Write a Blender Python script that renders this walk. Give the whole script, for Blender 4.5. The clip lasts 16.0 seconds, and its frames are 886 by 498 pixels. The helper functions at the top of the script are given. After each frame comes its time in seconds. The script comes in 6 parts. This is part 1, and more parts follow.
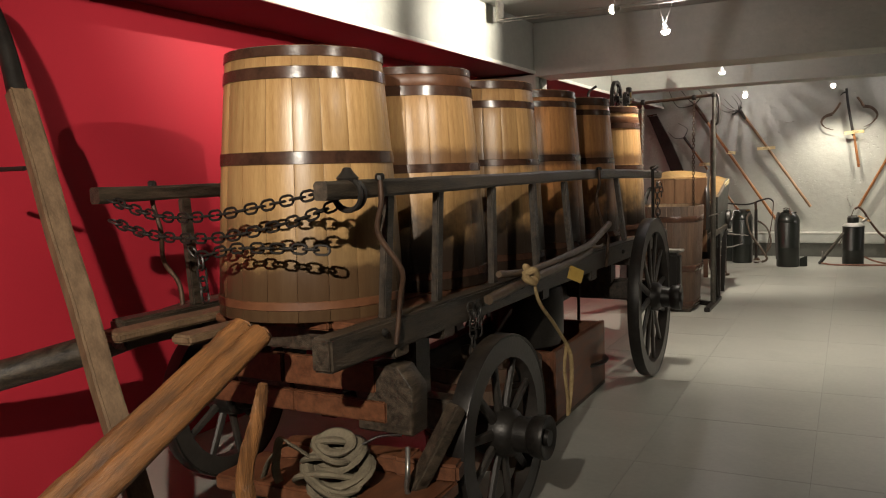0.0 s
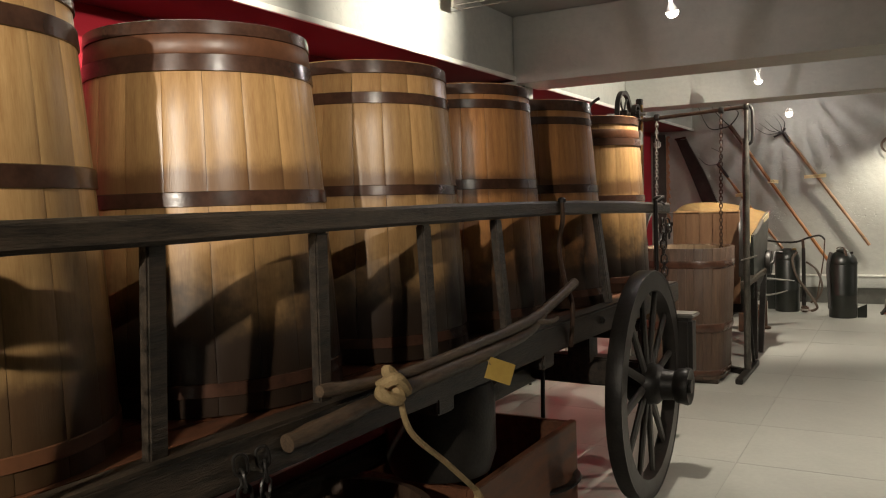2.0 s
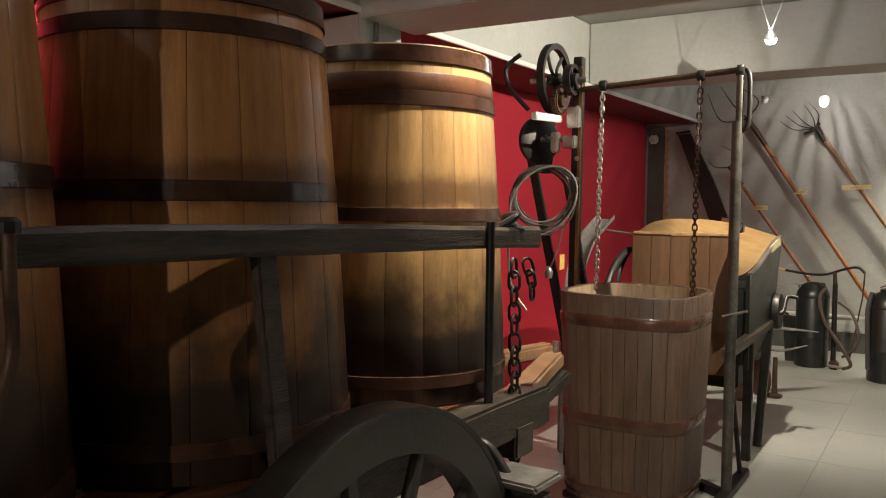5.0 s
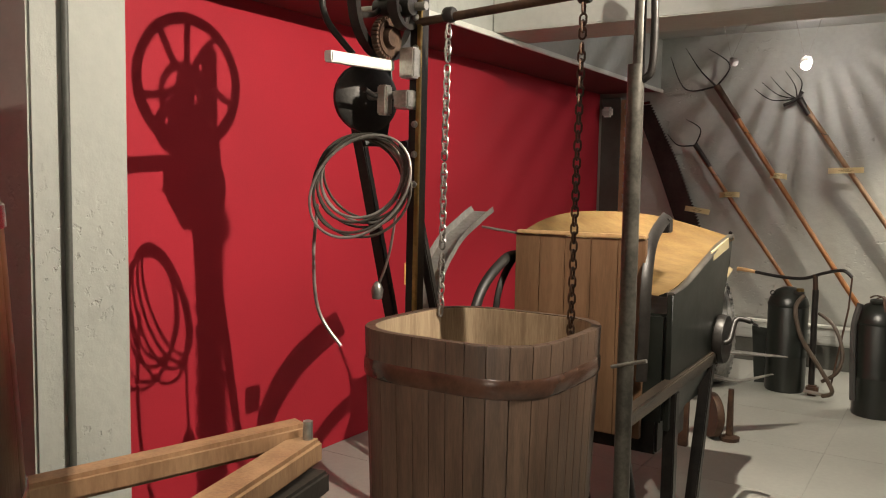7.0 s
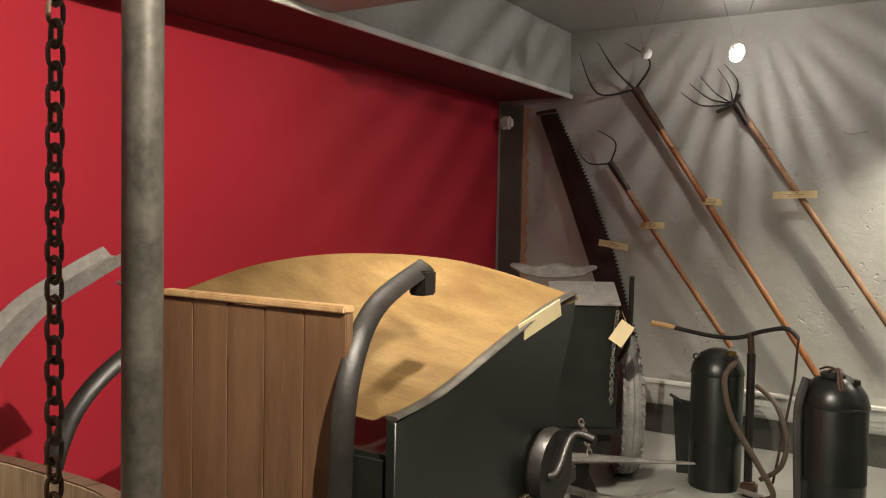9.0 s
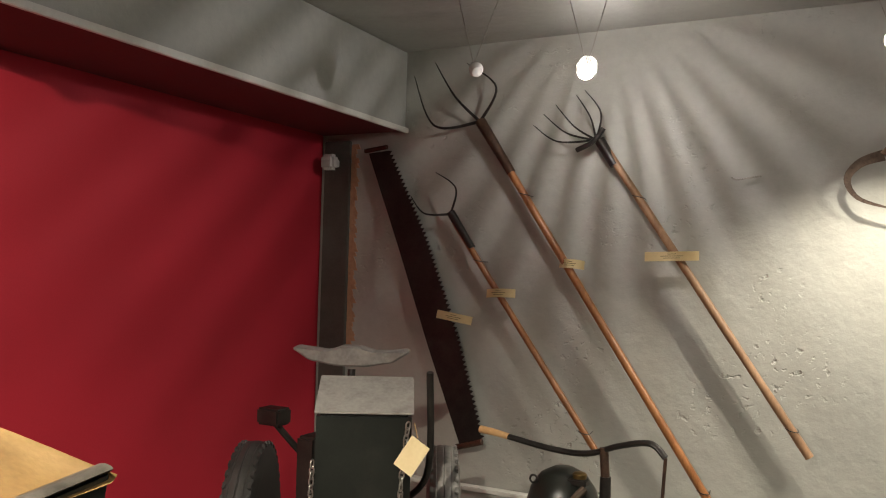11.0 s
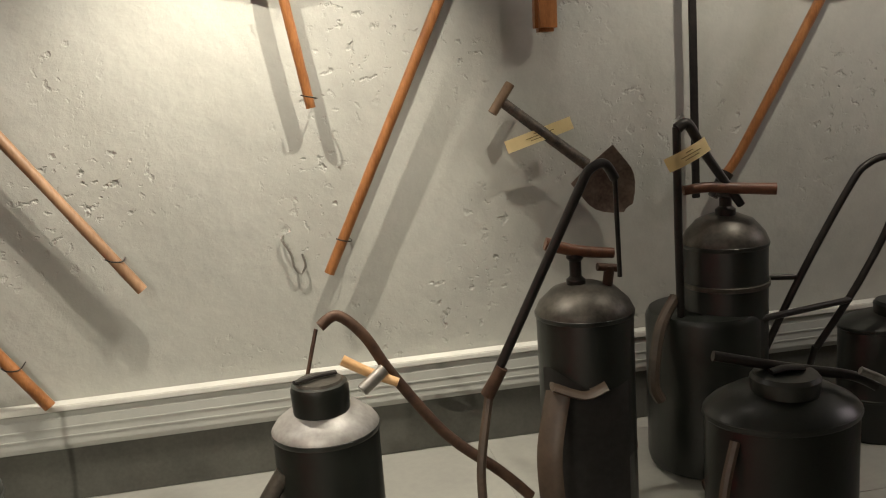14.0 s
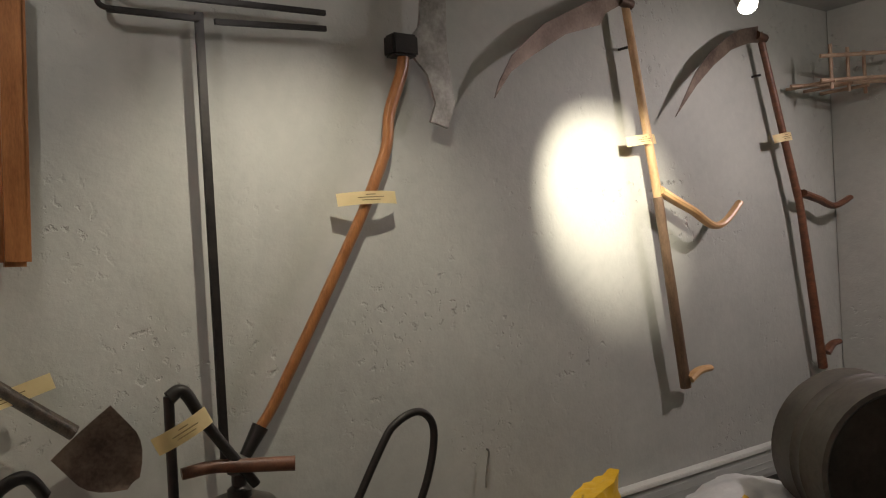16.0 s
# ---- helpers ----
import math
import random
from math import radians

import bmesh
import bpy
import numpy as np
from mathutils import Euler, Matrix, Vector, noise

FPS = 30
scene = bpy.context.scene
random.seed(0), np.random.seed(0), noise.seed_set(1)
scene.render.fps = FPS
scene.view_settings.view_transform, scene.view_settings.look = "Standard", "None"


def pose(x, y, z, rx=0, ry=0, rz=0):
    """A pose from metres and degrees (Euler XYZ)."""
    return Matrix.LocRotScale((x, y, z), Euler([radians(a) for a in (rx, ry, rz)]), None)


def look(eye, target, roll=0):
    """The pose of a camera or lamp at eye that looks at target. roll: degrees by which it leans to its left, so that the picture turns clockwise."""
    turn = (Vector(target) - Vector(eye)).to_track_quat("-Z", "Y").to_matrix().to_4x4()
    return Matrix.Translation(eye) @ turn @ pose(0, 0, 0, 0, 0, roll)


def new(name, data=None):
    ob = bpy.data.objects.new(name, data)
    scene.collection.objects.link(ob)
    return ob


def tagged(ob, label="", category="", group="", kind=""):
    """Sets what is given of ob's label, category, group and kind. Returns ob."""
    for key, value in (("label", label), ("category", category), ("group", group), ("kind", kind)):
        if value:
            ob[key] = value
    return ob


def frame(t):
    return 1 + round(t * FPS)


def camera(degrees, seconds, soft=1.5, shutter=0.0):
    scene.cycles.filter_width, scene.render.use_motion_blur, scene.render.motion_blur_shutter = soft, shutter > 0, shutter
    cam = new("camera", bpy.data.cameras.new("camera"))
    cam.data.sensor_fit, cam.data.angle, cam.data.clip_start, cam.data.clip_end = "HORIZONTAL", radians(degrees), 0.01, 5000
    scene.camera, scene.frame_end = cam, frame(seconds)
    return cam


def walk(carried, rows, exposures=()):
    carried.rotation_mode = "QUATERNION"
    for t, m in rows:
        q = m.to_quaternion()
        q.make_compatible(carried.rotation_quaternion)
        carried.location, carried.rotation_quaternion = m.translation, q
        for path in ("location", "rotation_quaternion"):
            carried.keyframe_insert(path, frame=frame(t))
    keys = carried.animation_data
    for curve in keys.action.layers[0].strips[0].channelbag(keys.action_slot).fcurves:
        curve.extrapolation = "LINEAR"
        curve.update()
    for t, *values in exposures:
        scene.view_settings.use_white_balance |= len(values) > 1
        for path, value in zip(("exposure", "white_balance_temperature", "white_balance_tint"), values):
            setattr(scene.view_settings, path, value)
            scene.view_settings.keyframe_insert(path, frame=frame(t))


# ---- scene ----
cam = camera(57.1, 16.0, soft=1.1)
PATH = [
    (0, (1.465, -1.334, 1.304), (0.572, 0.445, 1.117), -1.8),
    (0.5, (1.458, -0.954, 1.297), (0.527, 0.809, 1.137), -1.9),
    (1, (1.437, -0.57, 1.295), (0.482, 1.181, 1.157), -1.8),
    (1.5, (1.35, -0.197, 1.304), (0.382, 1.548, 1.183), -1.8),
    (2, (1.33, 0.271, 1.294), (0.344, 2.008, 1.185), -1.7),
    (2.5, (1.309, 0.647, 1.297), (0.314, 2.378, 1.185), -1.3),
    (3, (1.269, 1.1, 1.326), (0.26, 2.824, 1.224), -0.9),
    (3.5, (1.256, 1.482, 1.328), (0.233, 3.198, 1.232), 0.1),
    (6, (1.144, 3.376, 1.335), (0.062, 5.052, 1.189), 0.6),
    (6.5, (1.176, 3.707, 1.34), (0.092, 5.38, 1.176), 0.9),
    (7, (1.145, 4.154, 1.357), (0.077, 5.837, 1.195), 1.0),
    (7.5, (1.157, 4.539, 1.355), (0.098, 6.229, 1.203), 1.0),
    (8, (1.143, 4.952, 1.348), (0.091, 6.647, 1.202), 0.8),
    (10.5, (1.169, 6.852, 1.408), (0.153, 8.575, 1.44), 2.2),
    (11, (1.158, 7.114, 1.417), (0.245, 8.893, 1.464), 1.6),
    (11.5, (1.15, 7.337, 1.386), (0.373, 9.179, 1.389), 0.1),
    (12, (1.187, 7.596, 1.336), (0.594, 9.503, 1.225), -1.9),
    (12.5, (1.215, 7.731, 1.311), (0.804, 9.676, 1.095), -3.2),
    (13, (1.278, 7.885, 1.262), (1.105, 9.849, 0.928), -4.4),
    (13.5, (1.373, 8.057, 1.224), (1.437, 10.02, 0.842), -4.9),
    (14, (1.51, 8.171, 1.23), (1.832, 10.108, 0.848), -4.2),
    (14.5, (1.684, 8.269, 1.247), (2.262, 10.162, 0.959), -3.4),
    (15, (1.841, 8.393, 1.302), (2.631, 10.221, 1.118), -2.9),
    (15.5, (1.947, 8.487, 1.355), (2.936, 10.223, 1.273), -2.8),
    (16, (2.015, 8.476, 1.39), (3.176, 10.104, 1.381), -2.9),
]
walk(cam, [(t, look(eye, target, roll)) for t, eye, target, roll in PATH], exposures=[(0, 0.0), (16, 0.0)])

# ---- light ----
WARM = (1.0, 0.90, 0.755)
LEAK = (1.0, 0.92, 0.92)
world = bpy.data.worlds.new("world")
scene.world = world
world.use_nodes = True
world.node_tree.nodes["Background"].inputs[0].default_value = (0.5, 0.5, 0.5, 1)
world.node_tree.nodes["Background"].inputs[1].default_value = 0.02


def spot(name, eye, target, watts, angle=110, colour=WARM, blend=0.8, radius=0.010):
    data = bpy.data.lights.new(name, "SPOT")
    data.energy, data.color, data.spot_size, data.spot_blend, data.shadow_soft_size = watts, colour, radians(angle), blend, radius
    ob = new(name, data)
    ob.matrix_basis = look(eye, target)
    return ob


# the row of aisle spots, the last an added fill: eye, target, power, cone
SPOTS = [
    ((1.05, -1.9, 2.26), (-0.80, 1.00, 1.08), 520, 68, WARM),
    ((2.30, 0.45, 2.26), (-1.53, 2.55, 2.20), 270, 54, WARM),
    ((0.05, 4.10, 2.34), (-1.0, 4.0, 2.34), 160, 80, WARM),
    ((0.05, 2.45, 2.34), (-1.0, 2.42, 2.34), 150, 80, WARM),
    ((0.32, 4.44, 2.22), (0.55, 5.15, 0.0), 150, 98, WARM),
    ((1.30, 6.35, 2.30), (-1.3, 6.80, 1.40), 330, 110, WARM),
    ((0.30, 7.34, 2.22), (0.25, 8.6, 0.0), 250, 98, WARM),
    ((0.215, 10.10, 2.18), (0.1, 10.85, 2.2), 9, 170, WARM),
    ((1.25, 10.30, 2.25), (1.15, 10.62, 0.2), 100, 98, WARM),
    ((2.08, 10.12, 2.28), (1.15, 10.72, 0.6), 100, 84, WARM),
    ((3.10, 10.02, 2.28), (3.15, 10.80, 0.9), 40, 100, WARM),
    ((4.18, 9.90, 2.06), (4.55, 10.85, 1.56), 200, 48, WARM),
    ((5.60, 9.60, 2.24), (5.0, 10.7, 0.8), 44, 140, (1.0, 0.86, 0.88)),
    # unseen lamp, added to fill the floor and ceiling on the right
    ((2.60, 4.40, 2.24), (2.3, 4.3, 0.0), 165, 124, WARM),
]
for eye, target, watts, cone, colour in SPOTS:
    e, g = Vector(eye), Vector(target)
    spot("lamp_light", e + (g - e).normalized() * 0.05, target, watts, cone, colour, 1.0 if cone < 70 else 0.8, 0.03 if eye[1] < 0 else 0.010)
# light that leaks through the backs of the dichroic reflectors, faintly violet
for at, watts in (((0.32, 4.40, 2.29), 5), ((0.30, 7.28, 2.29), 5), ((0.215, 10.128, 2.205), 20), ((1.30, 6.35, 2.37), 5), ((2.08, 10.12, 2.35), 7), ((5.60, 9.60, 2.31), 8), ((3.10, 10.02, 2.35), 3)):
    leak = bpy.data.lights.new("lamp_leak", "POINT")
    leak.energy, leak.color, leak.shadow_soft_size = watts, LEAK, 0.003
    new("lamp_leak", leak).location = at


# ---- materials ----
def material(name, base, dark=None, rough=0.6, metal=0.0, scale=8.0, fine=80.0, bump=0.15, stretch=None, vary=0.0, spots=0.0, spot_colour=None, spot_scale=3.0, dist=0.004, emit=0.0):
    """A two-scale procedural surface: large mottling, fine grain, bump, and stains with their own shape."""
    m = bpy.data.materials.new(name)
    m.use_nodes = True
    nt = m.node_tree
    n, link = nt.nodes, nt.links
    b = n["Principled BSDF"]
    dark = dark or tuple(c * 0.6 for c in base)
    co = n.new("ShaderNodeTexCoord")
    mp = n.new("ShaderNodeMapping")
    mp.inputs["Scale"].default_value = stretch or (1, 1, 1)
    link.new(co.outputs["Object"], mp.inputs["Vector"])
    big = n.new("ShaderNodeTexNoise")
    big.inputs["Scale"].default_value, big.inputs["Detail"].default_value, big.inputs["Roughness"].default_value = scale, 6, 0.62
    link.new(mp.outputs[0], big.inputs["Vector"])
    small = n.new("ShaderNodeTexNoise")
    small.inputs["Scale"].default_value, small.inputs["Detail"].default_value = fine, 5
    link.new(mp.outputs[0], small.inputs["Vector"])
    ramp = n.new("ShaderNodeValToRGB")
    ramp.color_ramp.elements[0].position, ramp.color_ramp.elements[1].position = 0.32, 0.68
    ramp.color_ramp.elements[0].color, ramp.color_ramp.elements[1].color = (*dark, 1), (*base, 1)
    add = n.new("ShaderNodeMath")
    add.operation = "MULTIPLY_ADD"
    add.inputs[1].default_value = 0.35
    link.new(small.outputs[0], add.inputs[0])
    sub = n.new("ShaderNodeMath")
    sub.operation = "SUBTRACT"
    sub.inputs[1].default_value = 0.175
    link.new(big.outputs[0], sub.inputs[0])
    link.new(sub.outputs[0], add.inputs[2])
    link.new(add.outputs[0], ramp.inputs[0])
    colour = ramp.outputs[0]
    if vary:
        info = n.new("ShaderNodeObjectInfo")
        hsv = n.new("ShaderNodeHueSaturation")
        mr = n.new("ShaderNodeMapRange")
        mr.inputs["To Min"].default_value, mr.inputs["To Max"].default_value = 1 - vary, 1 + vary
        link.new(info.outputs["Random"], mr.inputs["Value"])
        link.new(mr.outputs[0], hsv.inputs["Value"])
        link.new(colour, hsv.inputs["Color"])
        colour = hsv.outputs[0]
    if spots:
        st = n.new("ShaderNodeTexNoise")
        st.inputs["Scale"].default_value, st.inputs["Detail"].default_value = spot_scale, 8
        link.new(co.outputs["Object"], st.inputs["Vector"])
        sr = n.new("ShaderNodeValToRGB")
        sr.color_ramp.elements[0].position, sr.color_ramp.elements[1].position = 0.56, 0.70
        link.new(st.outputs[0], sr.inputs[0])
        mul = n.new("ShaderNodeMath")
        mul.operation = "MULTIPLY"
        mul.inputs[1].default_value = spots
        link.new(sr.outputs[0], mul.inputs[0])
        mix = n.new("ShaderNodeMix")
        mix.data_type = "RGBA"
        link.new(mul.outputs[0], mix.inputs["Factor"])
        link.new(colour, mix.inputs["A"])
        mix.inputs["B"].default_value = (*(spot_colour or dark), 1)
        colour = mix.outputs["Result"]
    link.new(colour, b.inputs["Base Color"])
    rr = n.new("ShaderNodeMapRange")
    rr.inputs["To Min"].default_value, rr.inputs["To Max"].default_value = max(rough - 0.12, 0.04), min(rough + 0.12, 1)
    link.new(big.outputs[0], rr.inputs["Value"])
    link.new(rr.outputs[0], b.inputs["Roughness"])
    b.inputs["Metallic"].default_value = metal
    if bump:
        bp = n.new("ShaderNodeBump")
        bp.inputs["Strength"].default_value, bp.inputs["Distance"].default_value = bump, dist
        link.new(small.outputs[0], bp.inputs["Height"])
        link.new(bp.outputs[0], b.inputs["Normal"])
    if emit:
        b.inputs["Emission Color"].default_value, b.inputs["Emission Strength"].default_value = (*base, 1), emit
    return m


def plaster(name, base, dark, chips=1.0):
    """Painted rough plaster: broad unevenness, grain and sparse chips and pits."""
    m = material(name, base, dark, rough=0.62, scale=1.6, fine=26, bump=0)
    n, link = m.node_tree.nodes, m.node_tree.links
    co = n.new("ShaderNodeTexCoord")
    lump = n.new("ShaderNodeTexNoise")
    lump.inputs["Scale"].default_value, lump.inputs["Detail"].default_value, lump.inputs["Roughness"].default_value = 9, 8, 0.6
    pit = n.new("ShaderNodeTexNoise")
    pit.inputs["Scale"].default_value, pit.inputs["Detail"].default_value, pit.inputs["Distortion"].default_value = 30, 4, 0.15
    where = n.new("ShaderNodeTexNoise")
    where.inputs["Scale"].default_value, where.inputs["Detail"].default_value = 2.2, 3
    for t in (lump, pit, where):
        link.new(co.outputs["Object"], t.inputs["Vector"])
    r = n.new("ShaderNodeValToRGB")
    r.color_ramp.elements[0].position, r.color_ramp.elements[1].position = 0.58, 0.72
    link.new(pit.outputs[0], r.inputs[0])
    w = n.new("ShaderNodeValToRGB")
    w.color_ramp.elements[0].position, w.color_ramp.elements[1].position = 0.52, 0.70
    link.new(where.outputs[0], w.inputs[0])
    mul = n.new("ShaderNodeMath")
    mul.operation = "MULTIPLY"
    link.new(r.outputs[0], mul.inputs[0])
    link.new(w.outputs[0], mul.inputs[1])
    ma = n.new("ShaderNodeMath")
    ma.operation = "MULTIPLY_ADD"
    ma.inputs[1].default_value = -0.50 * chips
    link.new(mul.outputs[0], ma.inputs[0])
    calm = n.new("ShaderNodeMath")
    calm.operation = "MULTIPLY"
    calm.inputs[1].default_value = 0.42
    link.new(lump.outputs[0], calm.inputs[0])
    link.new(calm.outputs[0], ma.inputs[2])
    bp = n.new("ShaderNodeBump")
    bp.inputs["Strength"].default_value, bp.inputs["Distance"].default_value = 1.0, 0.017
    link.new(ma.outputs[0], bp.inputs["Height"])
    link.new(bp.outputs[0], n["Principled BSDF"].inputs["Normal"])
    return m


M_WALL = plaster("grey_green_plaster", (0.41, 0.415, 0.370), (0.34, 0.345, 0.310))
M_BEAM = plaster("grey_beam_paint", (0.42, 0.43, 0.39), (0.34, 0.35, 0.32), 0.3)
M_CEIL = plaster("ceiling_paint", (0.34, 0.34, 0.31), (0.28, 0.28, 0.26), 0.2)
M_RED = material("red_wall_paint", (0.47, 0.014, 0.032), (0.40, 0.011, 0.026), rough=0.75, scale=1.2, fine=140, bump=0.12, dist=0.002)
M_FLOOR = material("floor_slab_paint", (0.36, 0.36, 0.32), (0.29, 0.29, 0.26), rough=0.34, scale=2.2, fine=40, bump=0.05, vary=0.05, spots=0.35, spot_colour=(0.22, 0.22, 0.20), spot_scale=2.0)
M_JOINT = material("floor_joint", (0.27, 0.27, 0.24), rough=0.8)
M_TRIM = material("white_trim_paint", (0.72, 0.72, 0.66), (0.60, 0.60, 0.55), rough=0.4, scale=5, fine=60, bump=0.05)
M_TRUNK = material("grey_trunking_plastic", (0.46, 0.47, 0.43), (0.40, 0.41, 0.38), rough=0.4, scale=3, fine=60, bump=0.03)
M_SKIRT = material("dark_skirting_paint", (0.10, 0.10, 0.085), rough=0.55, scale=4, bump=0.1)
M_STAVE = material("oak_stave", (0.50, 0.315, 0.135), (0.33, 0.185, 0.072), rough=0.34, scale=5, fine=46, bump=0.12, stretch=(7, 7, 0.55), vary=0.24, spots=0.55, spot_colour=(0.20, 0.09, 0.035), spot_scale=2.6)
M_STAVE_RED = material("reddish_oak_stave", (0.52, 0.250, 0.090), (0.33, 0.145, 0.054), rough=0.34, scale=5, fine=46, bump=0.12, stretch=(7, 7, 0.55), vary=0.24, spots=0.6, spot_colour=(0.10, 0.04, 0.018), spot_scale=2.6)


def stained(m, mould_shade, tide_mark=1.0):
    """Wine stains of a barrel: a fuzzy brown tide mark over the middle hoop, and below it mouldy black blotches that
    also paint in shade.
    """
    nt = m.node_tree
    n, link = nt.nodes, nt.links
    b = n["Principled BSDF"]
    old = b.inputs["Base Color"].links[0].from_socket
    xyz = n.new("ShaderNodeSeparateXYZ")
    link.new(n.new("ShaderNodeTexCoord").outputs["Object"], xyz.inputs[0])
    place = n.new("ShaderNodeNewGeometry")

    def noise(scale, detail):
        t = n.new("ShaderNodeTexNoise")
        t.inputs["Scale"].default_value, t.inputs["Detail"].default_value, t.inputs["Roughness"].default_value = scale, detail, 0.65
        link.new(place.outputs["Position"], t.inputs["Vector"])
        return t.outputs[0]

    def calc(op, a, c, e=None):
        q = n.new("ShaderNodeMath")
        q.operation = op
        for k, v in enumerate((a, c, e)):
            if v is None:
                continue
            if isinstance(v, (int, float)):
                q.inputs[k].default_value = v
            else:
                link.new(v, q.inputs[k])
        return q.outputs[0]

    def smooth(v, lo, hi):
        q = n.new("ShaderNodeMapRange")
        q.interpolation_type = "SMOOTHSTEP"
        q.inputs["From Min"].default_value, q.inputs["From Max"].default_value = lo, hi
        link.new(v, q.inputs["Value"])
        return q.outputs[0]

    z = calc("MULTIPLY_ADD", noise(11, 6), 0.07, calc("SUBTRACT", xyz.outputs[2], 0.035))
    tide = calc("MULTIPLY", calc("MULTIPLY", smooth(z, 0.49, 0.52), calc("SUBTRACT", 1.0, smooth(z, 0.560, 0.605))), tide_mark)
    low = calc("SUBTRACT", 1.0, smooth(z, 0.165, 0.195))
    mark = calc("MULTIPLY", calc("MAXIMUM", tide, low), 0.72)
    # mouldy blotches together with painted shade, denser towards the barrel's foot
    blot = calc("SUBTRACT", 1.0, smooth(calc("MULTIPLY_ADD", noise(3.2, 5), -0.62, calc("ADD", z, 0.31)), 0.20, 0.44))
    last = old
    for fac, col in ((mark, (0.075, 0.030, 0.015, 1)), (calc("MULTIPLY", blot, mould_shade), (0.016, 0.012, 0.010, 1))):
        mix = n.new("ShaderNodeMix")
        mix.data_type = "RGBA"
        link.new(fac, mix.inputs["Factor"])
        link.new(last, mix.inputs["A"])
        mix.inputs["B"].default_value = col
        last = mix.outputs["Result"]
    link.new(last, b.inputs["Base Color"])
    return m


M_STAVE_STAINED_SHADED = stained(material("stained_shaded_oak_stave", (0.47, 0.285, 0.120), (0.30, 0.165, 0.065), rough=0.34, scale=5, fine=46, bump=0.12, stretch=(7, 7, 0.55), vary=0.24, spots=0.55, spot_colour=(0.20, 0.09, 0.035), spot_scale=2.6), 0.92)
M_STAVE_RED = stained(M_STAVE_RED, 0.88)
M_STAVE = stained(M_STAVE, 0.55, 0.0)
M_HOOP = material("dark_brown_iron_hoop", (0.075, 0.035, 0.022), (0.035, 0.018, 0.012), rough=0.22, scale=14, fine=70, bump=0.08)
M_WAGON = material("weathered_dark_wood", (0.072, 0.053, 0.036), (0.010, 0.008, 0.006), rough=0.42, scale=6, fine=40, bump=0.6, stretch=(7, 0.8, 7), vary=0.15)
M_WHEEL = material("black_painted_wood", (0.040, 0.034, 0.028), (0.020, 0.017, 0.015), rough=0.42, scale=9, fine=60, bump=0.2)
M_OLD = material("old_grey_brown_timber", (0.18, 0.115, 0.065), (0.09, 0.055, 0.031), rough=0.55, scale=6, fine=40, bump=0.25, stretch=(5, 5, 1.2), spots=0.4)
M_ORANGE = material("varnished_ash_wood", (0.34, 0.145, 0.048), (0.20, 0.078, 0.025), rough=0.33, scale=5, fine=40, bump=0.15, stretch=(6, 6, 1.2), vary=0.12)
M_PALE = material("worn_pale_wood", (0.52, 0.34, 0.17), (0.33, 0.20, 0.09), rough=0.5, scale=6, fine=40, bump=0.2, stretch=(5, 5, 1.5), vary=0.1)
M_REDWOOD = material("dark_red_wood", (0.16, 0.062, 0.028), (0.075, 0.029, 0.014), rough=0.45, scale=6, fine=40, bump=0.2, stretch=(6, 1, 6))
M_VAT = material("brown_vat_wood", (0.098, 0.059, 0.037), (0.046, 0.027, 0.017), rough=0.5, scale=5, fine=40, bump=0.2, stretch=(7, 7, 0.6), vary=0.07, spots=0.5, spot_colour=(0.05, 0.024, 0.016))
M_VATIN = material("pale_vat_wood", (0.34, 0.25, 0.155), (0.20, 0.135, 0.080), rough=0.7, scale=5, fine=40, bump=0.2, stretch=(9, 9, 0.5), spots=0.6, spot_colour=(0.12, 0.075, 0.045))
M_HANDLE = material("worn_brown_handle", (0.36, 0.215, 0.115), (0.20, 0.110, 0.056), rough=0.5, scale=4, fine=40, bump=0.2, stretch=(3, 3, 0.7))
M_PLATE = material("scuffed_tin_plate", (0.46, 0.45, 0.42), (0.27, 0.26, 0.24), rough=0.42, metal=0.25, scale=9, fine=80, bump=0.1, spots=0.6, spot_colour=(0.14, 0.12, 0.10), spot_scale=9)
M_LOG = material("split_ash_log", (0.29, 0.128, 0.042), (0.065, 0.030, 0.013), rough=0.40, scale=3.2, fine=30, bump=0.7, stretch=(10, 10, 0.7), spots=0.6, spot_colour=(0.05, 0.028, 0.015), spot_scale=6, dist=0.008)
M_BRANCH = material("dark_branch_bark", (0.135, 0.090, 0.055), (0.045, 0.030, 0.020), rough=0.45, scale=8, fine=40, bump=0.5, stretch=(5, 1.2, 5))
M_FRONT = material("brown_board_wood", (0.185, 0.102, 0.052), (0.120, 0.064, 0.032), rough=0.48, scale=4, fine=40, bump=0.15, stretch=(6, 6, 0.7), spots=0.4, spot_colour=(0.10, 0.045, 0.02))
M_BAND = material("stained_wood_band", (0.15, 0.062, 0.028), (0.085, 0.034, 0.016), rough=0.4, scale=9, fine=60, bump=0.15)
# the wall's red, darkened to paint in the shade under the soffit
M_UNDER = material("shaded_red_soffit_paint", (0.13, 0.012, 0.016), (0.09, 0.009, 0.012), rough=0.7, scale=2, bump=0.05)
M_HOPPER = material("pale_hopper_wood", (0.30, 0.195, 0.078), (0.175, 0.100, 0.036), rough=0.40, scale=3, fine=36, bump=0.12, stretch=(1.2, 4, 4), spots=0.8, spot_colour=(0.17, 0.085, 0.032), spot_scale=4)
M_IRON = material("black_iron", (0.030, 0.026, 0.022), (0.014, 0.012, 0.011), rough=0.42, metal=0.4, scale=14, fine=90, bump=0.2)
M_RUST = material("rusty_iron", (0.10, 0.055, 0.032), (0.045, 0.025, 0.017), rough=0.55, metal=0.4, scale=16, fine=90, bump=0.3)
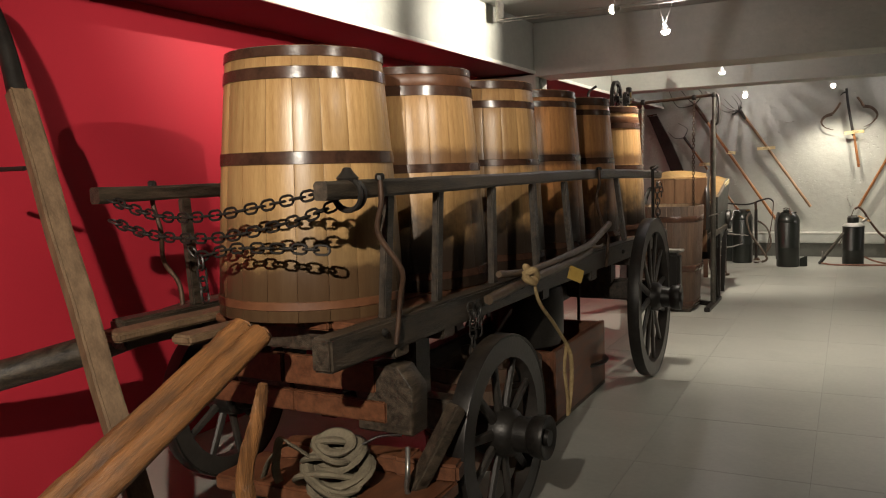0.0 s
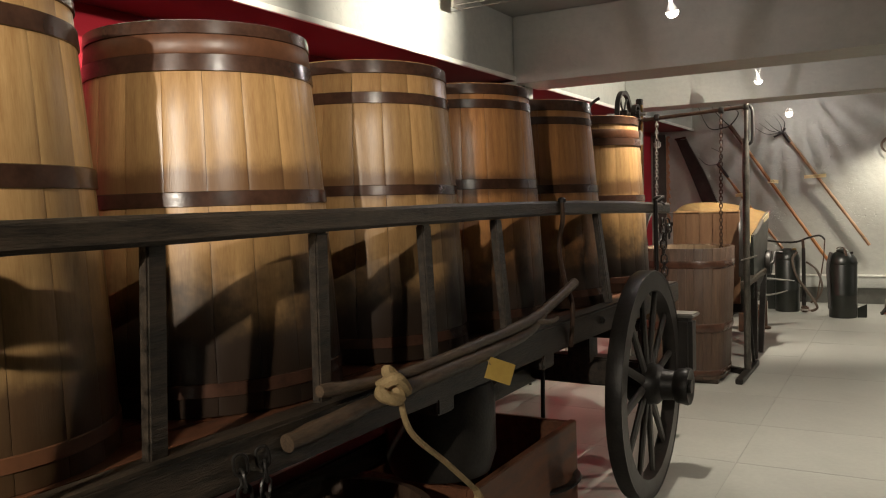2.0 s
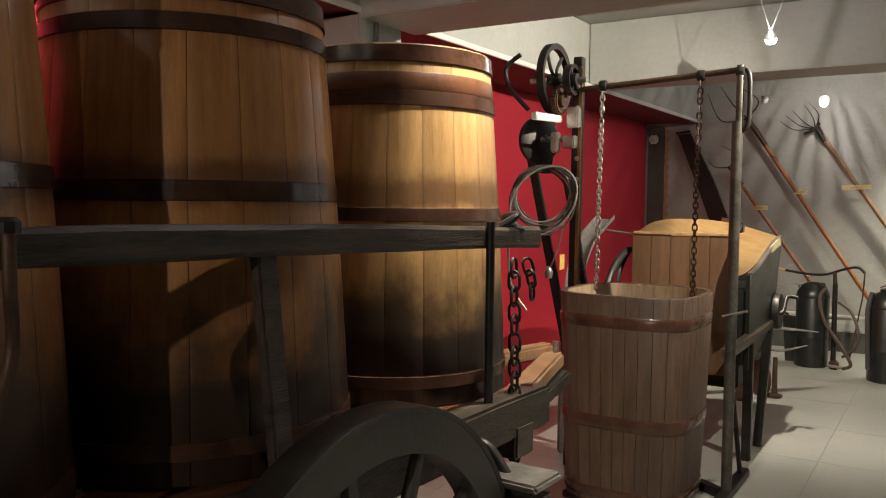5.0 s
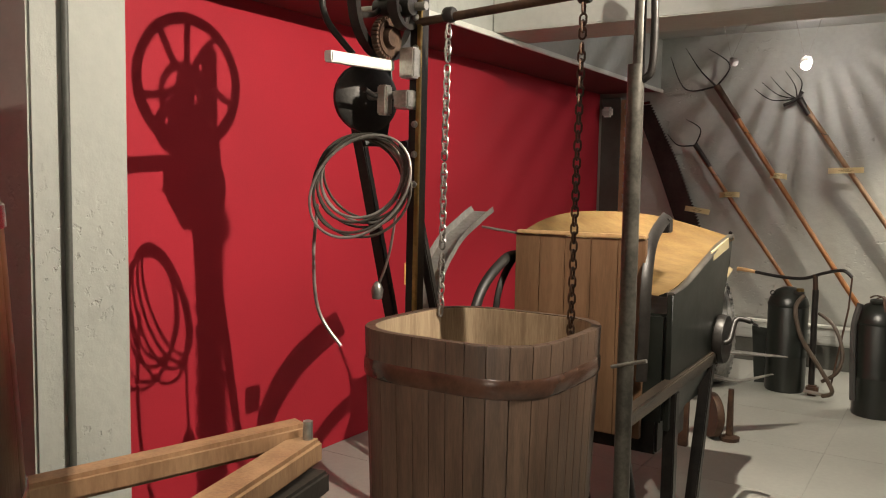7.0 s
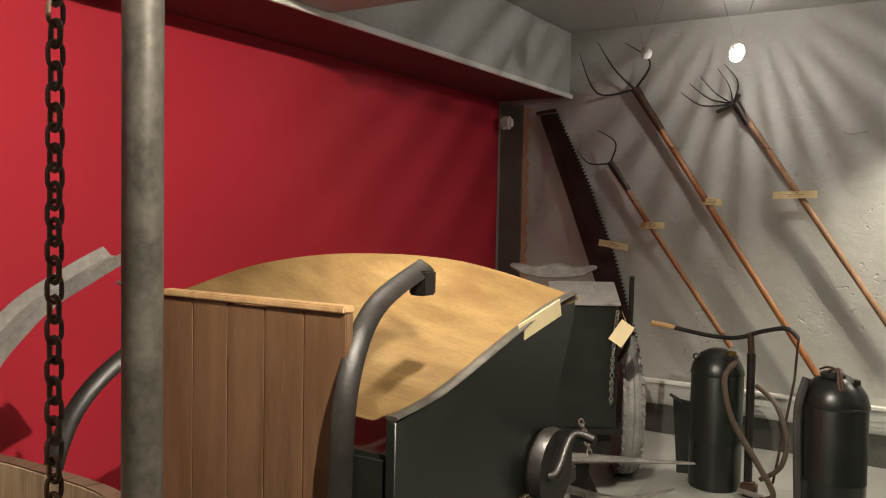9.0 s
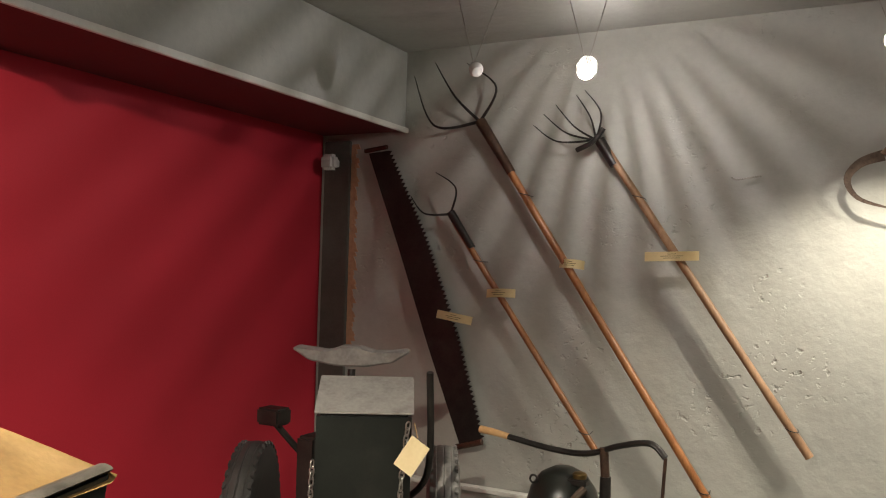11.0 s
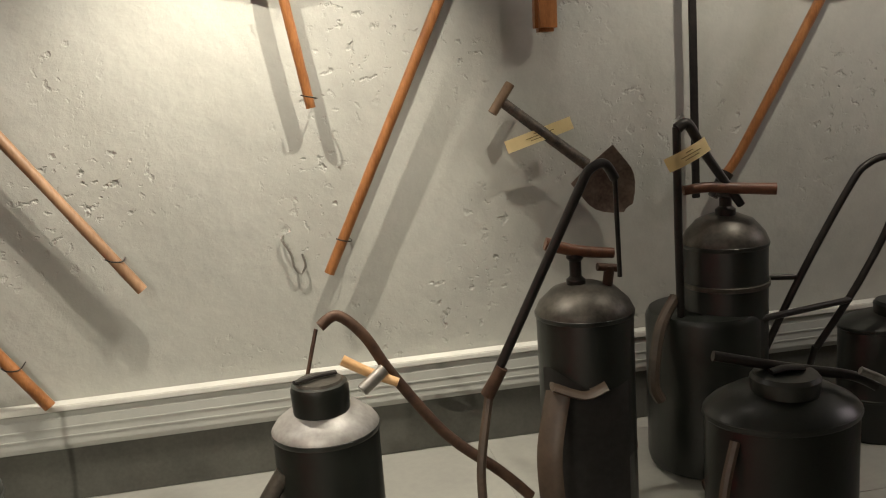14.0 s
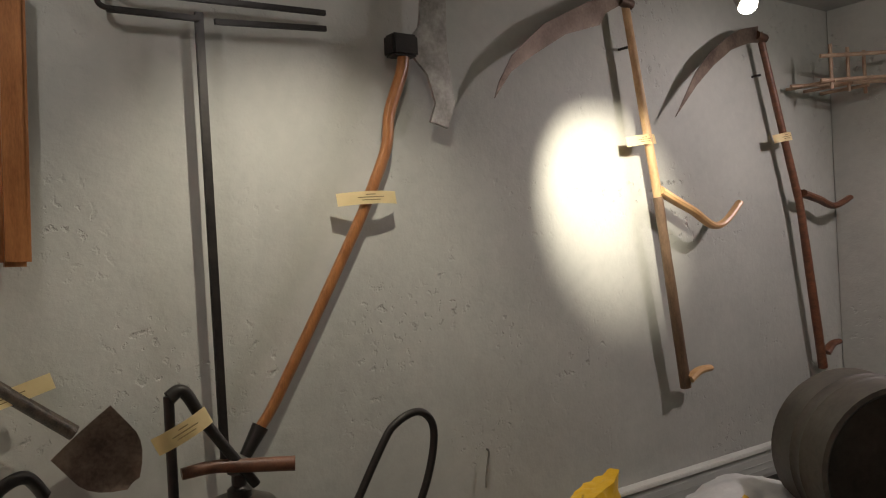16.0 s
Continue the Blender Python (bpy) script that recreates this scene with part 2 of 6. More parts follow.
M_STEEL = material("worn_grey_steel", (0.44, 0.42, 0.38), (0.22, 0.21, 0.19), rough=0.36, metal=0.8, scale=12, fine=90, bump=0.12)
M_SCYTHE = material("browned_scythe_steel", (0.20, 0.15, 0.115), (0.075, 0.052, 0.042), rough=0.36, metal=0.7, scale=9, fine=90, bump=0.15)
M_CAN = material("dark_green_sprayer_paint", (0.014, 0.0165, 0.013), (0.008, 0.0095, 0.0075), rough=0.33, scale=8, fine=80, bump=0.08, spots=0.3, spot_colour=(0.04, 0.037, 0.03), spot_scale=5)
M_CANTOP = material("dulled_tin_dome", (0.11, 0.10, 0.082), (0.045, 0.041, 0.034), rough=0.42, metal=0.5, scale=10, fine=80, bump=0.08)
M_RUBBER = material("tyre_rubber", (0.055, 0.053, 0.050), (0.030, 0.029, 0.027), rough=0.55, scale=12, fine=60, bump=0.15)
M_TYREGREY = material("dusty_tyre_tread", (0.30, 0.29, 0.27), (0.17, 0.165, 0.155), rough=0.5, scale=12, fine=60, bump=0.15)
M_HOSE = material("brown_rubber_hose", (0.085, 0.060, 0.040), rough=0.5, scale=12, bump=0.1)
M_REDHOSE = material("perished_red_hose", (0.24, 0.10, 0.06), rough=0.55, scale=12, bump=0.1)
M_ROPE = material("hemp_rope", (0.42, 0.30, 0.15), (0.26, 0.18, 0.08), rough=0.85, scale=30, fine=160, bump=0.5)
M_CANVAS = material("grey_canvas_strap", (0.175, 0.145, 0.095), (0.085, 0.068, 0.045), rough=0.85, scale=12, fine=160, bump=0.4)
M_PAPER = material("cream_paper", (0.84, 0.72, 0.42), (0.76, 0.63, 0.34), rough=0.6, scale=6, fine=80, bump=0.05)
M_TAG = material("yellow_card", (0.62, 0.42, 0.10), (0.50, 0.32, 0.07), rough=0.6, scale=6, bump=0.05)
M_INK = material("faded_ink", (0.30, 0.22, 0.10), rough=0.7, bump=0)
M_BONE = material("pale_turned_grip", (0.66, 0.42, 0.20), (0.52, 0.30, 0.13), rough=0.38, scale=14, bump=0.08)
M_BRASS = material("old_brass", (0.36, 0.24, 0.09), (0.22, 0.14, 0.05), rough=0.35, metal=0.9, scale=14, bump=0.08)
M_BULB = material("lit_halogen_bulb", (1.0, 0.92, 0.78), rough=0.3, bump=0, emit=40.0)
M_WHITE = material("white_plastic", (0.68, 0.67, 0.62), rough=0.4, bump=0)
M_YELLOW = material("yellow_sack_film", (0.80, 0.50, 0.02), (0.66, 0.38, 0.015), rough=0.35, scale=6, fine=30, bump=0.3, dist=0.01)
M_BLUE = material("blue_print", (0.10, 0.36, 0.55), rough=0.4, bump=0.1)
M_NAVY = material("navy_print", (0.03, 0.04, 0.12), rough=0.4, bump=0)
M_SACKWHITE = material("white_sack_film", (0.66, 0.66, 0.64), (0.52, 0.52, 0.52), rough=0.38, scale=6, fine=30, bump=0.3, dist=0.01)
M_CLAY = material("brown_stoneware", (0.16, 0.10, 0.065), rough=0.5, scale=9, bump=0.15)
M_DRUM = material("grey_brown_old_drum", (0.105, 0.090, 0.068), (0.050, 0.044, 0.034), rough=0.55, scale=7, fine=50, bump=0.25)
M_CHIP = material("bare_brick_chip", (0.50, 0.29, 0.17), (0.36, 0.20, 0.12), rough=0.9, scale=20, fine=70, bump=0.6)
M_PURPLE = material("pale_willow", (0.44, 0.30, 0.20), rough=0.6, scale=12, bump=0.3)


# ---- mesh helpers ----
def thing(name, at, label, category, group="", kind=""):
    ob = new(name)
    ob.empty_display_size = 0.05
    ob.matrix_basis = at if isinstance(at, Matrix) else Matrix.Translation(at)
    return tagged(ob, label, category, group, kind)


def root(ob):
    while ob.parent:
        ob = ob.parent
    return ob


def mesh_of(bm, name, mat, smooth=True):
    bmesh.ops.recalc_face_normals(bm, faces=bm.faces)
    data = bpy.data.meshes.new(name)
    bm.to_mesh(data)
    bm.free()
    data.materials.append(mat)
    if smooth:
        data.polygons.foreach_set("use_smooth", [True] * len(data.polygons))
        data.set_sharp_from_angle(angle=radians(38))
    return data


def part(name, bm, mat, parent, label="", local=False):
    """Links a bmesh, given in world places (or in the thing's own frame: local), as one mesh under a thing or a part."""
    if not local:
        bm.transform(root(parent).matrix_basis.inverted())
    ob = new(name, mesh_of(bm, name, mat))
    ob.parent = parent
    return tagged(ob, label) if label else ob


def piece(name, data, m, parent):
    """One more object on shared mesh data, at m in its thing's frame."""
    ob = new(name, data)
    ob.parent = parent
    ob.matrix_basis = m
    return ob


def solo(name, bm, mat, label, category, group="", kind=""):
    """A thing or a piece of the setting that is one plain mesh."""
    c = sum((v.co for v in bm.verts), Vector()) / len(bm.verts)
    c.z = min(v.co.z for v in bm.verts)
    bm.transform(Matrix.Translation(-c))
    ob = new(name, mesh_of(bm, name, mat))
    ob.location = c
    return tagged(ob, label, category, group, kind)


def box(lo, hi, bevel=0.0, m=None, into=None):
    bm = bmesh.new()
    lo, hi = Vector(lo), Vector(hi)
    bmesh.ops.create_cube(bm, size=1, matrix=Matrix.Translation((lo + hi) / 2) @ Matrix.Diagonal((*(hi - lo), 1)))
    if bevel:
        bmesh.ops.bevel(bm, geom=bm.edges[:], offset=bevel, segments=2, affect="EDGES")
    if m:
        bm.transform(m)
    return join(into, bm)


def join(into, bm):
    if into is None:
        return bm
    tmp = bpy.data.meshes.new("tmp")
    bm.to_mesh(tmp)
    bm.free()
    into.from_mesh(tmp)
    bpy.data.meshes.remove(tmp)
    return into


def bar(a, b, w, h, bevel=0.004, up=(0, 0, 1), into=None, wob=0.0, taper=1.0):
    """A squared timber or flat bar from a to b, w across and h along up, with slightly uneven faces."""
    a, b = Vector(a), Vector(b)
    y = (b - a).normalized()
    x = y.cross(Vector(up))
    x = x.normalized() if x.length > 1e-4 else Vector((1, 0, 0))
    z = x.cross(y)
    m = Matrix((x, y, z)).transposed().to_4x4()
    m.translation = a
    n = 1 if not wob else max(3, int((b - a).length / 0.25))
    bm = bmesh.new()
    rings = []
    for i in range(n + 1):
        s = i / n
        k = 1 + (taper - 1) * s
        dx, dz = (random.uniform(-wob, wob), random.uniform(-wob, wob)) if wob else (0, 0)
        rings.append([bm.verts.new((sx * w / 2 * k + dx, (b - a).length * s, sz * h / 2 * k + dz)) for sx, sz in ((-1, -1), (1, -1), (1, 1), (-1, 1))])
    for p, q in zip(rings, rings[1:]):
        for i in range(4):
            bm.faces.new((p[i], p[(i + 1) % 4], q[(i + 1) % 4], q[i]))
    bm.faces.new(rings[0])
    bm.faces.new(rings[-1][::-1])
    if bevel:
        bmesh.ops.recalc_face_normals(bm, faces=bm.faces)
        bmesh.ops.bevel(bm, geom=[e for e in bm.edges if e.calc_face_angle(0) > 0.6], offset=bevel, segments=2, affect="EDGES")
    bm.transform(m)
    return join(into, bm)


def curved_bar(pts, w, h, wob=0.0, into=None):
    """A squared timber that follows a smooth line of places, with chamfered, slightly uneven edges."""
    p = curve_points(pts, 5)
    bm = bmesh.new()
    rings = []
    k = 0.16
    shape = [(-0.5 + k, -0.5), (0.5 - k, -0.5), (0.5, -0.5 + k), (0.5, 0.5 - k), (0.5 - k, 0.5), (-0.5 + k, 0.5), (-0.5, 0.5 - k), (-0.5, -0.5 + k)]
    for i, c in enumerate(p):
        d = (p[min(i + 1, len(p) - 1)] - p[max(i - 1, 0)]).normalized()
        x = d.cross(Vector((0, 0, 1))).normalized()
        z = x.cross(d)
        ww, hh = w * (1 + random.uniform(-wob, wob)), h * (1 + random.uniform(-wob, wob))
        rings.append([bm.verts.new(c + x * a * ww + z * b * hh) for a, b in shape])
    for a, b in zip(rings, rings[1:]):
        for i in range(8):
            bm.faces.new((a[i], a[(i + 1) % 8], b[(i + 1) % 8], b[i]))
    bm.faces.new(rings[0])
    bm.faces.new(rings[-1][::-1])
    return join(into, bm)


def curve_points(pts, n=8):
    """A smooth line through the points."""
    p = [Vector(q) for q in pts]
    if len(p) < 3:
        return p
    out = []
    for i in range(len(p) - 1):
        a, b, c, d = p[max(i - 1, 0)], p[i], p[i + 1], p[min(i + 2, len(p) - 1)]
        for k in range(n):
            t = k / n
            out.append(0.5 * (2 * b + (c - a) * t + (2 * a - 5 * b + 4 * c - d) * t * t + (3 * b - a - 3 * c + d) * t ** 3))
    return out + [p[-1]]


def tube(pts, r, sides=10, smooth=True, end=None, wob=0.0, into=None, flat=1.0, closed=False):
    """A round bar, hose or pole along points; r at the start, end (or r) at its end; flat squeezes it one way."""
    p = curve_points(pts) if smooth else [Vector(q) for q in pts]
    if smooth and len(p) == 2 and wob:
        p = [p[0].lerp(p[1], i / 12) for i in range(13)]
    end = r if end is None else end
    bm = bmesh.new()
    rings, ref = [], None
    for i, c in enumerate(p):
        if closed:
            d = (p[(i + 1) % len(p)] - p[i - 1]).normalized()
        else:
            d = (p[min(i + 1, len(p) - 1)] - p[max(i - 1, 0)]).normalized()
        if ref is None:
            ref = d.orthogonal().normalized() if abs(d.z) > 0.95 else d.cross(Vector((0, 0, 1))).normalized()
        ref = (ref - d * ref.dot(d)).normalized()
        o = d.cross(ref)
        s = i / max(len(p) - 1, 1)
        rr = (r + (end - r) * s) * (1 + (random.uniform(-wob, wob) if wob else 0))
        rings.append([bm.verts.new(c + rr * (math.cos(2 * math.pi * k / sides) * ref + flat * math.sin(2 * math.pi * k / sides) * o)) for k in range(sides)])
    pairs = list(zip(rings, rings[1:])) + ([(rings[-1], rings[0])] if closed else [])
    for a, b in pairs:
        for k in range(sides):
            bm.faces.new((a[k], a[(k + 1) % sides], b[(k + 1) % sides], b[k]))
    if not closed:
        bm.faces.new(rings[0])
        bm.faces.new(rings[-1][::-1])
    return join(into, bm)


def lathe(profile, at=(0, 0, 0), sides=32, m=None, into=None, oval=1.0):
    """A turned shape from (radius, height) pairs about z."""
    bm = bmesh.new()
    rings = []
    for r, z in profile:
        r = max(r, 0.0004)
        rings.append([bm.verts.new((r * math.cos(2 * math.pi * k / sides), oval * r * math.sin(2 * math.pi * k / sides), z)) for k in range(sides)])
    for a, b in zip(rings, rings[1:]):
        for k in range(sides):
            bm.faces.new((a[k], a[(k + 1) % sides], b[(k + 1) % sides], b[k]))
    if profile[0] == profile[-1]:
        bmesh.ops.remove_doubles(bm, verts=rings[0] + rings[-1], dist=1e-5)
    else:
        bm.faces.new(rings[0])
        bm.faces.new(rings[-1][::-1])
    bm.transform(m if m else Matrix.Translation(at))
    return join(into, bm)


def plate(outline, thick, m, bevel=0.0, into=None):
    """A flat piece: an outline in x and z of the pose m, thick along its y."""
    bm = bmesh.new()
    front = [bm.verts.new((x, -thick / 2, z)) for x, z in outline]
    back = [bm.verts.new((x, thick / 2, z)) for x, z in outline]
    bm.faces.new(front)
    bm.faces.new(back[::-1])
    for i in range(len(outline)):
        j = (i + 1) % len(outline)
        bm.faces.new((front[i], back[i], back[j], front[j]))
    if bevel:
        bmesh.ops.bevel(bm, geom=bm.edges[:], offset=bevel, segments=1, affect="EDGES")
    bm.transform(m)
    return join(into, bm)


def ring_points(c, r, n, ax, ay, a0=0.0, a1=360.0):
    c, ax, ay = Vector(c), Vector(ax), Vector(ay)
    return [c + r * (math.cos(radians(a0 + (a1 - a0) * i / n)) * ax + math.sin(radians(a0 + (a1 - a0) * i / n)) * ay) for i in range(n + (a1 - a0 < 360))]


def link_mesh(name, length, wire, mat):
    """One chain link, long along x."""
    pts = []
    r = length * 0.30
    s = length / 2 - r
    for a in range(-90, 91, 30):
        pts.append((s + r * math.cos(radians(a)), r * math.sin(radians(a)), 0))
    for a in range(90, 271, 30):
        pts.append((-s + r * math.cos(radians(a)), r * math.sin(radians(a)), 0))
    return mesh_of(tube(pts, wire, sides=6, smooth=False, closed=True), name, mat)


def hang_chain(name, pts, parent, length=0.046, wire=0.0042, mat=None):
    """Links along a smooth line, each turned a quarter against the last. Places are in the world."""
    mat = mat or M_IRON
    data = link_mesh("chain_link", length, wire, mat)
    p = curve_points(pts, 24)
    inv = root(parent).matrix_basis.inverted()
    step, run, k = length * 0.72, 0.0, 0
    for a, b in zip(p, p[1:]):
        run += (b - a).length
        if run >= step:
            run -= step
            d = (b - a).normalized()
            side = d.cross(Vector((0, 0, 1)))
            side = side.normalized() if side.length > 0.05 else Vector((1, 0, 0))
            up = side.cross(d)
            y, z = (side, up) if k % 2 else (up, -side)
            m = Matrix((d, y, z)).transposed().to_4x4()
            m.translation = b
            piece("chain_link", data, inv @ m, parent)
            k += 1


# ---- setting ----
solo("wall_back", box((-1.7, 10.85, -0.1), (6.55, 11.05, 2.75)), M_WALL, "rough grey-green painted plaster wall with chips", "wall", kind="structure")
solo("wall_side_red", box((-1.73, -3.6, -0.1), (-1.53, 10.845, 2.75)), M_RED, "smooth bright red painted wall behind the wagon", "wall", kind="structure")
solo("wall_side_grey", box((6.35, -3.6, -0.1), (6.55, 10.845, 2.75)), M_WALL, "rough grey-green painted plaster wall", "wall", kind="structure")
solo("wall_rear", box((-1.7, -3.8, -0.1), (6.55, -3.605, 2.75)), M_WALL, "plain grey painted plaster wall", "wall", kind="structure")
solo("ceiling", box((-1.7, -3.7, 2.56), (6.5, 11.0, 2.7)), M_CEIL, "dull grey painted ceiling", "ceiling", kind="structure")
solo("soffit", box((-1.527, -3.6, 2.15), (-1.0, 10.846, 2.557), 0.004), M_BEAM, "grey painted boxed soffit along the red wall", "soffit", kind="structure")
solo("trim", box((-0.998, -3.6, 2.125), (-0.978, 10.843, 2.152), 0.003), M_TRIM, "thin white painted edge strip of the soffit", "trim", kind="structure")
# thin red sheet below the soffit, its shade put into the colour
solo("soffit_lining", box((-1.526, -3.6, 2.138), (-1.001, 10.844, 2.147)), M_UNDER, "red underside of the soffit with shade painted in", "soffit", kind="structure")
solo("beam_1", box((-0.996, 5.42, 2.105), (6.346, 5.85, 2.557), 0.006), M_BEAM, "grey painted ceiling beam across the room", "beam", kind="structure")
solo("beam_2", box((-0.996, 7.98, 2.15), (6.346, 8.36, 2.557), 0.006), M_BEAM, "grey painted ceiling beam across the room", "beam", kind="structure")
solo("beam_3", box((-0.996, 1.60, 2.20), (6.346, 1.95, 2.557), 0.006), M_BEAM, "grey painted ceiling beam across the room", "beam", kind="structure")
solo("pillar", box((-1.526, 5.42, 0.002), (-0.985, 5.73, 2.122), 0.008), M_WALL, "light grey painted plaster pillar at the red wall", "pillar", kind="structure")
solo("conduit", tube([(-0.972, 5.52, 0.002), (-0.972, 5.52, 2.10)], 0.011, smooth=False), M_SKIRT, "dark cable conduit running up the pillar", "conduit", kind="structure")

skirt = solo("baseboard", box((-1.528, 10.828, 0.002), (6.346, 10.849, 0.185)), M_SKIRT, "dark painted skirting under the cable trunking", "baseboard", kind="structure")
trunk = thing("trunking", (2.4, 10.82, 0.187), "grey plastic cable trunking along the back wall", "trunking", kind="structure")
part("body", box((-1.32, 10.806, 0.187), (6.34, 10.849, 0.318), 0.004), M_TRUNK, trunk)
part("cover", box((-1.32, 10.800, 0.205), (6.34, 10.805, 0.298), 0.002), M_TRUNK, trunk)
part("ridge", box((-1.32, 10.797, 0.232), (6.34, 10.7995, 0.236)), M_TRUNK, trunk)
part("ridge", box((-1.32, 10.797, 0.262), (6.34, 10.7995, 0.266)), M_TRUNK, trunk)
part("top_edge", box((-1.32, 10.795, 0.319), (6.34, 10.849, 0.339), 0.003), M_TRIM, trunk, "paler top edge")
solo("corner_panel", box((-1.50, 10.822, 0.62), (-1.335, 10.846, 2.10), 0.003), M_SKIRT, "dark painted strip in the corner of the wall", "panel", kind="structure")
chip = bmesh.new()
for i in range(46):
    z = 0.92 + i * 0.0255
    x = -1.322 + 0.008 * math.sin(i * 1.7) + random.uniform(-0.004, 0.004)
    plate([(x - 0.016 - random.random() * 0.012, z - 0.014), (x + 0.020 + random.random() * 0.018, z - 0.013), (x + 0.022, z + 0.014), (x - 0.017, z + 0.013)], 0.006 + random.random() * 0.003, Matrix.Translation((0, 10.846, 0)), into=chip)
solo("exposed_edge", chip, M_CHIP, "ragged strip of bare brick where the plaster broke", "wall damage", kind="structure")

# ---- lamps ----
def track_lamp(at, lit=True, lean=(0.2, -0.3, -1), caged=False):
    at = Vector(at)
    lamp = thing("spot_lamp", at, "small lit halogen spot hung on thin wires" if lit else "small unlit halogen spot hung on wires", "lamp", "ceiling spots")
    d = Vector(lean).normalized()
    q = Vector((0, 0, 1)).rotation_difference(d).to_matrix().to_4x4()
    m = Matrix.Translation(at) @ q
    if not caged:
        part("reflector", lathe([(0.012, -0.045), (0.018, -0.03), (0.030, -0.004), (0.0285, -0.004), (0.016, -0.028), (0.010, -0.04)], sides=20, m=m), M_STEEL, lamp)
    part("bulb", lathe([(0.002, -0.030), (0.018, -0.020), (0.030, -0.004), (0.030, 0.006), (0.022, 0.022), (0.002, 0.028)], sides=16, m=m), M_BULB if lit else M_WHITE, lamp)
    if caged:
        for k in range(30):
            a0, a1 = 2 * math.pi * k / 30, 2 * math.pi * (k + 0.52) / 30
            bm = bmesh.new()
            rows = [[bm.verts.new((r * math.cos(a), r * math.sin(a), z)) for a in (a0, (a0 + a1) / 2, a1)] for r, z in ((0.034, 0.004), (0.040, -0.030), (0.036, -0.062), (0.014, -0.085))]
            for p, q in zip(rows, rows[1:]):
                for j in range(2):
                    bm.faces.new((p[j], p[j + 1], q[j + 1], q[j]))
            bmesh.ops.solidify(bm, geom=bm.faces[:], thickness=0.001)
            bm.transform(m)
            part("fin", bm, M_STEEL, lamp)
    for s in (-1, 1):
        part("wire", tube([at - d * 0.04, at + Vector((0.10 * s, 0.02, 2.558 - at.z))], 0.0018, sides=6, smooth=False), M_STEEL, lamp)
    return lamp


# every spot gets a lamp body, the added fill included
for (eye, target, watts, cone, colour) in SPOTS:
    track_lamp(eye, True, (0.1, -0.8, -0.7) if eye[1] > 9.85 else Vector(target) - Vector(eye), eye[0] == 0.215)
track_lamp((-0.256, 10.12, 2.235), False, (0.5, -0.5, -0.6))
rail = thing("lamp_track", (0.3, 3.6, 2.53), "thin steel low-voltage lamp track under the ceiling", "lamp track")
part("wire", tube([(-0.9, 4.40, 2.42), (6.3, 4.40, 2.42)], 0.003, sides=6, smooth=False), M_STEEL, rail)
part("wire", tube([(-0.9, 4.50, 2.42), (6.3, 4.50, 2.42)], 0.003, sides=6, smooth=False), M_STEEL, rail)
for x in (-0.9, 6.3):
    part("bracket", box((x - 0.01, 4.39, 2.41), (x + 0.01, 4.51, 2.559), 0.003), M_STEEL, rail)
alarm = thing("alarm_sensor", (-1.42, 10.79, 1.95), "white plastic motion sensor in the wall corner", "sensor")
part("bracket", box((-1.45, 10.80, 1.955), (-1.40, 10.846, 1.995), 0.004), M_WHITE, alarm)
part("housing", box((-1.47, 10.735, 1.935), (-1.385, 10.80, 2.02), 0.016), M_WHITE, alarm)
part("lens", box((-1.455, 10.728, 1.945), (-1.40, 10.736, 1.985), 0.003), M_TRUNK, alarm)
exit_sign = thing("exit_sign", (2.3, 5.40, 2.16), "small white emergency sign box on the beam", "sign")
part("housing", box((2.14, 5.36, 2.16), (2.42, 5.418, 2.30), 0.008), M_WHITE, exit_sign)
part("face", box((2.16, 5.354, 2.175), (2.40, 5.3595, 2.285), 0.002), M_PAPER, exit_sign)

# ---- the wagon ----
SLOPE = 0.045
WAGON = Matrix.Translation((-0.384, 0, 0)) @ Matrix.Rotation(-math.atan(SLOPE), 4, "Z")


def w(x, y, z):
    """A place beside, along and above the wagon's middle line, in the world."""
    return WAGON @ Vector((x, y, z))


def wheel(name, parent, side, y, radius, spokes, label, out, turned=0.0):
    """A spoked wooden wheel with felloe, iron tyre and nave; its axle runs across the wagon."""
    turn = WAGON @ Matrix.Translation((side * out, y, radius + 0.004)) @ Matrix.Rotation(radians(turned * side), 4, "Z") @ Matrix.Rotation(radians(90), 4, "Y")
    rim = part(name, lathe([(radius - 0.085, -0.030), (radius - 0.012, -0.030), (radius - 0.012, 0.030), (radius - 0.085, 0.030), (radius - 0.085, -0.030)], sides=56, m=turn), M_WHEEL, parent, label)
    part("iron_tyre", lathe([(radius - 0.0115, -0.031), (radius - 0.002, -0.033), (radius, -0.028), (radius, 0.028), (radius - 0.002, 0.033), (radius - 0.0115, 0.031), (radius - 0.0115, -0.031)], sides=56, m=turn), M_IRON, rim)
    s = side
    part("hub", lathe([(0.050, -0.13 * s), (0.058, -0.12 * s), (0.060, -0.09 * s), (0.085, -0.07 * s), (0.092, 0.0), (0.085, 0.05 * s), (0.066, 0.07 * s), (0.062, 0.12 * s), (0.072, 0.13 * s), (0.080, 0.175 * s), (0.076, 0.185 * s), (0.052, 0.18 * s), (0.030, 0.17 * s), (0.028, 0.19 * s)], sides=28, m=turn), M_IRON, rim)
    spoke = mesh_of(tube([(0.08, 0, 0), (radius * 0.5, 0, 0), (radius - 0.08, 0, 0)], 0.021, sides=8, end=0.016, flat=0.75), "spoke", M_WHEEL)
    inv = root(parent).matrix_basis.inverted()
    for i in range(spokes):
        piece("spoke", spoke, inv @ turn @ Matrix.Rotation(2 * math.pi * (i + 0.3) / spokes, 4, "Z"), rim)


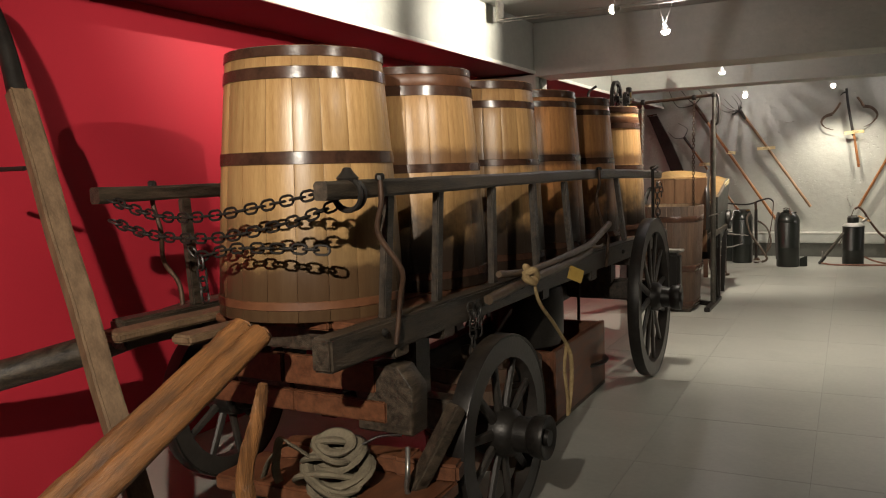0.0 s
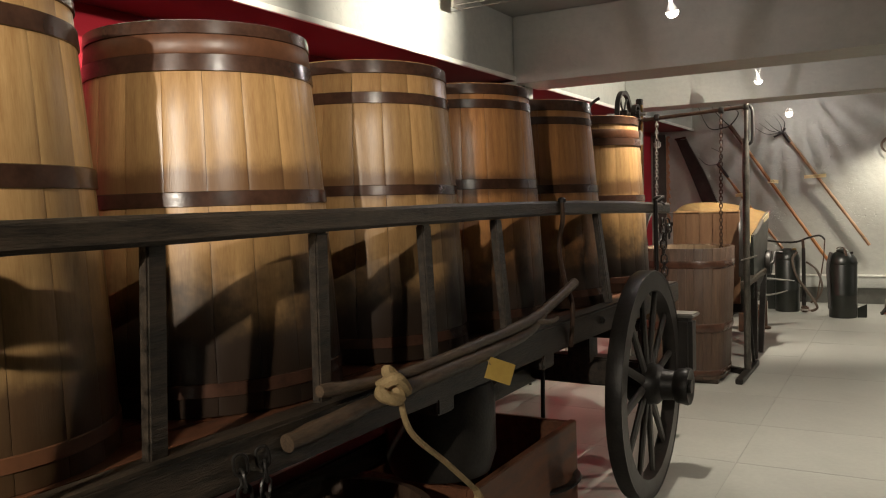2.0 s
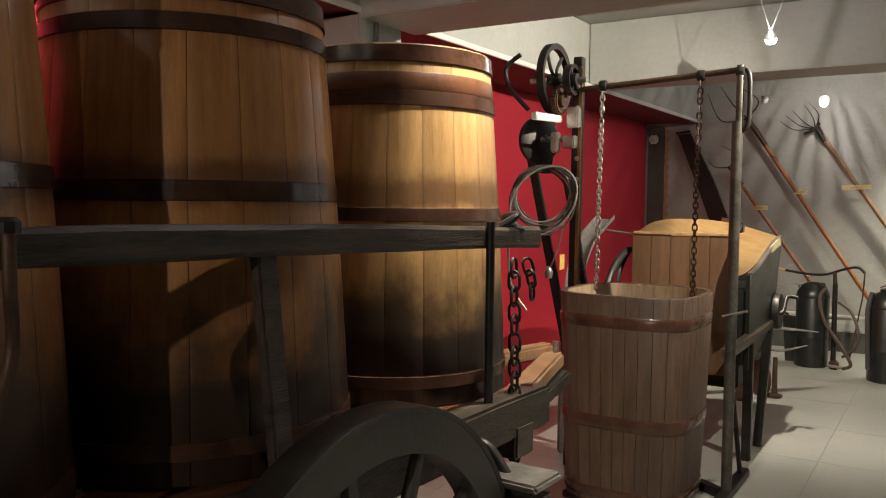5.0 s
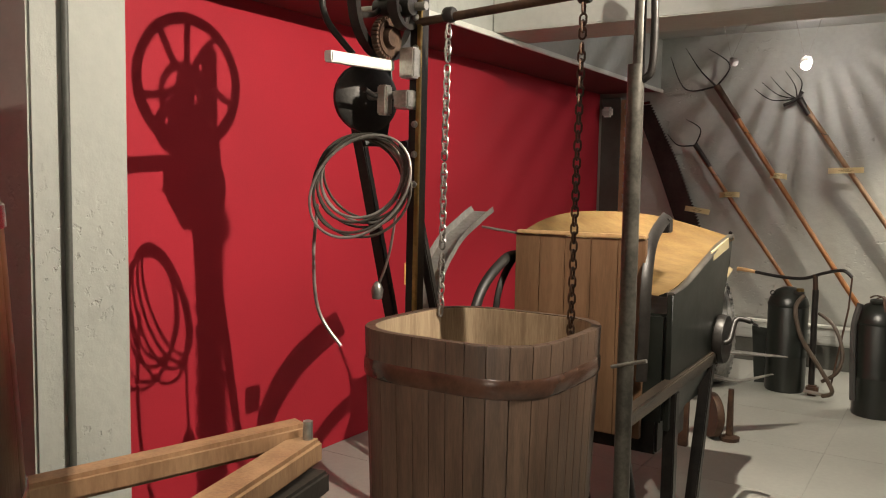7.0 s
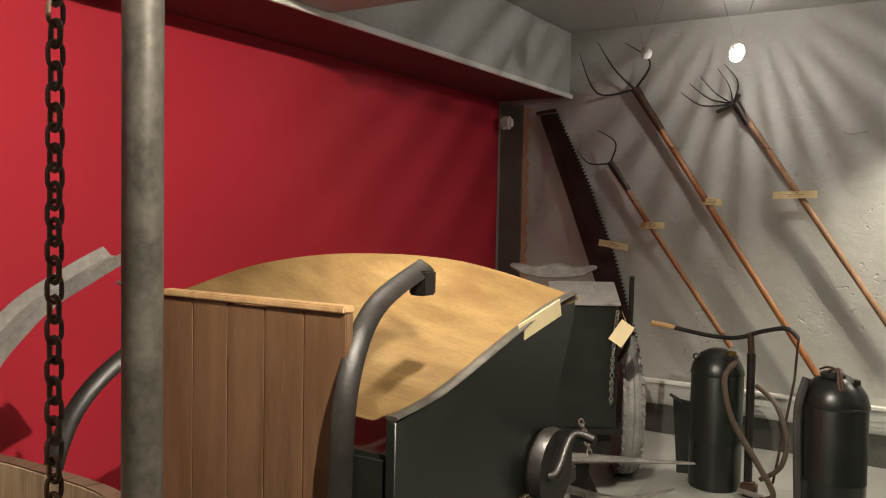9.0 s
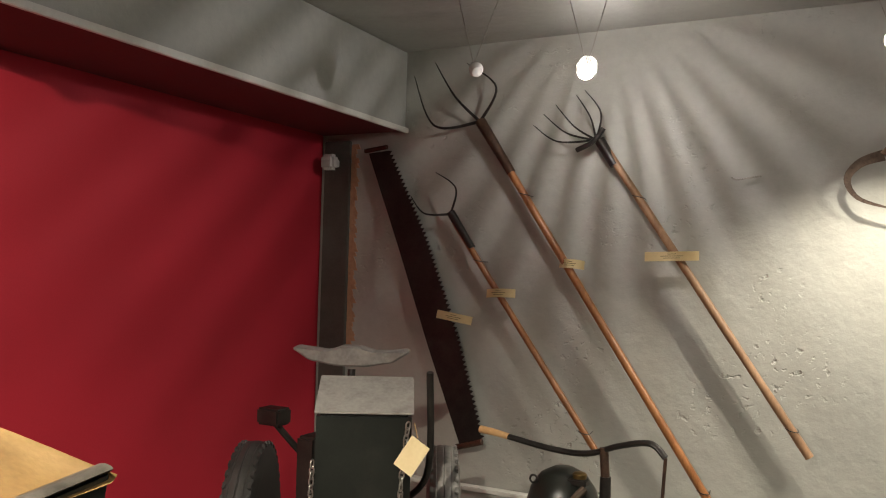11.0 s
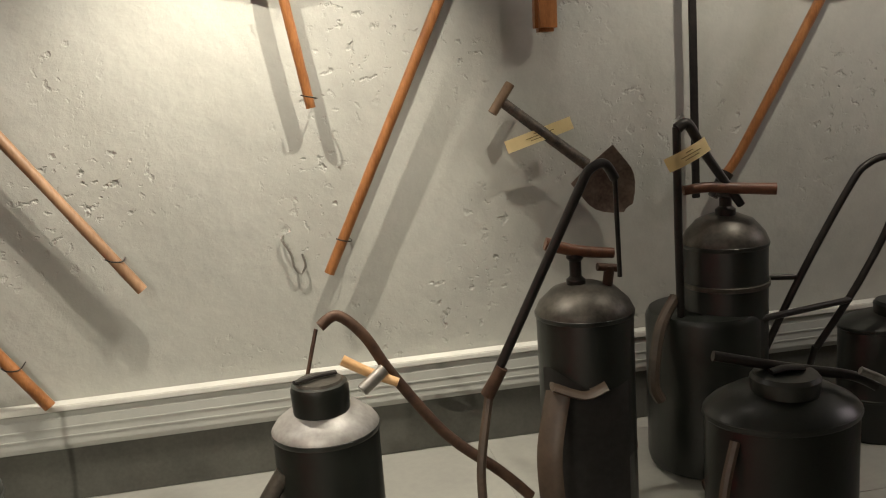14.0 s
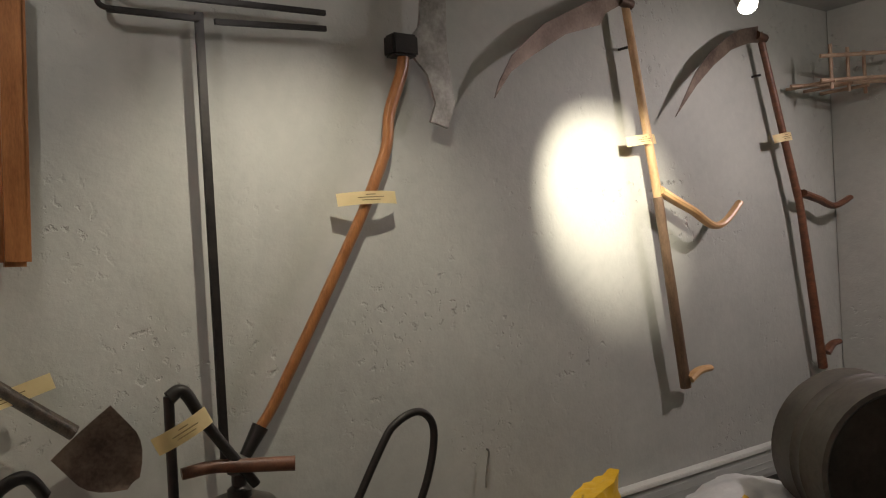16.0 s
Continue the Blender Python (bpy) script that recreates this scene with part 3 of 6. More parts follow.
wagon = thing("harvest_wagon", w(0, 2.7, 0), "long dark weathered wooden harvest wagon with spoked wheels", "wagon")
RAIL = [(0.480, 0.60, 1.262), (0.468, 1.20, 1.263), (0.440, 2.00, 1.266), (0.408, 2.70, 1.268), (0.390, 3.30, 1.267), (0.392, 3.95, 1.258), (0.402, 4.65, 1.240)]


def rail_x(y):
    """How far the bowed side rail stands from the wagon's middle line."""
    for (a, p, _), (b, q, _) in zip(RAIL, RAIL[1:]):
        if y <= q:
            return a + (b - a) * (y - p) / (q - p)
    return RAIL[-1][0]


for s in (-1, 1):
    part("side_beam", bar(w(0.44 * s, 0.62, 0.78), w(0.43 * s, 4.64, 0.80), 0.075, 0.105, 0.008, wob=0.003), M_WAGON, wagon)
    part("top_rail", curved_bar([w(x * s, y, z) for x, y, z in RAIL], 0.048, 0.055, 0.05), M_WAGON, wagon)
    for y in (0.98, 1.33, 1.81, 2.29, 2.76, 3.71):
        x = rail_x(y)
        part("stake", bar(w(0.43 * s, y, 0.83), w((x - 0.012) * s, y, 1.238), 0.026, 0.046, 0.004, up=(0, 1, 0)), M_WAGON, wagon)
    for y, lean in ((0.87, 0.10), (3.25, -0.10)):
        x = rail_x(y) + 0.03
        stay = part("iron_stay", tube([w(x * s, y, 1.305), w((x + 0.002) * s, y, 1.22), w((x - 0.02) * s, y + 0.01, 1.12), w((x + 0.03) * s, y + lean * 0.6, 1.00), w(0.50 * s, y + lean, 0.90), w(0.485 * s, y + lean * 0.9, 0.75)], 0.009), M_RUST, wagon, "bent iron stay holding the rail")
        part("nut", lathe([(0.016, 0), (0.016, 0.014), (0.010, 0.02)], w(x * s, y, 1.288), 8), M_IRON, stay)
    part("iron_rod", tube([w(0.43 * s, 4.385, 1.285), w(0.43 * s, 4.385, 0.74)], 0.011, smooth=False), M_IRON, wagon)
    part("iron_strap", bar(w(0.481 * s, 1.62, 0.79), w(0.481 * s, 1.86, 0.79), 0.006, 0.04, 0.001), M_IRON, wagon)
for x, y0, wide in ((-0.335, 0.50, 0.10), (-0.06, 0.55, 0.085)):
    part("floor_slat", bar(w(x, y0, 0.802), w(x, 4.58, 0.802), wide, 0.032, 0.008, wob=0.002), M_OLD, wagon)
for x in (-0.225, 0.06, 0.185, 0.305):
    part("floor_slat", bar(w(x, 0.92, 0.800), w(x, 4.56, 0.800), 0.105, 0.030, 0.006, wob=0.002), M_REDWOOD, wagon, "reddish floor slat")
for y in (1.02, 1.35, 2.30, 3.00, 3.72, 4.50):
    part("cross_beam", bar(w(-0.47, y, 0.738), w(0.47, y, 0.738), 0.09, 0.085, 0.006), M_WAGON, wagon)
for y, r in ((1.36, 0.357), (3.77, 0.490)):
    part("axle_beam", bar(w(-0.56, y, r + 0.05), w(0.56, y, r + 0.05), 0.10, 0.12, 0.008), M_WAGON, wagon)
    part("axle", tube([w(-0.74, y, r), w(0.74, y, r)], 0.026, smooth=False), M_IRON, wagon)
for s in (-1, 1):
    part("bolster", bar(w(0.30 * s, 1.35, 0.40), w(0.30 * s, 1.35, 0.71), 0.10, 0.12, 0.006, up=(0, 1, 0)), M_WAGON, wagon)
    part("bolster", bar(w(0.30 * s, 3.72, 0.58), w(0.30 * s, 3.72, 0.71), 0.10, 0.12, 0.006, up=(0, 1, 0)), M_WAGON, wagon)
part("perch", bar(w(0, 1.2, 0.42), w(0, 3.8, 0.50), 0.08, 0.09, 0.008), M_WAGON, wagon)
for x, z, h in ((-0.2, 0.625, 0.105), (0.2, 0.625, 0.105), (-0.15, 0.51, 0.075), (0.24, 0.51, 0.075)):
    part("front_board", bar(w(x - 0.20, 0.98, z), w(x + 0.19, 0.98, z), 0.03, h, 0.005), M_REDWOOD, wagon, "reddish front board")
part("turntable_ring", tube(ring_points(w(0, 1.35, 0.60), 0.30, 40, (1, 0, 0), (0, 1, 0)), 0.016, sides=8, smooth=False, closed=True), M_IRON, wagon)
part("rear_ring", tube(ring_points(w(0.18, 3.30, 0.17), 0.24, 36, (1, 0, 0), (0, 1, 0)), 0.018, sides=8, smooth=False, closed=True, flat=0.6), M_IRON, wagon)
for y in (1.25, 3.5):
    part("ring_hanger", tube([w(0.18, 3.30 - 0.24 if y < 2 else 3.30 + 0.24, 0.17), w(0.18, 3.30 - 0.24 if y < 2 else 3.56, 0.72)], 0.010), M_IRON, wagon)
part("block", plate([(-0.11, 0.0), (0.11, 0.0), (0.115, 0.16), (0.06, 0.23), (-0.06, 0.23), (-0.115, 0.16)], 0.10, WAGON @ pose(0.42, 1.02, 0.44, 0, 0, 0), 0.006), M_WAGON, wagon)
for s in (-1, 1):
    wheel("front_wheel", wagon, s, 1.36, 0.357, 10, "small black spoked front wheel", 0.665)
    wheel("rear_wheel", wagon, s, 3.77, 0.490, 12, "large black spoked rear wheel", 0.575, 3.0)
brake = part("brake_block", box((0, 0, 0), (0.11, 0.10, 0.28), 0.02, WAGON @ pose(0.535, 4.22, 0.44)), M_WHEEL, wagon, "black hanging box behind the wheel")
part("lid", box((-0.012, -0.012, 0.281), (0.122, 0.112, 0.300), 0.006, WAGON @ pose(0.535, 4.22, 0.44)), M_STEEL, brake)
part("hook", tube([w(0.56, 4.26, 0.73), w(0.50, 4.26, 0.79), w(0.44, 4.26, 0.77)], 0.012), M_IRON, brake)
for y in (0.9, 2.0, 3.5):
    for s in (-1, 1):
        part("bolt", lathe([(0.014, 0), (0.014, 0.008), (0.006, 0.014)], sides=10, m=WAGON @ pose(0.478 * s, y, 0.80, 0, 90 * s, 0)), M_IRON, wagon)

# chains slung between the rail ends over the front barrel
front_chain = thing("front_chain", w(0.48, 0.66, 1.28), "dark iron chains slung across the wagon's front", "chain")
hang_chain("front_chain", [w(0.475, 0.70, 1.27), w(0.30, 0.68, 1.235), w(0.0, 0.66, 1.19), w(-0.25, 0.66, 1.19), w(-0.47, 0.64, 1.25)], front_chain, 0.050, 0.0042)
hang_chain("front_chain", [w(0.475, 0.70, 1.225), w(0.30, 0.69, 1.17), w(0.02, 0.66, 1.12), w(-0.28, 0.66, 1.125), w(-0.47, 0.64, 1.18)], front_chain, 0.050, 0.0042)
hang_chain("front_chain", [w(0.40, 0.76, 1.075), w(0.26, 0.70, 1.085), w(0.08, 0.67, 1.085), w(-0.06, 0.655, 1.06), w(-0.10, 0.65, 1.10)], front_chain, 0.050, 0.0042)
hang_chain("front_chain", [w(-0.05, 0.645, 1.08), w(-0.04, 0.642, 0.99), w(-0.03, 0.642, 0.905)], front_chain, 0.050, 0.0042)
part("wrap", tube(ring_points(w(0.475, 0.735, 1.247), 0.048, 20, (1, 0, 0), (0, 0, 1)), 0.008, sides=6, smooth=False, closed=True), M_IRON, front_chain)
part("wrap", tube(ring_points(w(0.475, 0.75, 1.247), 0.046, 20, (0.9, 0.4, 0), (0, 0, 1)), 0.008, sides=6, smooth=False, closed=True), M_IRON, front_chain)
part("knob", lathe([(0.0, 0), (0.028, 0.006), (0.034, 0.02), (0.02, 0.035), (0.012, 0.05), (0.0, 0.052)], w(0.475, 0.74, 1.277), 12), M_IRON, front_chain)
rear_chain = thing("rear_chain", w(0.43, 4.50, 1.20), "dark iron chain hanging from the rail's rear end", "chain")
hang_chain("rear_chain", [w(0.428, 4.50, 1.21), w(0.436, 4.50, 0.9), w(0.44, 4.50, 0.45)], rear_chain, 0.05)
hang_chain("rear_chain", [w(0.43, 4.55, 1.20), w(0.44, 4.57, 1.14), w(0.44, 4.58, 1.08)], rear_chain)
part("knot", tube([w(0.40, 4.48, 1.272), w(0.43, 4.51, 1.30), w(0.38, 4.53, 1.29), w(0.42, 4.55, 1.262), w(0.39, 4.50, 1.275)], 0.010, sides=8), M_IRON, rear_chain)
side_chain = thing("side_chain", w(0.49, 1.5, 0.8), "short dark iron chain hanging at the side beam", "chain")
hang_chain("side_chain", [w(0.49, 1.48, 0.82), w(0.495, 1.49, 0.72), w(0.495, 1.49, 0.62)], side_chain)
hang_chain("side_chain", [w(0.49, 1.54, 0.82), w(0.495, 1.55, 0.74), w(0.495, 1.53, 0.66)], side_chain)

# ---- barrels ----
B_LOW, B_HIGH, R_LOW, R_HIGH, STAVES = 0.819, 1.742, 0.342, 0.280, 20


def radius_at(z):
    s = z / (B_HIGH - B_LOW)
    return R_LOW + (R_HIGH - R_LOW) * s + 0.006 * math.sin(math.pi * s)


def stave_mesh(mat):
    bm = bmesh.new()
    half = math.pi / STAVES * 0.988
    rows = []
    for z in (0, 0.004, 0.2, 0.45, 0.70, 0.919, B_HIGH - B_LOW):
        r = radius_at(z) - (0.003 if z in (0, B_HIGH - B_LOW) else 0)
        row = [(r - 0.0015, -half), (r, -half * 0.8), (r, 0), (r, half * 0.8), (r - 0.0015, half), (r - 0.026, half), (r - 0.026, -half)]
        rows.append([bm.verts.new((q * math.cos(a), q * math.sin(a), z)) for q, a in row])
    for a, b in zip(rows, rows[1:]):
        for k in range(7):
            bm.faces.new((a[k], a[(k + 1) % 7], b[(k + 1) % 7], b[k]))
    bm.faces.new(rows[0])
    bm.faces.new(rows[-1][::-1])
    return mesh_of(bm, "stave", mat)


STAVE_CLEAN, STAVE_PALE, STAVE_RED = stave_mesh(M_STAVE), stave_mesh(M_STAVE_STAINED_SHADED), stave_mesh(M_STAVE_RED)


def hoop(z, h, proud=0.004):
    a, b = radius_at(z) + 0.0005, radius_at(z + h) + 0.0005
    return lathe([(a, z), (a + proud, z + 0.002), (b + proud, z + h - 0.002), (b, z + h), (b - 0.001, z + h), (a - 0.001, z), (a, z)], sides=48)


# heights and widths of each barrel's hoops: rim, shoulder, middle, foot
HOOPS = [((0.886, 0.036), (0.812, 0.042), (0.528, 0.044)), ((0.890, 0.033), (0.803, 0.042), (0.488, 0.036), (0.045, 0.034)),
         ((0.880, 0.040), (0.788, 0.036), (0.508, 0.032), (0.045, 0.034)), ((0.880, 0.040), (0.828, 0.034), (0.528, 0.038), (0.045, 0.034)),
         ((0.872, 0.048), (0.812, 0.034), (0.508, 0.038), (0.045, 0.034)), ((0.876, 0.044), (0.765, 0.040), (0.470, 0.036), (0.045, 0.034))]
BARRELS = [(1.150, 0, "pale oak barrel with dark iron hoops on the wagon"), (1.870, 0, "pale oak barrel with a wide stained band on the wagon"),
           (2.555, 0, "pale oak barrel with blackened, shade-painted lower staves on the wagon"), (3.184, 1, "reddish oak barrel with dark hoops on the wagon"),
           (3.850, 1, "reddish oak barrel with worn hoops on the wagon"), (4.549, 0, "pale oak barrel with brown bands at the wagon's rear")]
for i, (y, tone, label) in enumerate(BARRELS):
    barrel = thing("wooden_barrel", Matrix.Translation((-0.384 + SLOPE * y, y, B_LOW)) @ pose(0, 0, 0, random.uniform(-0.6, 0.6), random.uniform(-0.6, 0.6), 37 * i) @ Matrix.Diagonal((0.95, 0.95, 0.985, 1) if i == 5 else (1, 1, 1, 1)), label, "barrel", "barrels on the wagon")
    for k in range(STAVES):
        pale = tone == 0 or (tone == 2 and k % 5 in (0, 1))
        piece("stave", STAVE_CLEAN if i == 0 else STAVE_PALE if pale else STAVE_RED, Matrix.Rotation(2 * math.pi * k / STAVES, 4, "Z"), barrel)
    part("head", lathe([(0.0, 0.875), (radius_at(0.875) - 0.027, 0.875), (radius_at(0.89) - 0.027, 0.89), (0.0, 0.89)], sides=40), M_STAVE, barrel, local=True)
    part("bottom", lathe([(0.0, 0.010), (radius_at(0.02) - 0.027, 0.010), (radius_at(0.03) - 0.027, 0.03), (0.0, 0.03)], sides=40), M_STAVE, barrel, local=True)
    for z, h in HOOPS[i]:
        part("hoop", hoop(z, h), M_HOOP, barrel, local=True)
    if i == 0:
        part("stained_band", hoop(0.040, 0.030, 0.003), M_BAND, barrel, "brown stained band", local=True)
    if i in (1, 5):
        part("stained_band", hoop(HOOPS[i][1][0] + HOOPS[i][1][1], 0.045, 0.0012), M_BAND, barrel, "brown stained band", local=True)

# ---- round the wagon's front ----
plank = thing("leaning_pole", (-0.24, 0.30, 0), "tall worn wooden shaft pole leaning by the red wall", "pole")
part("shaft", bar((-0.24, 0.30, 0.0), (-1.02, 0.50, 1.62), 0.075, 0.055, 0.008, wob=0.003), M_OLD, plank)
part("iron_tip", tube([(-1.02, 0.50, 1.60), (-1.12, 0.53, 1.82), (-1.21, 0.55, 1.96), (-1.27, 0.57, 2.00)], 0.036, end=0.012), M_IRON, plank)
part("iron_pin", tube([(-0.95, 0.45, 1.36), (-1.12, 0.44, 1.36)], 0.008, smooth=False), M_IRON, plank)
AIM = Vector((0.28, 1.26, 0.74)).to_track_quat("Z", "Y").to_matrix().to_4x4()
for k, (x, lift) in enumerate(((-0.295, 0.006), (-0.222, -0.012))):
    shaft = thing("wagon_shaft", Matrix.Translation((x - 0.28, -0.6, 0.06)) @ AIM, "split orange-brown ash wagon shaft lying against the front", "shaft", "wagon shafts")
    part("pole", tube([(x + 0.004, 0.69, 0.812 + lift), (x, 0.66, 0.80 + lift), (x - 0.06, 0.35, 0.62 + lift), (x - 0.14, 0.0, 0.41 + lift), (x - 0.28, -0.6, 0.06)], 0.036, sides=14, end=0.052, wob=0.07, flat=0.95), M_LOG, shaft)
    part("iron_end", tube([(x - 0.24, -0.45, 0.15), (x - 0.28, -0.62, 0.05)], 0.055, smooth=False, sides=12), M_IRON, shaft)
stick = solo("split_stick", tube([(-0.06, 0.36, 0.10), (-0.035, 0.38, 0.34), (-0.045, 0.39, 0.48), (-0.012, 0.41, 0.62), (0.004, 0.42, 0.70), (0.012, 0.42, 0.735)], 0.034, sides=10, end=0.014, wob=0.08, flat=0.7), M_LOG, "split pale wooden stake standing before the wagon", "stake")
prop = thing("stake_foot", (-0.06, 0.35, 0), "dark timber block under the stake", "block")
part("block", box((-0.14, 0.26, 0.0), (0.06, 0.46, 0.11), 0.01), M_WAGON, prop)
part("drawbar", tube([(-1.46, -0.10, 0.60), (-1.20, 0.25, 0.64), (-0.98, 0.70, 0.71), (-0.86, 1.0, 0.78), (-0.80, 1.3, 0.79)], 0.052, sides=12, wob=0.04), M_WAGON, wagon, "thick dark timber drawbar")
bench = thing("tool_trestle", (0.0, 0.82, 0), "low dark timber trestle under the wagon's front", "trestle")
part("top", bar((-0.42, 0.80, 0.30), (0.36, 0.80, 0.30), 0.26, 0.05, 0.008), M_REDWOOD, bench)
for x in (-0.36, 0.30):
    part("leg", bar((x, 0.80, 0.0), (x, 0.80, 0.276), 0.06, 0.18, 0.006, up=(0, 1, 0)), M_WAGON, bench)
for x, s in ((-0.22, 1), (0.08, -1), (0.24, 1)):
    solo("timber_offcut", bar((x - 0.10, 0.92, 0.355), (x + 0.12, 0.96, 0.355 + 0.0 * s), 0.10, 0.06, 0.01, wob=0.006), M_REDWOOD, "reddish timber offcut on the trestle", "timber", "offcuts on the trestle")
pot = thing("iron_pot", (-0.02, 1.06, 0.325), "small black iron pot behind the trestle", "pot")
part("body", lathe([(0.05, 0), (0.075, 0.02), (0.08, 0.07), (0.066, 0.10), (0.06, 0.10), (0.07, 0.07), (0.066, 0.03), (0.0, 0.02)], (-0.02, 0.86, 0.325), 24), M_IRON, pot)
part("rim", tube(ring_points((-0.02, 0.86, 0.425), 0.064, 24, (1, 0, 0), (0, 1, 0)), 0.006, sides=6, smooth=False, closed=True), M_IRON, pot)
collar = thing("strap_bundle", (0.03, 0.74, 0.33), "coiled grey canvas and leather harness straps", "harness")
for k in range(12):
    a = random.uniform(0, 6.28)
    part("strap", tube(ring_points((0.03 + 0.02 * math.cos(a), 0.72 + 0.02 * math.sin(a), 0.345 + 0.012 * k), 0.098 - 0.005 * k, 24, (1, 0.2 * math.cos(2 * a), 0.45 * math.sin(a)), (0.1, 0.75, 0.5 * math.cos(a))), 0.020, sides=8, smooth=False, closed=True, flat=0.55), M_CANVAS, collar)
part("loose_strap", tube([(-0.04, 0.70, 0.42), (-0.10, 0.66, 0.47), (-0.17, 0.66, 0.42), (-0.22, 0.68, 0.345)], 0.016, flat=0.3), M_CANVAS, collar)
part("loose_strap", tube([(-0.02, 0.66, 0.44), (-0.06, 0.62, 0.49), (-0.10, 0.62, 0.50), (-0.13, 0.63, 0.40), (-0.14, 0.66, 0.345)], 0.014, flat=0.3), M_CANVAS, collar)
part("tie", tube([(0.10, 0.74, 0.46), (0.16, 0.78, 0.49), (0.22, 0.82, 0.49)], 0.004), M_IRON, collar)
jack = thing("wagon_jack", (0.22, 0.78, 0), "dark iron-bound wooden lever leaning at the front wheel", "lever")
part("lever", bar((0.14, 0.62, 0.02), (0.34, 0.98, 0.55), 0.06, 0.05, 0.008, wob=0.004), M_WAGON, jack)
part("shackle", tube([(0.25, 0.80, 0.46), (0.27, 0.76, 0.40), (0.26, 0.77, 0.33), (0.28, 0.80, 0.30)], 0.008), M_STEEL, jack)

# ---- slung under and beside the wagon ----
chest = thing("open_chest", (0.0, 2.95, 0.02), "open dark red-brown plank box under the wagon", "box")
part("side", box((0.115, 2.52, 0.02), (0.145, 3.44, 0.385), 0.004), M_REDWOOD, chest)
part("side", box((-0.52, 2.52, 0.02), (-0.49, 3.44, 0.385), 0.004), M_REDWOOD, chest)
part("end", box((-0.488, 3.405, 0.02), (0.113, 3.435, 0.38), 0.004), M_REDWOOD, chest)
part("end", box((-0.488, 2.525, 0.02), (0.113, 2.555, 0.38), 0.004), M_REDWOOD, chest)
part("base", box((-0.52, 2.52, 0.0), (0.145, 3.44, 0.018), 0.003), M_WAGON, chest)
tub = thing("small_tub", (0.0, 2.02, 0), "low dark stave tub with a worn rim", "tub")
part("body", lathe([(0.0, 0.0), (0.26, 0.0), (0.285, 0.40), (0.285, 0.45), (0.262, 0.45), (0.258, 0.40), (0.24, 0.04), (0.0, 0.04)], (-0.06, 2.05, 0), 36), M_VAT, tub)
for z, r in ((0.36, 0.2835), (0.10, 0.2675)):
    part("hoop", lathe([(r, z), (r + 0.004, z + 0.002), (r + 0.006, z + 0.03), (r + 0.002, z + 0.032), (r, z)], (-0.06, 2.05, 0), 36), M_HOOP, tub)
branch = thing("forked_branch", w(0.50, 2.3, 0.87), "grey bent branch lashed along the wagon's side", "branch")
part("limb", tube([w(0.50, 1.72, 0.885), w(0.51, 2.0, 0.865), w(0.52, 2.35, 0.88), w(0.52, 2.75, 0.905), w(0.51, 2.98, 0.945), w(0.505, 3.16, 0.99)], 0.015, end=0.018, wob=0.12, sides=10), M_BRANCH, branch)
part("limb", tube([w(0.51, 1.60, 0.80), w(0.525, 1.95, 0.83), w(0.53, 2.30, 0.845), w(0.525, 2.68, 0.865), w(0.52, 2.84, 0.905)], 0.022, end=0.016, wob=0.12, sides=10), M_BRANCH, branch)
part("stub", tube([w(0.52, 2.76, 0.90), w(0.55, 2.84, 0.89), w(0.56, 2.88, 0.90)], 0.011, end=0.008), M_BRANCH, branch)
rope = thing("hemp_rope", w(0.55, 1.95, 0.85), "knotted hemp rope tied round the branch, hanging down", "rope")
part("knot", tube([w(0.53, 1.90, 0.86), w(0.57, 1.92, 0.88), w(0.56, 1.97, 0.84), w(0.52, 1.95, 0.89), w(0.57, 1.93, 0.83), w(0.55, 1.88, 0.85), w(0.53, 1.94, 0.86)], 0.016, sides=8), M_ROPE, rope)
part("tail", tube([w(0.56, 1.94, 0.85), w(0.57, 1.97, 0.74), w(0.575, 2.12, 0.62), w(0.575, 2.27, 0.50)], 0.008, sides=8), M_ROPE, rope)
part("tail", tube([w(0.575, 2.27, 0.50), w(0.585, 2.31, 0.42), w(0.58, 2.32, 0.28), w(0.575, 2.29, 0.16)], 0.010, sides=8), M_ROPE, rope)
part("tail", tube([w(0.575, 2.28, 0.49), w(0.57, 2.26, 0.38), w(0.575, 2.28, 0.24), w(0.575, 2.28, 0.15)], 0.008, sides=8), M_ROPE, rope)
ticket = thing("card_tag", w(0.56, 2.45, 0.77), "folded yellow card tag tied to the branch", "tag")
part("card", box((-0.05, -0.0006, -0.032), (0.05, 0.0006, 0.032), 0, WAGON @ pose(0.56, 2.46, 0.795, 0, 22, 65)), M_TAG, ticket)
part("string", tube([w(0.55, 2.42, 0.82), w(0.53, 2.42, 0.85)], 0.002, sides=6), M_ROPE, ticket)
pot2 = thing("hanging_pail", w(0.2, 2.62, 0.40), "dark round pail slung under the wagon", "pail")
part("body", lathe([(0.0, 0.40), (0.17, 0.40), (0.19, 0.46), (0.19, 0.66), (0.18, 0.70), (0.0, 0.70)], (w(0.22, 2.65, 0).x, w(0.22, 2.65, 0).y, 0), 28), M_IRON, pot2)
part("hanger", tube([w(0.22, 2.65, 0.69), w(0.22, 2.65, 0.80)], 0.008, smooth=False), M_IRON, pot2)

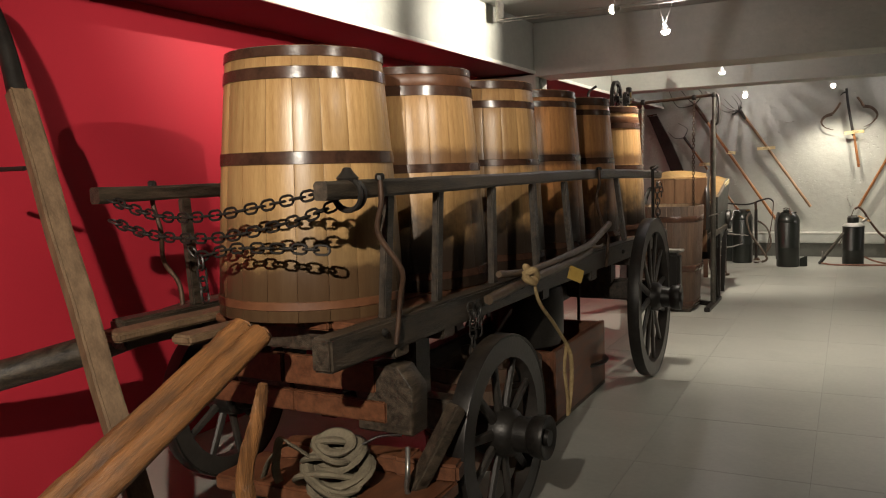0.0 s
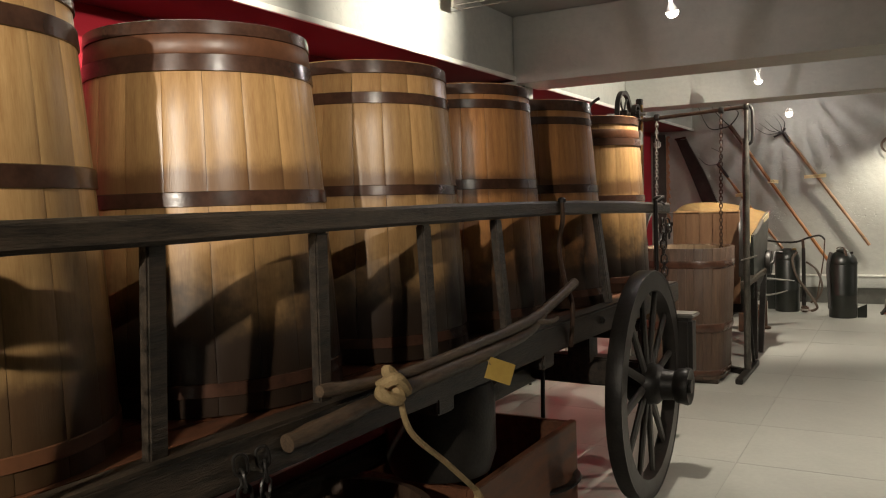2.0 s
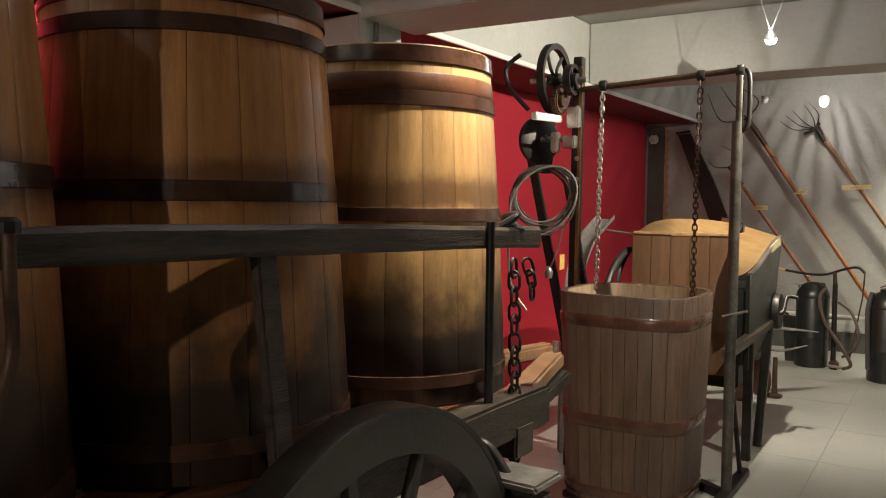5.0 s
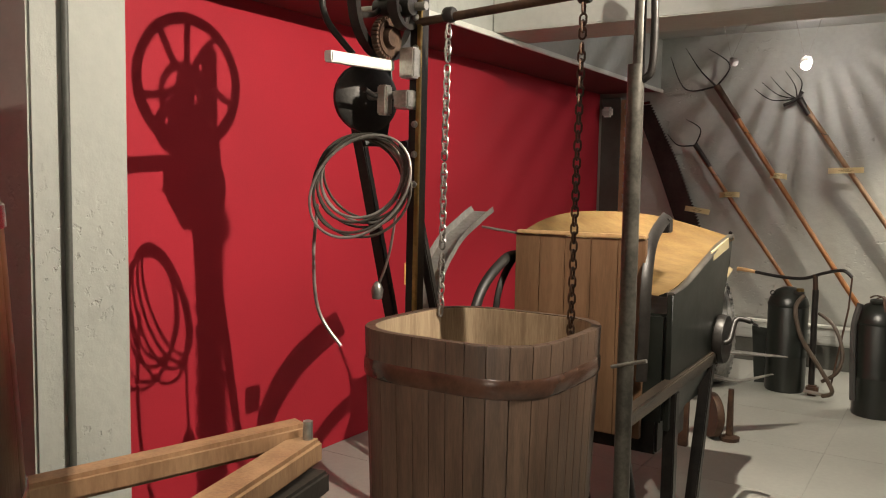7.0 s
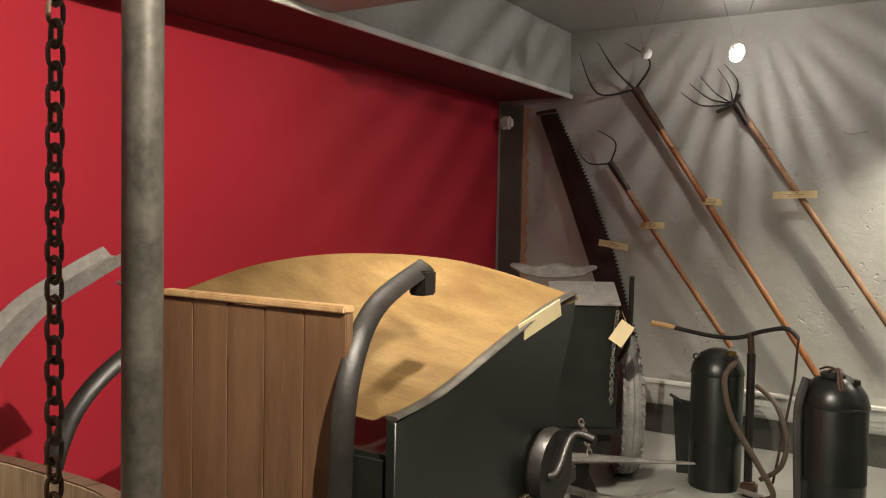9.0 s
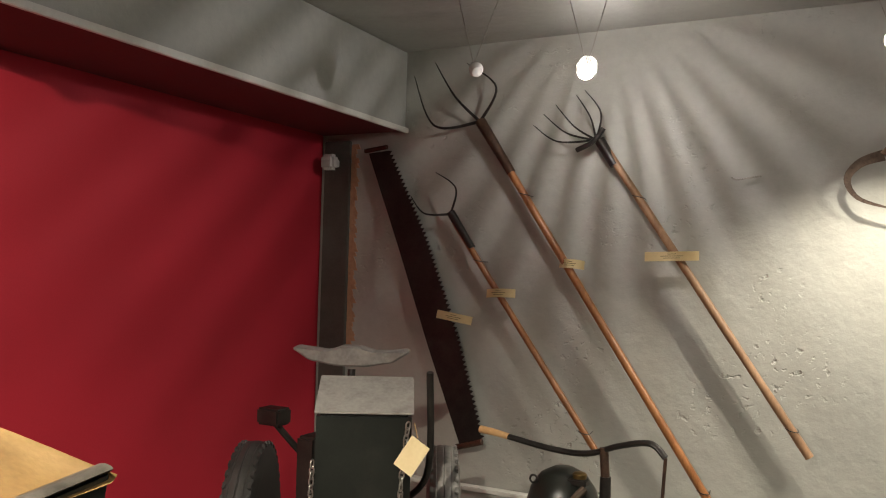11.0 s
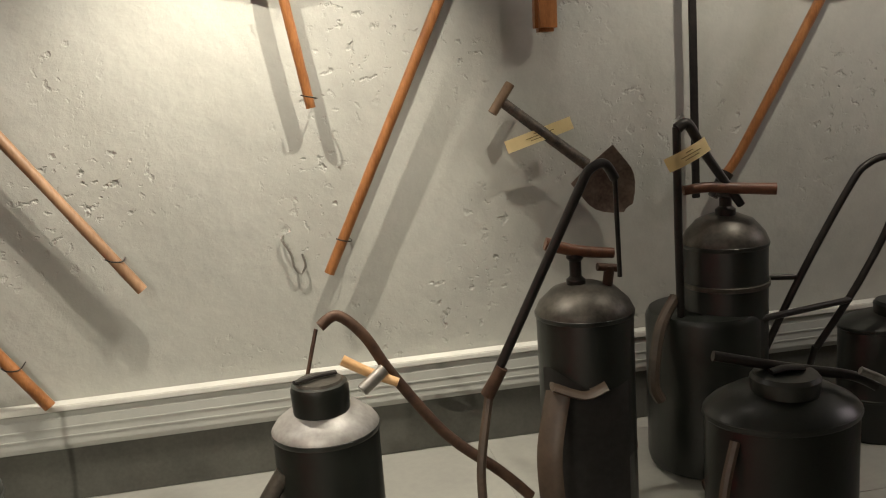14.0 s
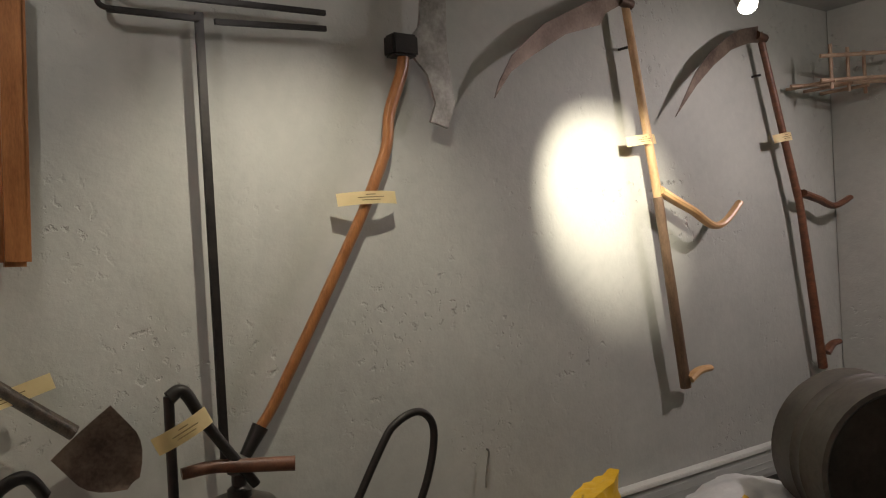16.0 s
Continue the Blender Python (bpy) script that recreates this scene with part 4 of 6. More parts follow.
# ---- rear pole, vat, hoist frame and machine ----
pole = thing("rear_drawpole", (-0.17, 5.6, 0.70), "forked orange-brown wooden pole jutting from the wagon's rear", "pole")
part("arm", bar(w(-0.42, 4.44, 0.70), (-0.18, 5.62, 0.745), 0.07, 0.055, 0.010, wob=0.004), M_HANDLE, pole)
part("arm", bar(w(0.33, 4.44, 0.70), (-0.15, 5.60, 0.715), 0.085, 0.06, 0.010, wob=0.004), M_HANDLE, pole)
part("under_arm", bar(w(0.26, 4.50, 0.62), (-0.11, 5.58, 0.655), 0.09, 0.055, 0.008), M_WHEEL, pole)
part("tip_bolt", tube([(-0.13, 5.58, 0.62), (-0.13, 5.58, 0.79)], 0.012, smooth=False), M_STEEL, pole)

VAT_C, VAT_H = Vector((-0.035, 6.255, 0.0)), 0.94


def vat_corner(a, half):
    """A rounded square, by angle."""
    c, s = math.cos(a), math.sin(a)
    k = (abs(c) ** 3.6 + abs(s) ** 3.6) ** (-1 / 3.6)
    return half * k * c, half * k * s


vat = thing("grape_vat", VAT_C, "square brown stave vat with rounded corners, standing open", "vat")
NV = 36
for i in range(NV):
    bm = bmesh.new()
    rows = []
    for z, half in ((0.03, 0.272), (0.4, 0.290), (VAT_H - 0.006, 0.308), (VAT_H, 0.306)):
        a0, a1 = 2 * math.pi * (i + 0.02) / NV, 2 * math.pi * (i + 0.98) / NV
        ring = [vat_corner(a0, half), vat_corner((a0 + a1) / 2, half), vat_corner(a1, half), vat_corner(a1, half - 0.024), vat_corner((a0 + a1) / 2, half - 0.024), vat_corner(a0, half - 0.024)]
        rows.append([bm.verts.new((x, y, z)) for x, y in ring])
    for a, b in zip(rows, rows[1:]):
        for k in range(6):
            bm.faces.new((a[k], a[(k + 1) % 6], b[(k + 1) % 6], b[k]))
    bm.faces.new(rows[0])
    bm.faces.new(rows[-1][::-1])
    part("stave", bm, M_VAT, vat, local=True)
bm = bmesh.new()
bm.faces.new([bm.verts.new((*vat_corner(2 * math.pi * i / 48, 0.262), 0.06)) for i in range(48)])
bmesh.ops.solidify(bm, geom=bm.faces[:], thickness=0.02)
part("bottom", bm, M_VAT, vat, local=True)
# thin inner shell, paler than the staves outside
bm = bmesh.new()
rows = [[bm.verts.new((*vat_corner(2 * math.pi * i / 72, half), z)) for i in range(72)] for half, z in ((0.2470, 0.07), (0.2645, 0.40), (0.2815, VAT_H - 0.004), (0.2835, VAT_H - 0.002), (0.2665, 0.40), (0.2490, 0.07))]
for a, b in zip(rows, rows[1:] + rows[:1]):
    for k in range(72):
        bm.faces.new((a[k], a[(k + 1) % 72], b[(k + 1) % 72], b[k]))
part("lining", bm, M_VATIN, vat, "pale inside of the vat", local=True)
for z, h, half in ((0.80, 0.055, 0.3035), (0.36, 0.06, 0.2895), (0.05, 0.045, 0.2745)):
    part("band", tube([(*vat_corner(2 * math.pi * i / 64, half + 0.002), z + h / 2) for i in range(64)], 0.005, sides=8, smooth=False, closed=True, flat=h * 95), M_HOOP, vat, local=True)
for s in (-1, 1):
    part("runner", box((-0.25, 0.2 * s - 0.03, 0.0), (0.25, 0.2 * s + 0.03, 0.03), 0.004), M_WAGON, vat, local=True)

frame_ = thing("hoist_frame", (0.34, 6.42, 0), "tall grey-green tubular hoist frame with a top bar", "hoist")
part("post", tube([(0.345, 6.42, 0.0), (0.345, 6.42, 1.70)], 0.024, smooth=False, sides=14), M_CANTOP, frame_)
part("inner_post", tube([(0.352, 6.42, 1.70), (0.352, 6.42, 1.945)], 0.017, smooth=False, sides=12), M_CANTOP, frame_)
part("socket", tube([(0.375, 6.42, 1.93), (0.392, 6.42, 1.88), (0.392, 6.42, 1.70), (0.37, 6.42, 1.66), (0.345, 6.42, 1.655)], 0.011), M_IRON, frame_)
part("top_bar", tube([(-0.42, 6.43, 1.885), (0.36, 6.42, 1.925)], 0.014, smooth=False), M_RUST, frame_)
for x in (-0.286, 0.18, 0.352):
    part("clamp", lathe([(0.022, -0.018), (0.026, -0.010), (0.026, 0.010), (0.022, 0.018)], sides=14, m=pose(x, 6.425, 1.907 + x * 0.03, 0, 90, 0)), M_IRON, frame_)
part("foot", bar((0.345, 6.06, 0.02), (0.345, 6.80, 0.02), 0.05, 0.04, 0.005), M_IRON, frame_)
part("foot", bar((0.32, 6.42, 0.02), (0.02, 6.62, 0.02), 0.05, 0.04, 0.005), M_IRON, frame_)
part("brace", tube([(0.345, 6.42, 0.62), (0.345, 6.70, 0.04)], 0.012, smooth=False), M_IRON, frame_)
part("pin", tube([(0.31, 6.40, 0.83), (0.42, 6.38, 0.865)], 0.006, smooth=False), M_STEEL, frame_)
for x, z0, z1, c in ((-0.286, 1.89, 0.92, M_STEEL), (0.18, 1.90, 0.80, M_RUST)):
    ch = thing("hanging_chain", (x, 6.42, z1), "pale twisted steel chain hanging from the bar" if x < 0 else "rusty link chain hanging from the bar", "chain")
    hang_chain("hanging_chain", [(x, 6.42, z0), (x - 0.008, 6.42, (z0 + z1) / 2), (x - 0.012, 6.42, z1)], ch, 0.034, 0.0036, c)

mach = thing("flywheel_machine", (-0.45, 6.45, 0), "tall black iron machine with spoked flywheel and pulleys", "machine")
part("column", bar((-0.44, 6.46, 0.0), (-0.425, 6.46, 2.05), 0.045, 0.05, 0.004, up=(0, 1, 0)), M_IRON, mach)
part("guide", bar((-0.41, 6.425, 0.7), (-0.40, 6.425, 2.00), 0.016, 0.012, 0.002, up=(0, 1, 0)), M_BRASS, mach)
part("leg", bar((-0.36, 6.52, 0.0), (-0.66, 6.42, 1.56), 0.045, 0.028, 0.004, up=(0, 1, 0)), M_IRON, mach)
part("leg", bar((-0.30, 6.72, 0.0), (-0.50, 6.48, 1.50), 0.035, 0.028, 0.004, up=(0, 1, 0)), M_IRON, mach)
part("pulley_guard", lathe([(0.02, -0.018), (0.105, -0.018), (0.118, -0.010), (0.118, 0.010), (0.105, 0.018), (0.02, 0.018)], sides=36, m=pose(-0.62, 6.42, 1.645, 0, 90, -28)), M_IRON, mach, "black round pulley guard")
part("side_plate", plate([(-0.05, -0.16), (0.03, -0.16), (0.06, 0.0), (0.05, 0.14), (-0.05, 0.14), (-0.08, 0.0)], 0.02, pose(-0.60, 6.46, 1.64, 0, 0, 62), 0.004), M_CAN, mach)
part("cover", box((-0.53, 6.36, 1.58), (-0.49, 6.40, 1.68), 0.006), M_STEEL, mach)


def spoked(parent, name, c, r, rim, spokes, mat, teeth=0):
    """A spoked wheel whose axle runs along x."""
    m = Matrix.Translation(c) @ Matrix.Rotation(radians(90), 4, "Y")
    wh = part(name, lathe([(r - rim, -0.014), (r, -0.018), (r, 0.018), (r - rim, 0.014), (r - rim, -0.014)], sides=44, m=m), mat, parent)
    part("hub", lathe([(0.03, -0.03), (0.034, 0), (0.03, 0.03)], sides=16, m=m), mat, wh)
    inv = root(parent).matrix_basis.inverted()
    sp = mesh_of(tube([(0.025, 0, 0), ((r - rim) * 0.5, 0.012, 0), (r - rim * 0.6, 0, 0)], 0.011, sides=8, flat=0.7), "spoke", mat)
    for i in range(spokes):
        piece("spoke", sp, inv @ m @ Matrix.Rotation(2 * math.pi * i / spokes, 4, "Z"), wh)
    if teeth:
        tooth = mesh_of(box((r - 0.002, -0.005, -0.012), (r + 0.010, 0.005, 0.012), 0.001), "tooth", mat)
        for i in range(teeth):
            piece("tooth", tooth, inv @ m @ Matrix.Rotation(2 * math.pi * i / teeth, 4, "Z"), wh)


spoked(mach, "flywheel", (-0.53, 6.40, 1.94), 0.175, 0.028, 5, M_IRON)
spoked(mach, "pulley", (-0.43, 6.38, 1.93), 0.075, 0.018, 4, M_IRON)
spoked(mach, "gear", (-0.49, 6.36, 1.83), 0.06, 0.02, 4, M_RUST, 30)
part("shaft", tube([(-0.66, 6.40, 1.94), (-0.36, 6.40, 1.93)], 0.014, smooth=False), M_STEEL, mach)
part("shaft", tube([(-0.70, 6.42, 1.65), (-0.42, 6.42, 1.65)], 0.014, smooth=False), M_STEEL, mach)
part("handle_bar", bar((-0.46, 6.03, 1.725), (-0.50, 6.40, 1.745), 0.03, 0.034, 0.004), M_TRIM, mach, "white painted handle bar")
part("slide_block", box((-0.455, 6.38, 1.70), (-0.395, 6.43, 1.80), 0.006), M_STEEL, mach)
part("clamp", box((-0.47, 6.37, 1.60), (-0.41, 6.44, 1.66), 0.006), M_STEEL, mach)
part("bracket_arm", tube([(-0.68, 6.42, 1.80), (-0.78, 6.40, 1.92), (-0.80, 6.40, 2.02), (-0.72, 6.40, 2.08)], 0.012), M_IRON, mach)
for z in (1.35, 1.45, 1.55, 1.80, 1.90):
    part("bolt", lathe([(0.012, 0), (0.012, 0.012), (0.005, 0.016)], sides=8, m=pose(-0.412, 6.425, z, 90, 0, 0)), M_STEEL, mach)
part("coil_hook", tube([(-0.52, 6.44, 1.64), (-0.535, 6.36, 1.645), (-0.54, 6.31, 1.66)], 0.009), M_IRON, mach)
coil = thing("hose_coil", (-0.55, 6.32, 0.80), "coil of pale flexible cable hung on the machine", "cable")
for k in range(8):
    rr = 0.134 + 0.010 * (k % 4)
    c = (-0.55 + 0.006 * k, 6.32 - 0.010 * k, 1.50 - rr + 0.006 * (k % 3))
    part("turn", tube(ring_points(c, rr, 40, (0.80, 0.58, 0.04 * (k - 2)), (0.0, 0.05 * (k - 3), 1.0)), 0.0048, sides=8, smooth=False, closed=True), M_STEEL if k % 3 == 1 else M_CANTOP, coil)
part("tail", tube([(-0.672, 6.23, 1.28), (-0.68, 6.22, 1.10), (-0.665, 6.23, 0.92), (-0.60, 6.27, 0.80)], 0.006, sides=8), M_STEEL, coil)
part("tail", tube([(-0.45, 6.38, 1.30), (-0.485, 6.385, 1.12), (-0.535, 6.39, 1.0)], 0.0045, sides=8), M_STEEL, coil)
part("plug", lathe([(0.0, -0.035), (0.018, -0.03), (0.022, 0.0), (0.014, 0.02), (0.005, 0.03)], (-0.54, 6.39, 0.985), 14), M_STEEL, coil)

# ---- grape crusher with its hopper ----
crush = thing("grape_crusher", (0.0, 7.35, 0), "old grape crusher with pale wooden hopper and black sides", "crusher")
for i in range(5):
    x = -0.315 + 0.104 * i
    part("front_board", box((x, 6.985, 0.44), (x + 0.1032, 7.008, 1.165 + 0.003 * math.sin(i * 2.1)), 0.002), M_FRONT, crush)
A = [(0.245, 7.02, 0.965), (0.262, 7.18, 0.985), (0.278, 7.42, 1.045), (0.298, 7.66, 1.105), (0.315, 7.85, 1.132)]
B = [(-0.31, 7.02, 1.17), (-0.30, 7.28, 1.225), (-0.22, 7.55, 1.245), (0.0, 7.76, 1.225), (0.305, 7.87, 1.138)]
pa, pb = curve_points(A, 6), curve_points(B, 6)
bm = bmesh.new()
grid_ = [[bm.verts.new(a.lerp(b, k / 10) - Vector((0, 0, 0.055 * math.sin(math.pi * k / 10) * (1 - i / len(pa))))) for k in range(11)] for i, (a, b) in enumerate(zip(pa, pb))]
for r0, r1 in zip(grid_, grid_[1:]):
    for k in range(10):
        bm.faces.new((r0[k], r0[k + 1], r1[k + 1], r1[k]))
bmesh.ops.solidify(bm, geom=bm.faces[:], thickness=0.012)
part("hopper_sheet", bm, M_HOPPER, crush, "pale curved wooden hopper")
side = [(7.01, 0.972), (7.18, 0.992), (7.42, 1.052), (7.66, 1.112), (7.86, 1.142), (7.85, 1.08), (7.76, 0.92), (7.70, 0.70), (7.52, 0.60), (7.01, 0.48)]
part("side_panel", plate([(y, z) for y, z in side], 0.022, Matrix.Translation((0.292, 0, 0)) @ Matrix.Rotation(radians(90), 4, "Z") @ Matrix.Diagonal((1, 1, 1, 1)), 0.002), M_CAN, crush, "black painted side panel")
part("panel_edge", tube([(0.294, y, z + 0.006) for y, z in side[:5]], 0.015, sides=8, flat=0.35), M_CANTOP, crush)
part("side_panel", plate([(7.01, 1.15), (7.30, 1.18), (7.52, 1.10), (7.55, 0.60), (7.01, 0.48)], 0.022, Matrix.Translation((-0.30, 0, 0)) @ Matrix.Rotation(radians(90), 4, "Z"), 0.002), M_CAN, crush, "black painted side panel")
part("casing", box((-0.285, 7.02, 0.50), (0.278, 7.50, 0.90), 0.01), M_CAN, crush)
part("roller_box", box((-0.24, 7.08, 0.36), (0.24, 7.44, 0.498), 0.01), M_IRON, crush)
part("front_lip", box((-0.31, 6.978, 1.168), (0.205, 7.012, 1.182), 0.003), M_PALE, crush)
for x in (-0.27, 0.30):
    part("leg", bar((x, 7.05, 0.0), (x, 7.05, 0.62), 0.045, 0.045, 0.004, up=(0, 1, 0)), M_IRON, crush)
    part("leg", bar((x, 7.34, 0.0), (x, 7.56, 0.66), 0.045, 0.045, 0.004, up=(0, 1, 0)), M_IRON, crush)
    part("carry_bar", bar((x, 6.55, 0.635), (x, 7.85, 0.660), 0.045, 0.05, 0.005), M_WAGON, crush)
part("curved_arm", tube([(0.215, 6.96, 0.66), (0.22, 6.955, 0.86), (0.215, 6.98, 1.04), (0.20, 7.08, 1.17), (0.185, 7.29, 1.245)], 0.022, sides=8, flat=0.22), M_IRON, crush, "bent grey iron arm")
part("arm_stop", box((0.165, 7.25, 1.18), (0.205, 7.30, 1.235), 0.004), M_IRON, crush)
part("paper_strip", box((-0.10, -0.001, -0.022), (0.10, 0.001, 0.022), 0, pose(0.31, 7.62, 1.10, 0, -14, 84)), M_PAPER, crush, "cream paper label")
part("crank", tube([(0.30, 7.62, 0.72), (0.36, 7.62, 0.72), (0.37, 7.70, 0.80), (0.43, 7.70, 0.80)], 0.012), M_IRON, crush)
part("gear_case", lathe([(0.0, -0.02), (0.10, -0.02), (0.105, 0.0), (0.10, 0.02), (0.0, 0.02)], sides=28, m=pose(0.325, 7.66, 0.72, 0, 90, 0)), M_IRON, crush)
part("tie_rod", tube([(-0.31, 7.0, 1.165), (-0.47, 6.99, 1.185)], 0.005, smooth=False), M_STEEL, crush)
guard = thing("curved_guard", (-0.5, 6.65, 0), "curved grey sheet-iron guard beside the machine", "guard")
gp = curve_points([(-0.52, 6.62, 0.0), (-0.515, 6.62, 0.5), (-0.505, 6.66, 0.93), (-0.50, 6.78, 1.11), (-0.485, 6.92, 1.20), (-0.475, 7.01, 1.245)], 6)
bm = bmesh.new()
rows = [[bm.verts.new(p + Vector((dx, 0, 0)) + (Vector((0, -0.018, 0.022)) if k in (0, 3) else Vector())) for k, dx in enumerate((-0.05, -0.046, 0.046, 0.05))] for p in gp]
for a, b in zip(rows, rows[1:]):
    for k in range(3):
        bm.faces.new((a[k], a[k + 1], b[k + 1], b[k]))
bmesh.ops.solidify(bm, geom=bm.faces[:], thickness=0.004)
part("sheet", bm, M_PLATE, guard)
part("tag", box((-0.575, 6.60, 0.98), (-0.573, 6.66, 1.06), 0, None), M_TAG, guard)
part("tine", tube([(-0.34, 6.70, 0.0), (-0.36, 6.72, 0.55), (-0.38, 6.80, 0.90), (-0.36, 6.98, 1.06), (-0.335, 7.12, 1.075)], 0.020, sides=8, flat=0.4), M_IRON, guard)
part("tine", tube([(-0.40, 6.98, 0.55), (-0.40, 7.0, 0.90), (-0.37, 7.08, 1.06), (-0.34, 7.12, 1.07)], 0.014, sides=8, flat=0.5), M_IRON, guard)

# ---- two-wheeled tractor, plough ----
trac = thing("walking_tractor", (-0.40, 9.6, 0), "black two-wheeled walking tractor with a steel seat", "tractor")
T = pose(-0.25, 9.36, 0, 0, 0, 30)
part("bonnet", box((-0.165, -0.02, 0.36), (0.142, 0.17, 0.945), 0.012, T), M_CAN, trac)
part("top_plate", box((-0.17, -0.03, -0.005), (0.148, 0.19, 0.005), 0.003, T @ pose(0, 0.0, 0.958, 24, 0, 0)), M_PLATE, trac, "worn bare steel top plate")
part("grille_edge", box((-0.172, -0.032, 0.34), (0.172, -0.021, 0.37), 0.003, T), M_IRON, trac)
part("engine", box((-0.14, 0.02, 0.20), (0.13, 0.34, 0.358), 0.015, T), M_IRON, trac)
part("skid", bar(T @ Vector((0, -0.05, 0.06)), T @ Vector((0, 0.34, 0.06)), 0.12, 0.05, 0.006), M_IRON, trac)
part("skid_leg", bar(T @ Vector((0, 0.10, 0.0)), T @ Vector((0, 0.10, 0.22)), 0.05, 0.05, 0.004, up=(0, 1, 0)), M_IRON, trac)
part("seat", plate([(-0.24, 0.045), (-0.17, 0.0), (-0.06, -0.02), (0.06, -0.02), (0.17, 0.0), (0.24, 0.045), (0.22, 0.055), (0.10, 0.03), (0.04, 0.06), (-0.04, 0.06), (-0.10, 0.03), (-0.22, 0.055)], 0.07, pose(-0.66, 9.88, 1.035, 4, 0, 22), 0.008), M_PLATE, trac, "pressed bare steel seat pan")
part("seat_post", tube([(-0.66, 9.88, 1.0), (-0.64, 9.84, 0.7), (-0.60, 9.78, 0.42)], 0.016), M_IRON, trac)
part("axle", tube([(-0.92, 9.60, 0.36), (-0.24, 9.965, 0.36)], 0.03, smooth=False), M_IRON, trac)
part("axle_housing", box((-0.70, 9.66, 0.28), (-0.40, 10.0, 0.46), 0.02), M_IRON, trac)
for x, y, mat in ((-0.27, 9.95, M_TYREGREY), (-0.92, 9.60, M_RUBBER)):
    m = pose(x, y, 0.362, 0, 90, 28)
    ty = part("tyre", lathe([(0.235, -0.045), (0.30, -0.062), (0.345, -0.052), (0.360, -0.030), (0.356, -0.026), (0.360, -0.020), (0.362, -0.004), (0.357, 0.0), (0.362, 0.004), (0.360, 0.020), (0.356, 0.026), (0.360, 0.030), (0.345, 0.052), (0.30, 0.062), (0.235, 0.045)], sides=56, m=m), mat, trac, "ribbed rubber tyre")
    part("rim", lathe([(0.05, -0.035), (0.20, -0.028), (0.236, -0.044), (0.236, 0.044), (0.20, 0.028), (0.05, 0.035)], sides=32, m=m), M_STEEL, ty)
    lug = mesh_of(box((0.338, 0.0, -0.006), (0.362, 0.026, 0.006), 0.002), "lug", mat)
    inv = root(trac).matrix_basis.inverted()
    for i in range(44):
        for s in (-1, 1):
            piece("lug", lug, inv @ m @ Matrix.Rotation(2 * math.pi * i / 44, 4, "Z") @ Matrix.Translation((0, 0, s * 0.046)), ty)
for s, z in ((-1, 0.86), (1, 1.08)):
    hx = -0.70 if s < 0 else -0.07
    part("handlebar", tube([(-0.45 + 0.1 * s, 9.70, 0.55), (hx - 0.06 * s, 9.55, 0.72), (hx, 9.44, z)], 0.012), M_IRON, trac)
part("lamp_box", box((-0.76, 9.42, 0.84), (-0.66, 9.50, 0.90), 0.008), M_IRON, trac)
part("side_case", box((-0.58, 9.42, 0.42), (-0.50, 9.60, 0.82), 0.01), M_IRON, trac)
tg = part("tag", box((-0.035, -0.0008, -0.055), (0.035, 0.0008, 0.055), 0, pose(-0.085, 9.36, 0.825, 0, 32, 12)), M_PAPER, trac, "cream paper tag on a string")
part("string", tube([(-0.10, 9.40, 0.92), (-0.07, 9.37, 0.88)], 0.002, sides=6), M_ROPE, tg)
tch = thing("tractor_chain", (-0.13, 9.36, 0.5), "thin steel chain hanging at the tractor", "chain")
hang_chain("tractor_chain", [(-0.115, 9.39, 0.93), (-0.125, 9.37, 0.75), (-0.13, 9.37, 0.50)], tch, 0.026, 0.003, M_STEEL)
tch = thing("tractor_chain", (-0.394, 9.258, 0.46), "thin steel chain hanging at the tractor", "chain")
hang_chain("tractor_chain", [(-0.392, 9.262, 0.80), (-0.394, 9.258, 0.65), (-0.396, 9.255, 0.46)], tch, 0.026, 0.003, M_STEEL)
plough = thing("small_plough", (0.1, 8.5, 0), "small iron plough with a bright steel share", "plough")
part("share", tube([(0.02, 8.36, 0.52), (0.16, 8.52, 0.50), (0.40, 8.80, 0.455)], 0.05, end=0.008, flat=0.45), M_STEEL, plough)
part("second_share", tube([(0.02, 8.48, 0.38), (0.18, 8.62, 0.33), (0.34, 8.76, 0.36)], 0.035, end=0.008, flat=0.45), M_STEEL, plough)
part("beam", bar((-0.30, 8.10, 0.46), (0.10, 8.50, 0.46), 0.05, 0.06, 0.006), M_IRON, plough)
part("standard", bar((-0.02, 8.38, 0.0), (-0.02, 8.38, 0.44), 0.05, 0.03, 0.004, up=(0, 1, 0)), M_RUST, plough)
part("standard", bar((-0.26, 8.14, 0.0), (-0.26, 8.14, 0.44), 0.05, 0.03, 0.004, up=(0, 1, 0)), M_RUST, plough)
part("wheel", lathe([(0.05, -0.015), (0.12, -0.02), (0.125, 0.0), (0.12, 0.02), (0.05, 0.015)], sides=28, m=pose(0.06, 8.62, 0.126, 0, 90, 40)), M_RUST, plough)
part("foot", lathe([(0.05, 0.0), (0.055, 0.02), (0.02, 0.03), (0.015, 0.28)], (0.16, 8.62, 0), 16), M_RUST, plough)
hang_chain("plough", [(0.10, 8.42, 0.66), (0.12, 8.44, 0.58), (0.13, 8.45, 0.52)], plough, 0.026, 0.003, M_STEEL)

# ---- tools on the back wall ----
WY = 10.778


def tie(parent, x, z):
    part("tie_wire", tube([(x - 0.022, WY - 0.016, z + 0.006), (x, WY - 0.034, z), (x + 0.026, WY - 0.012, z - 0.006), (x + 0.02, 10.848, z - 0.006)], 0.0022, sides=6), M_IRON, parent)


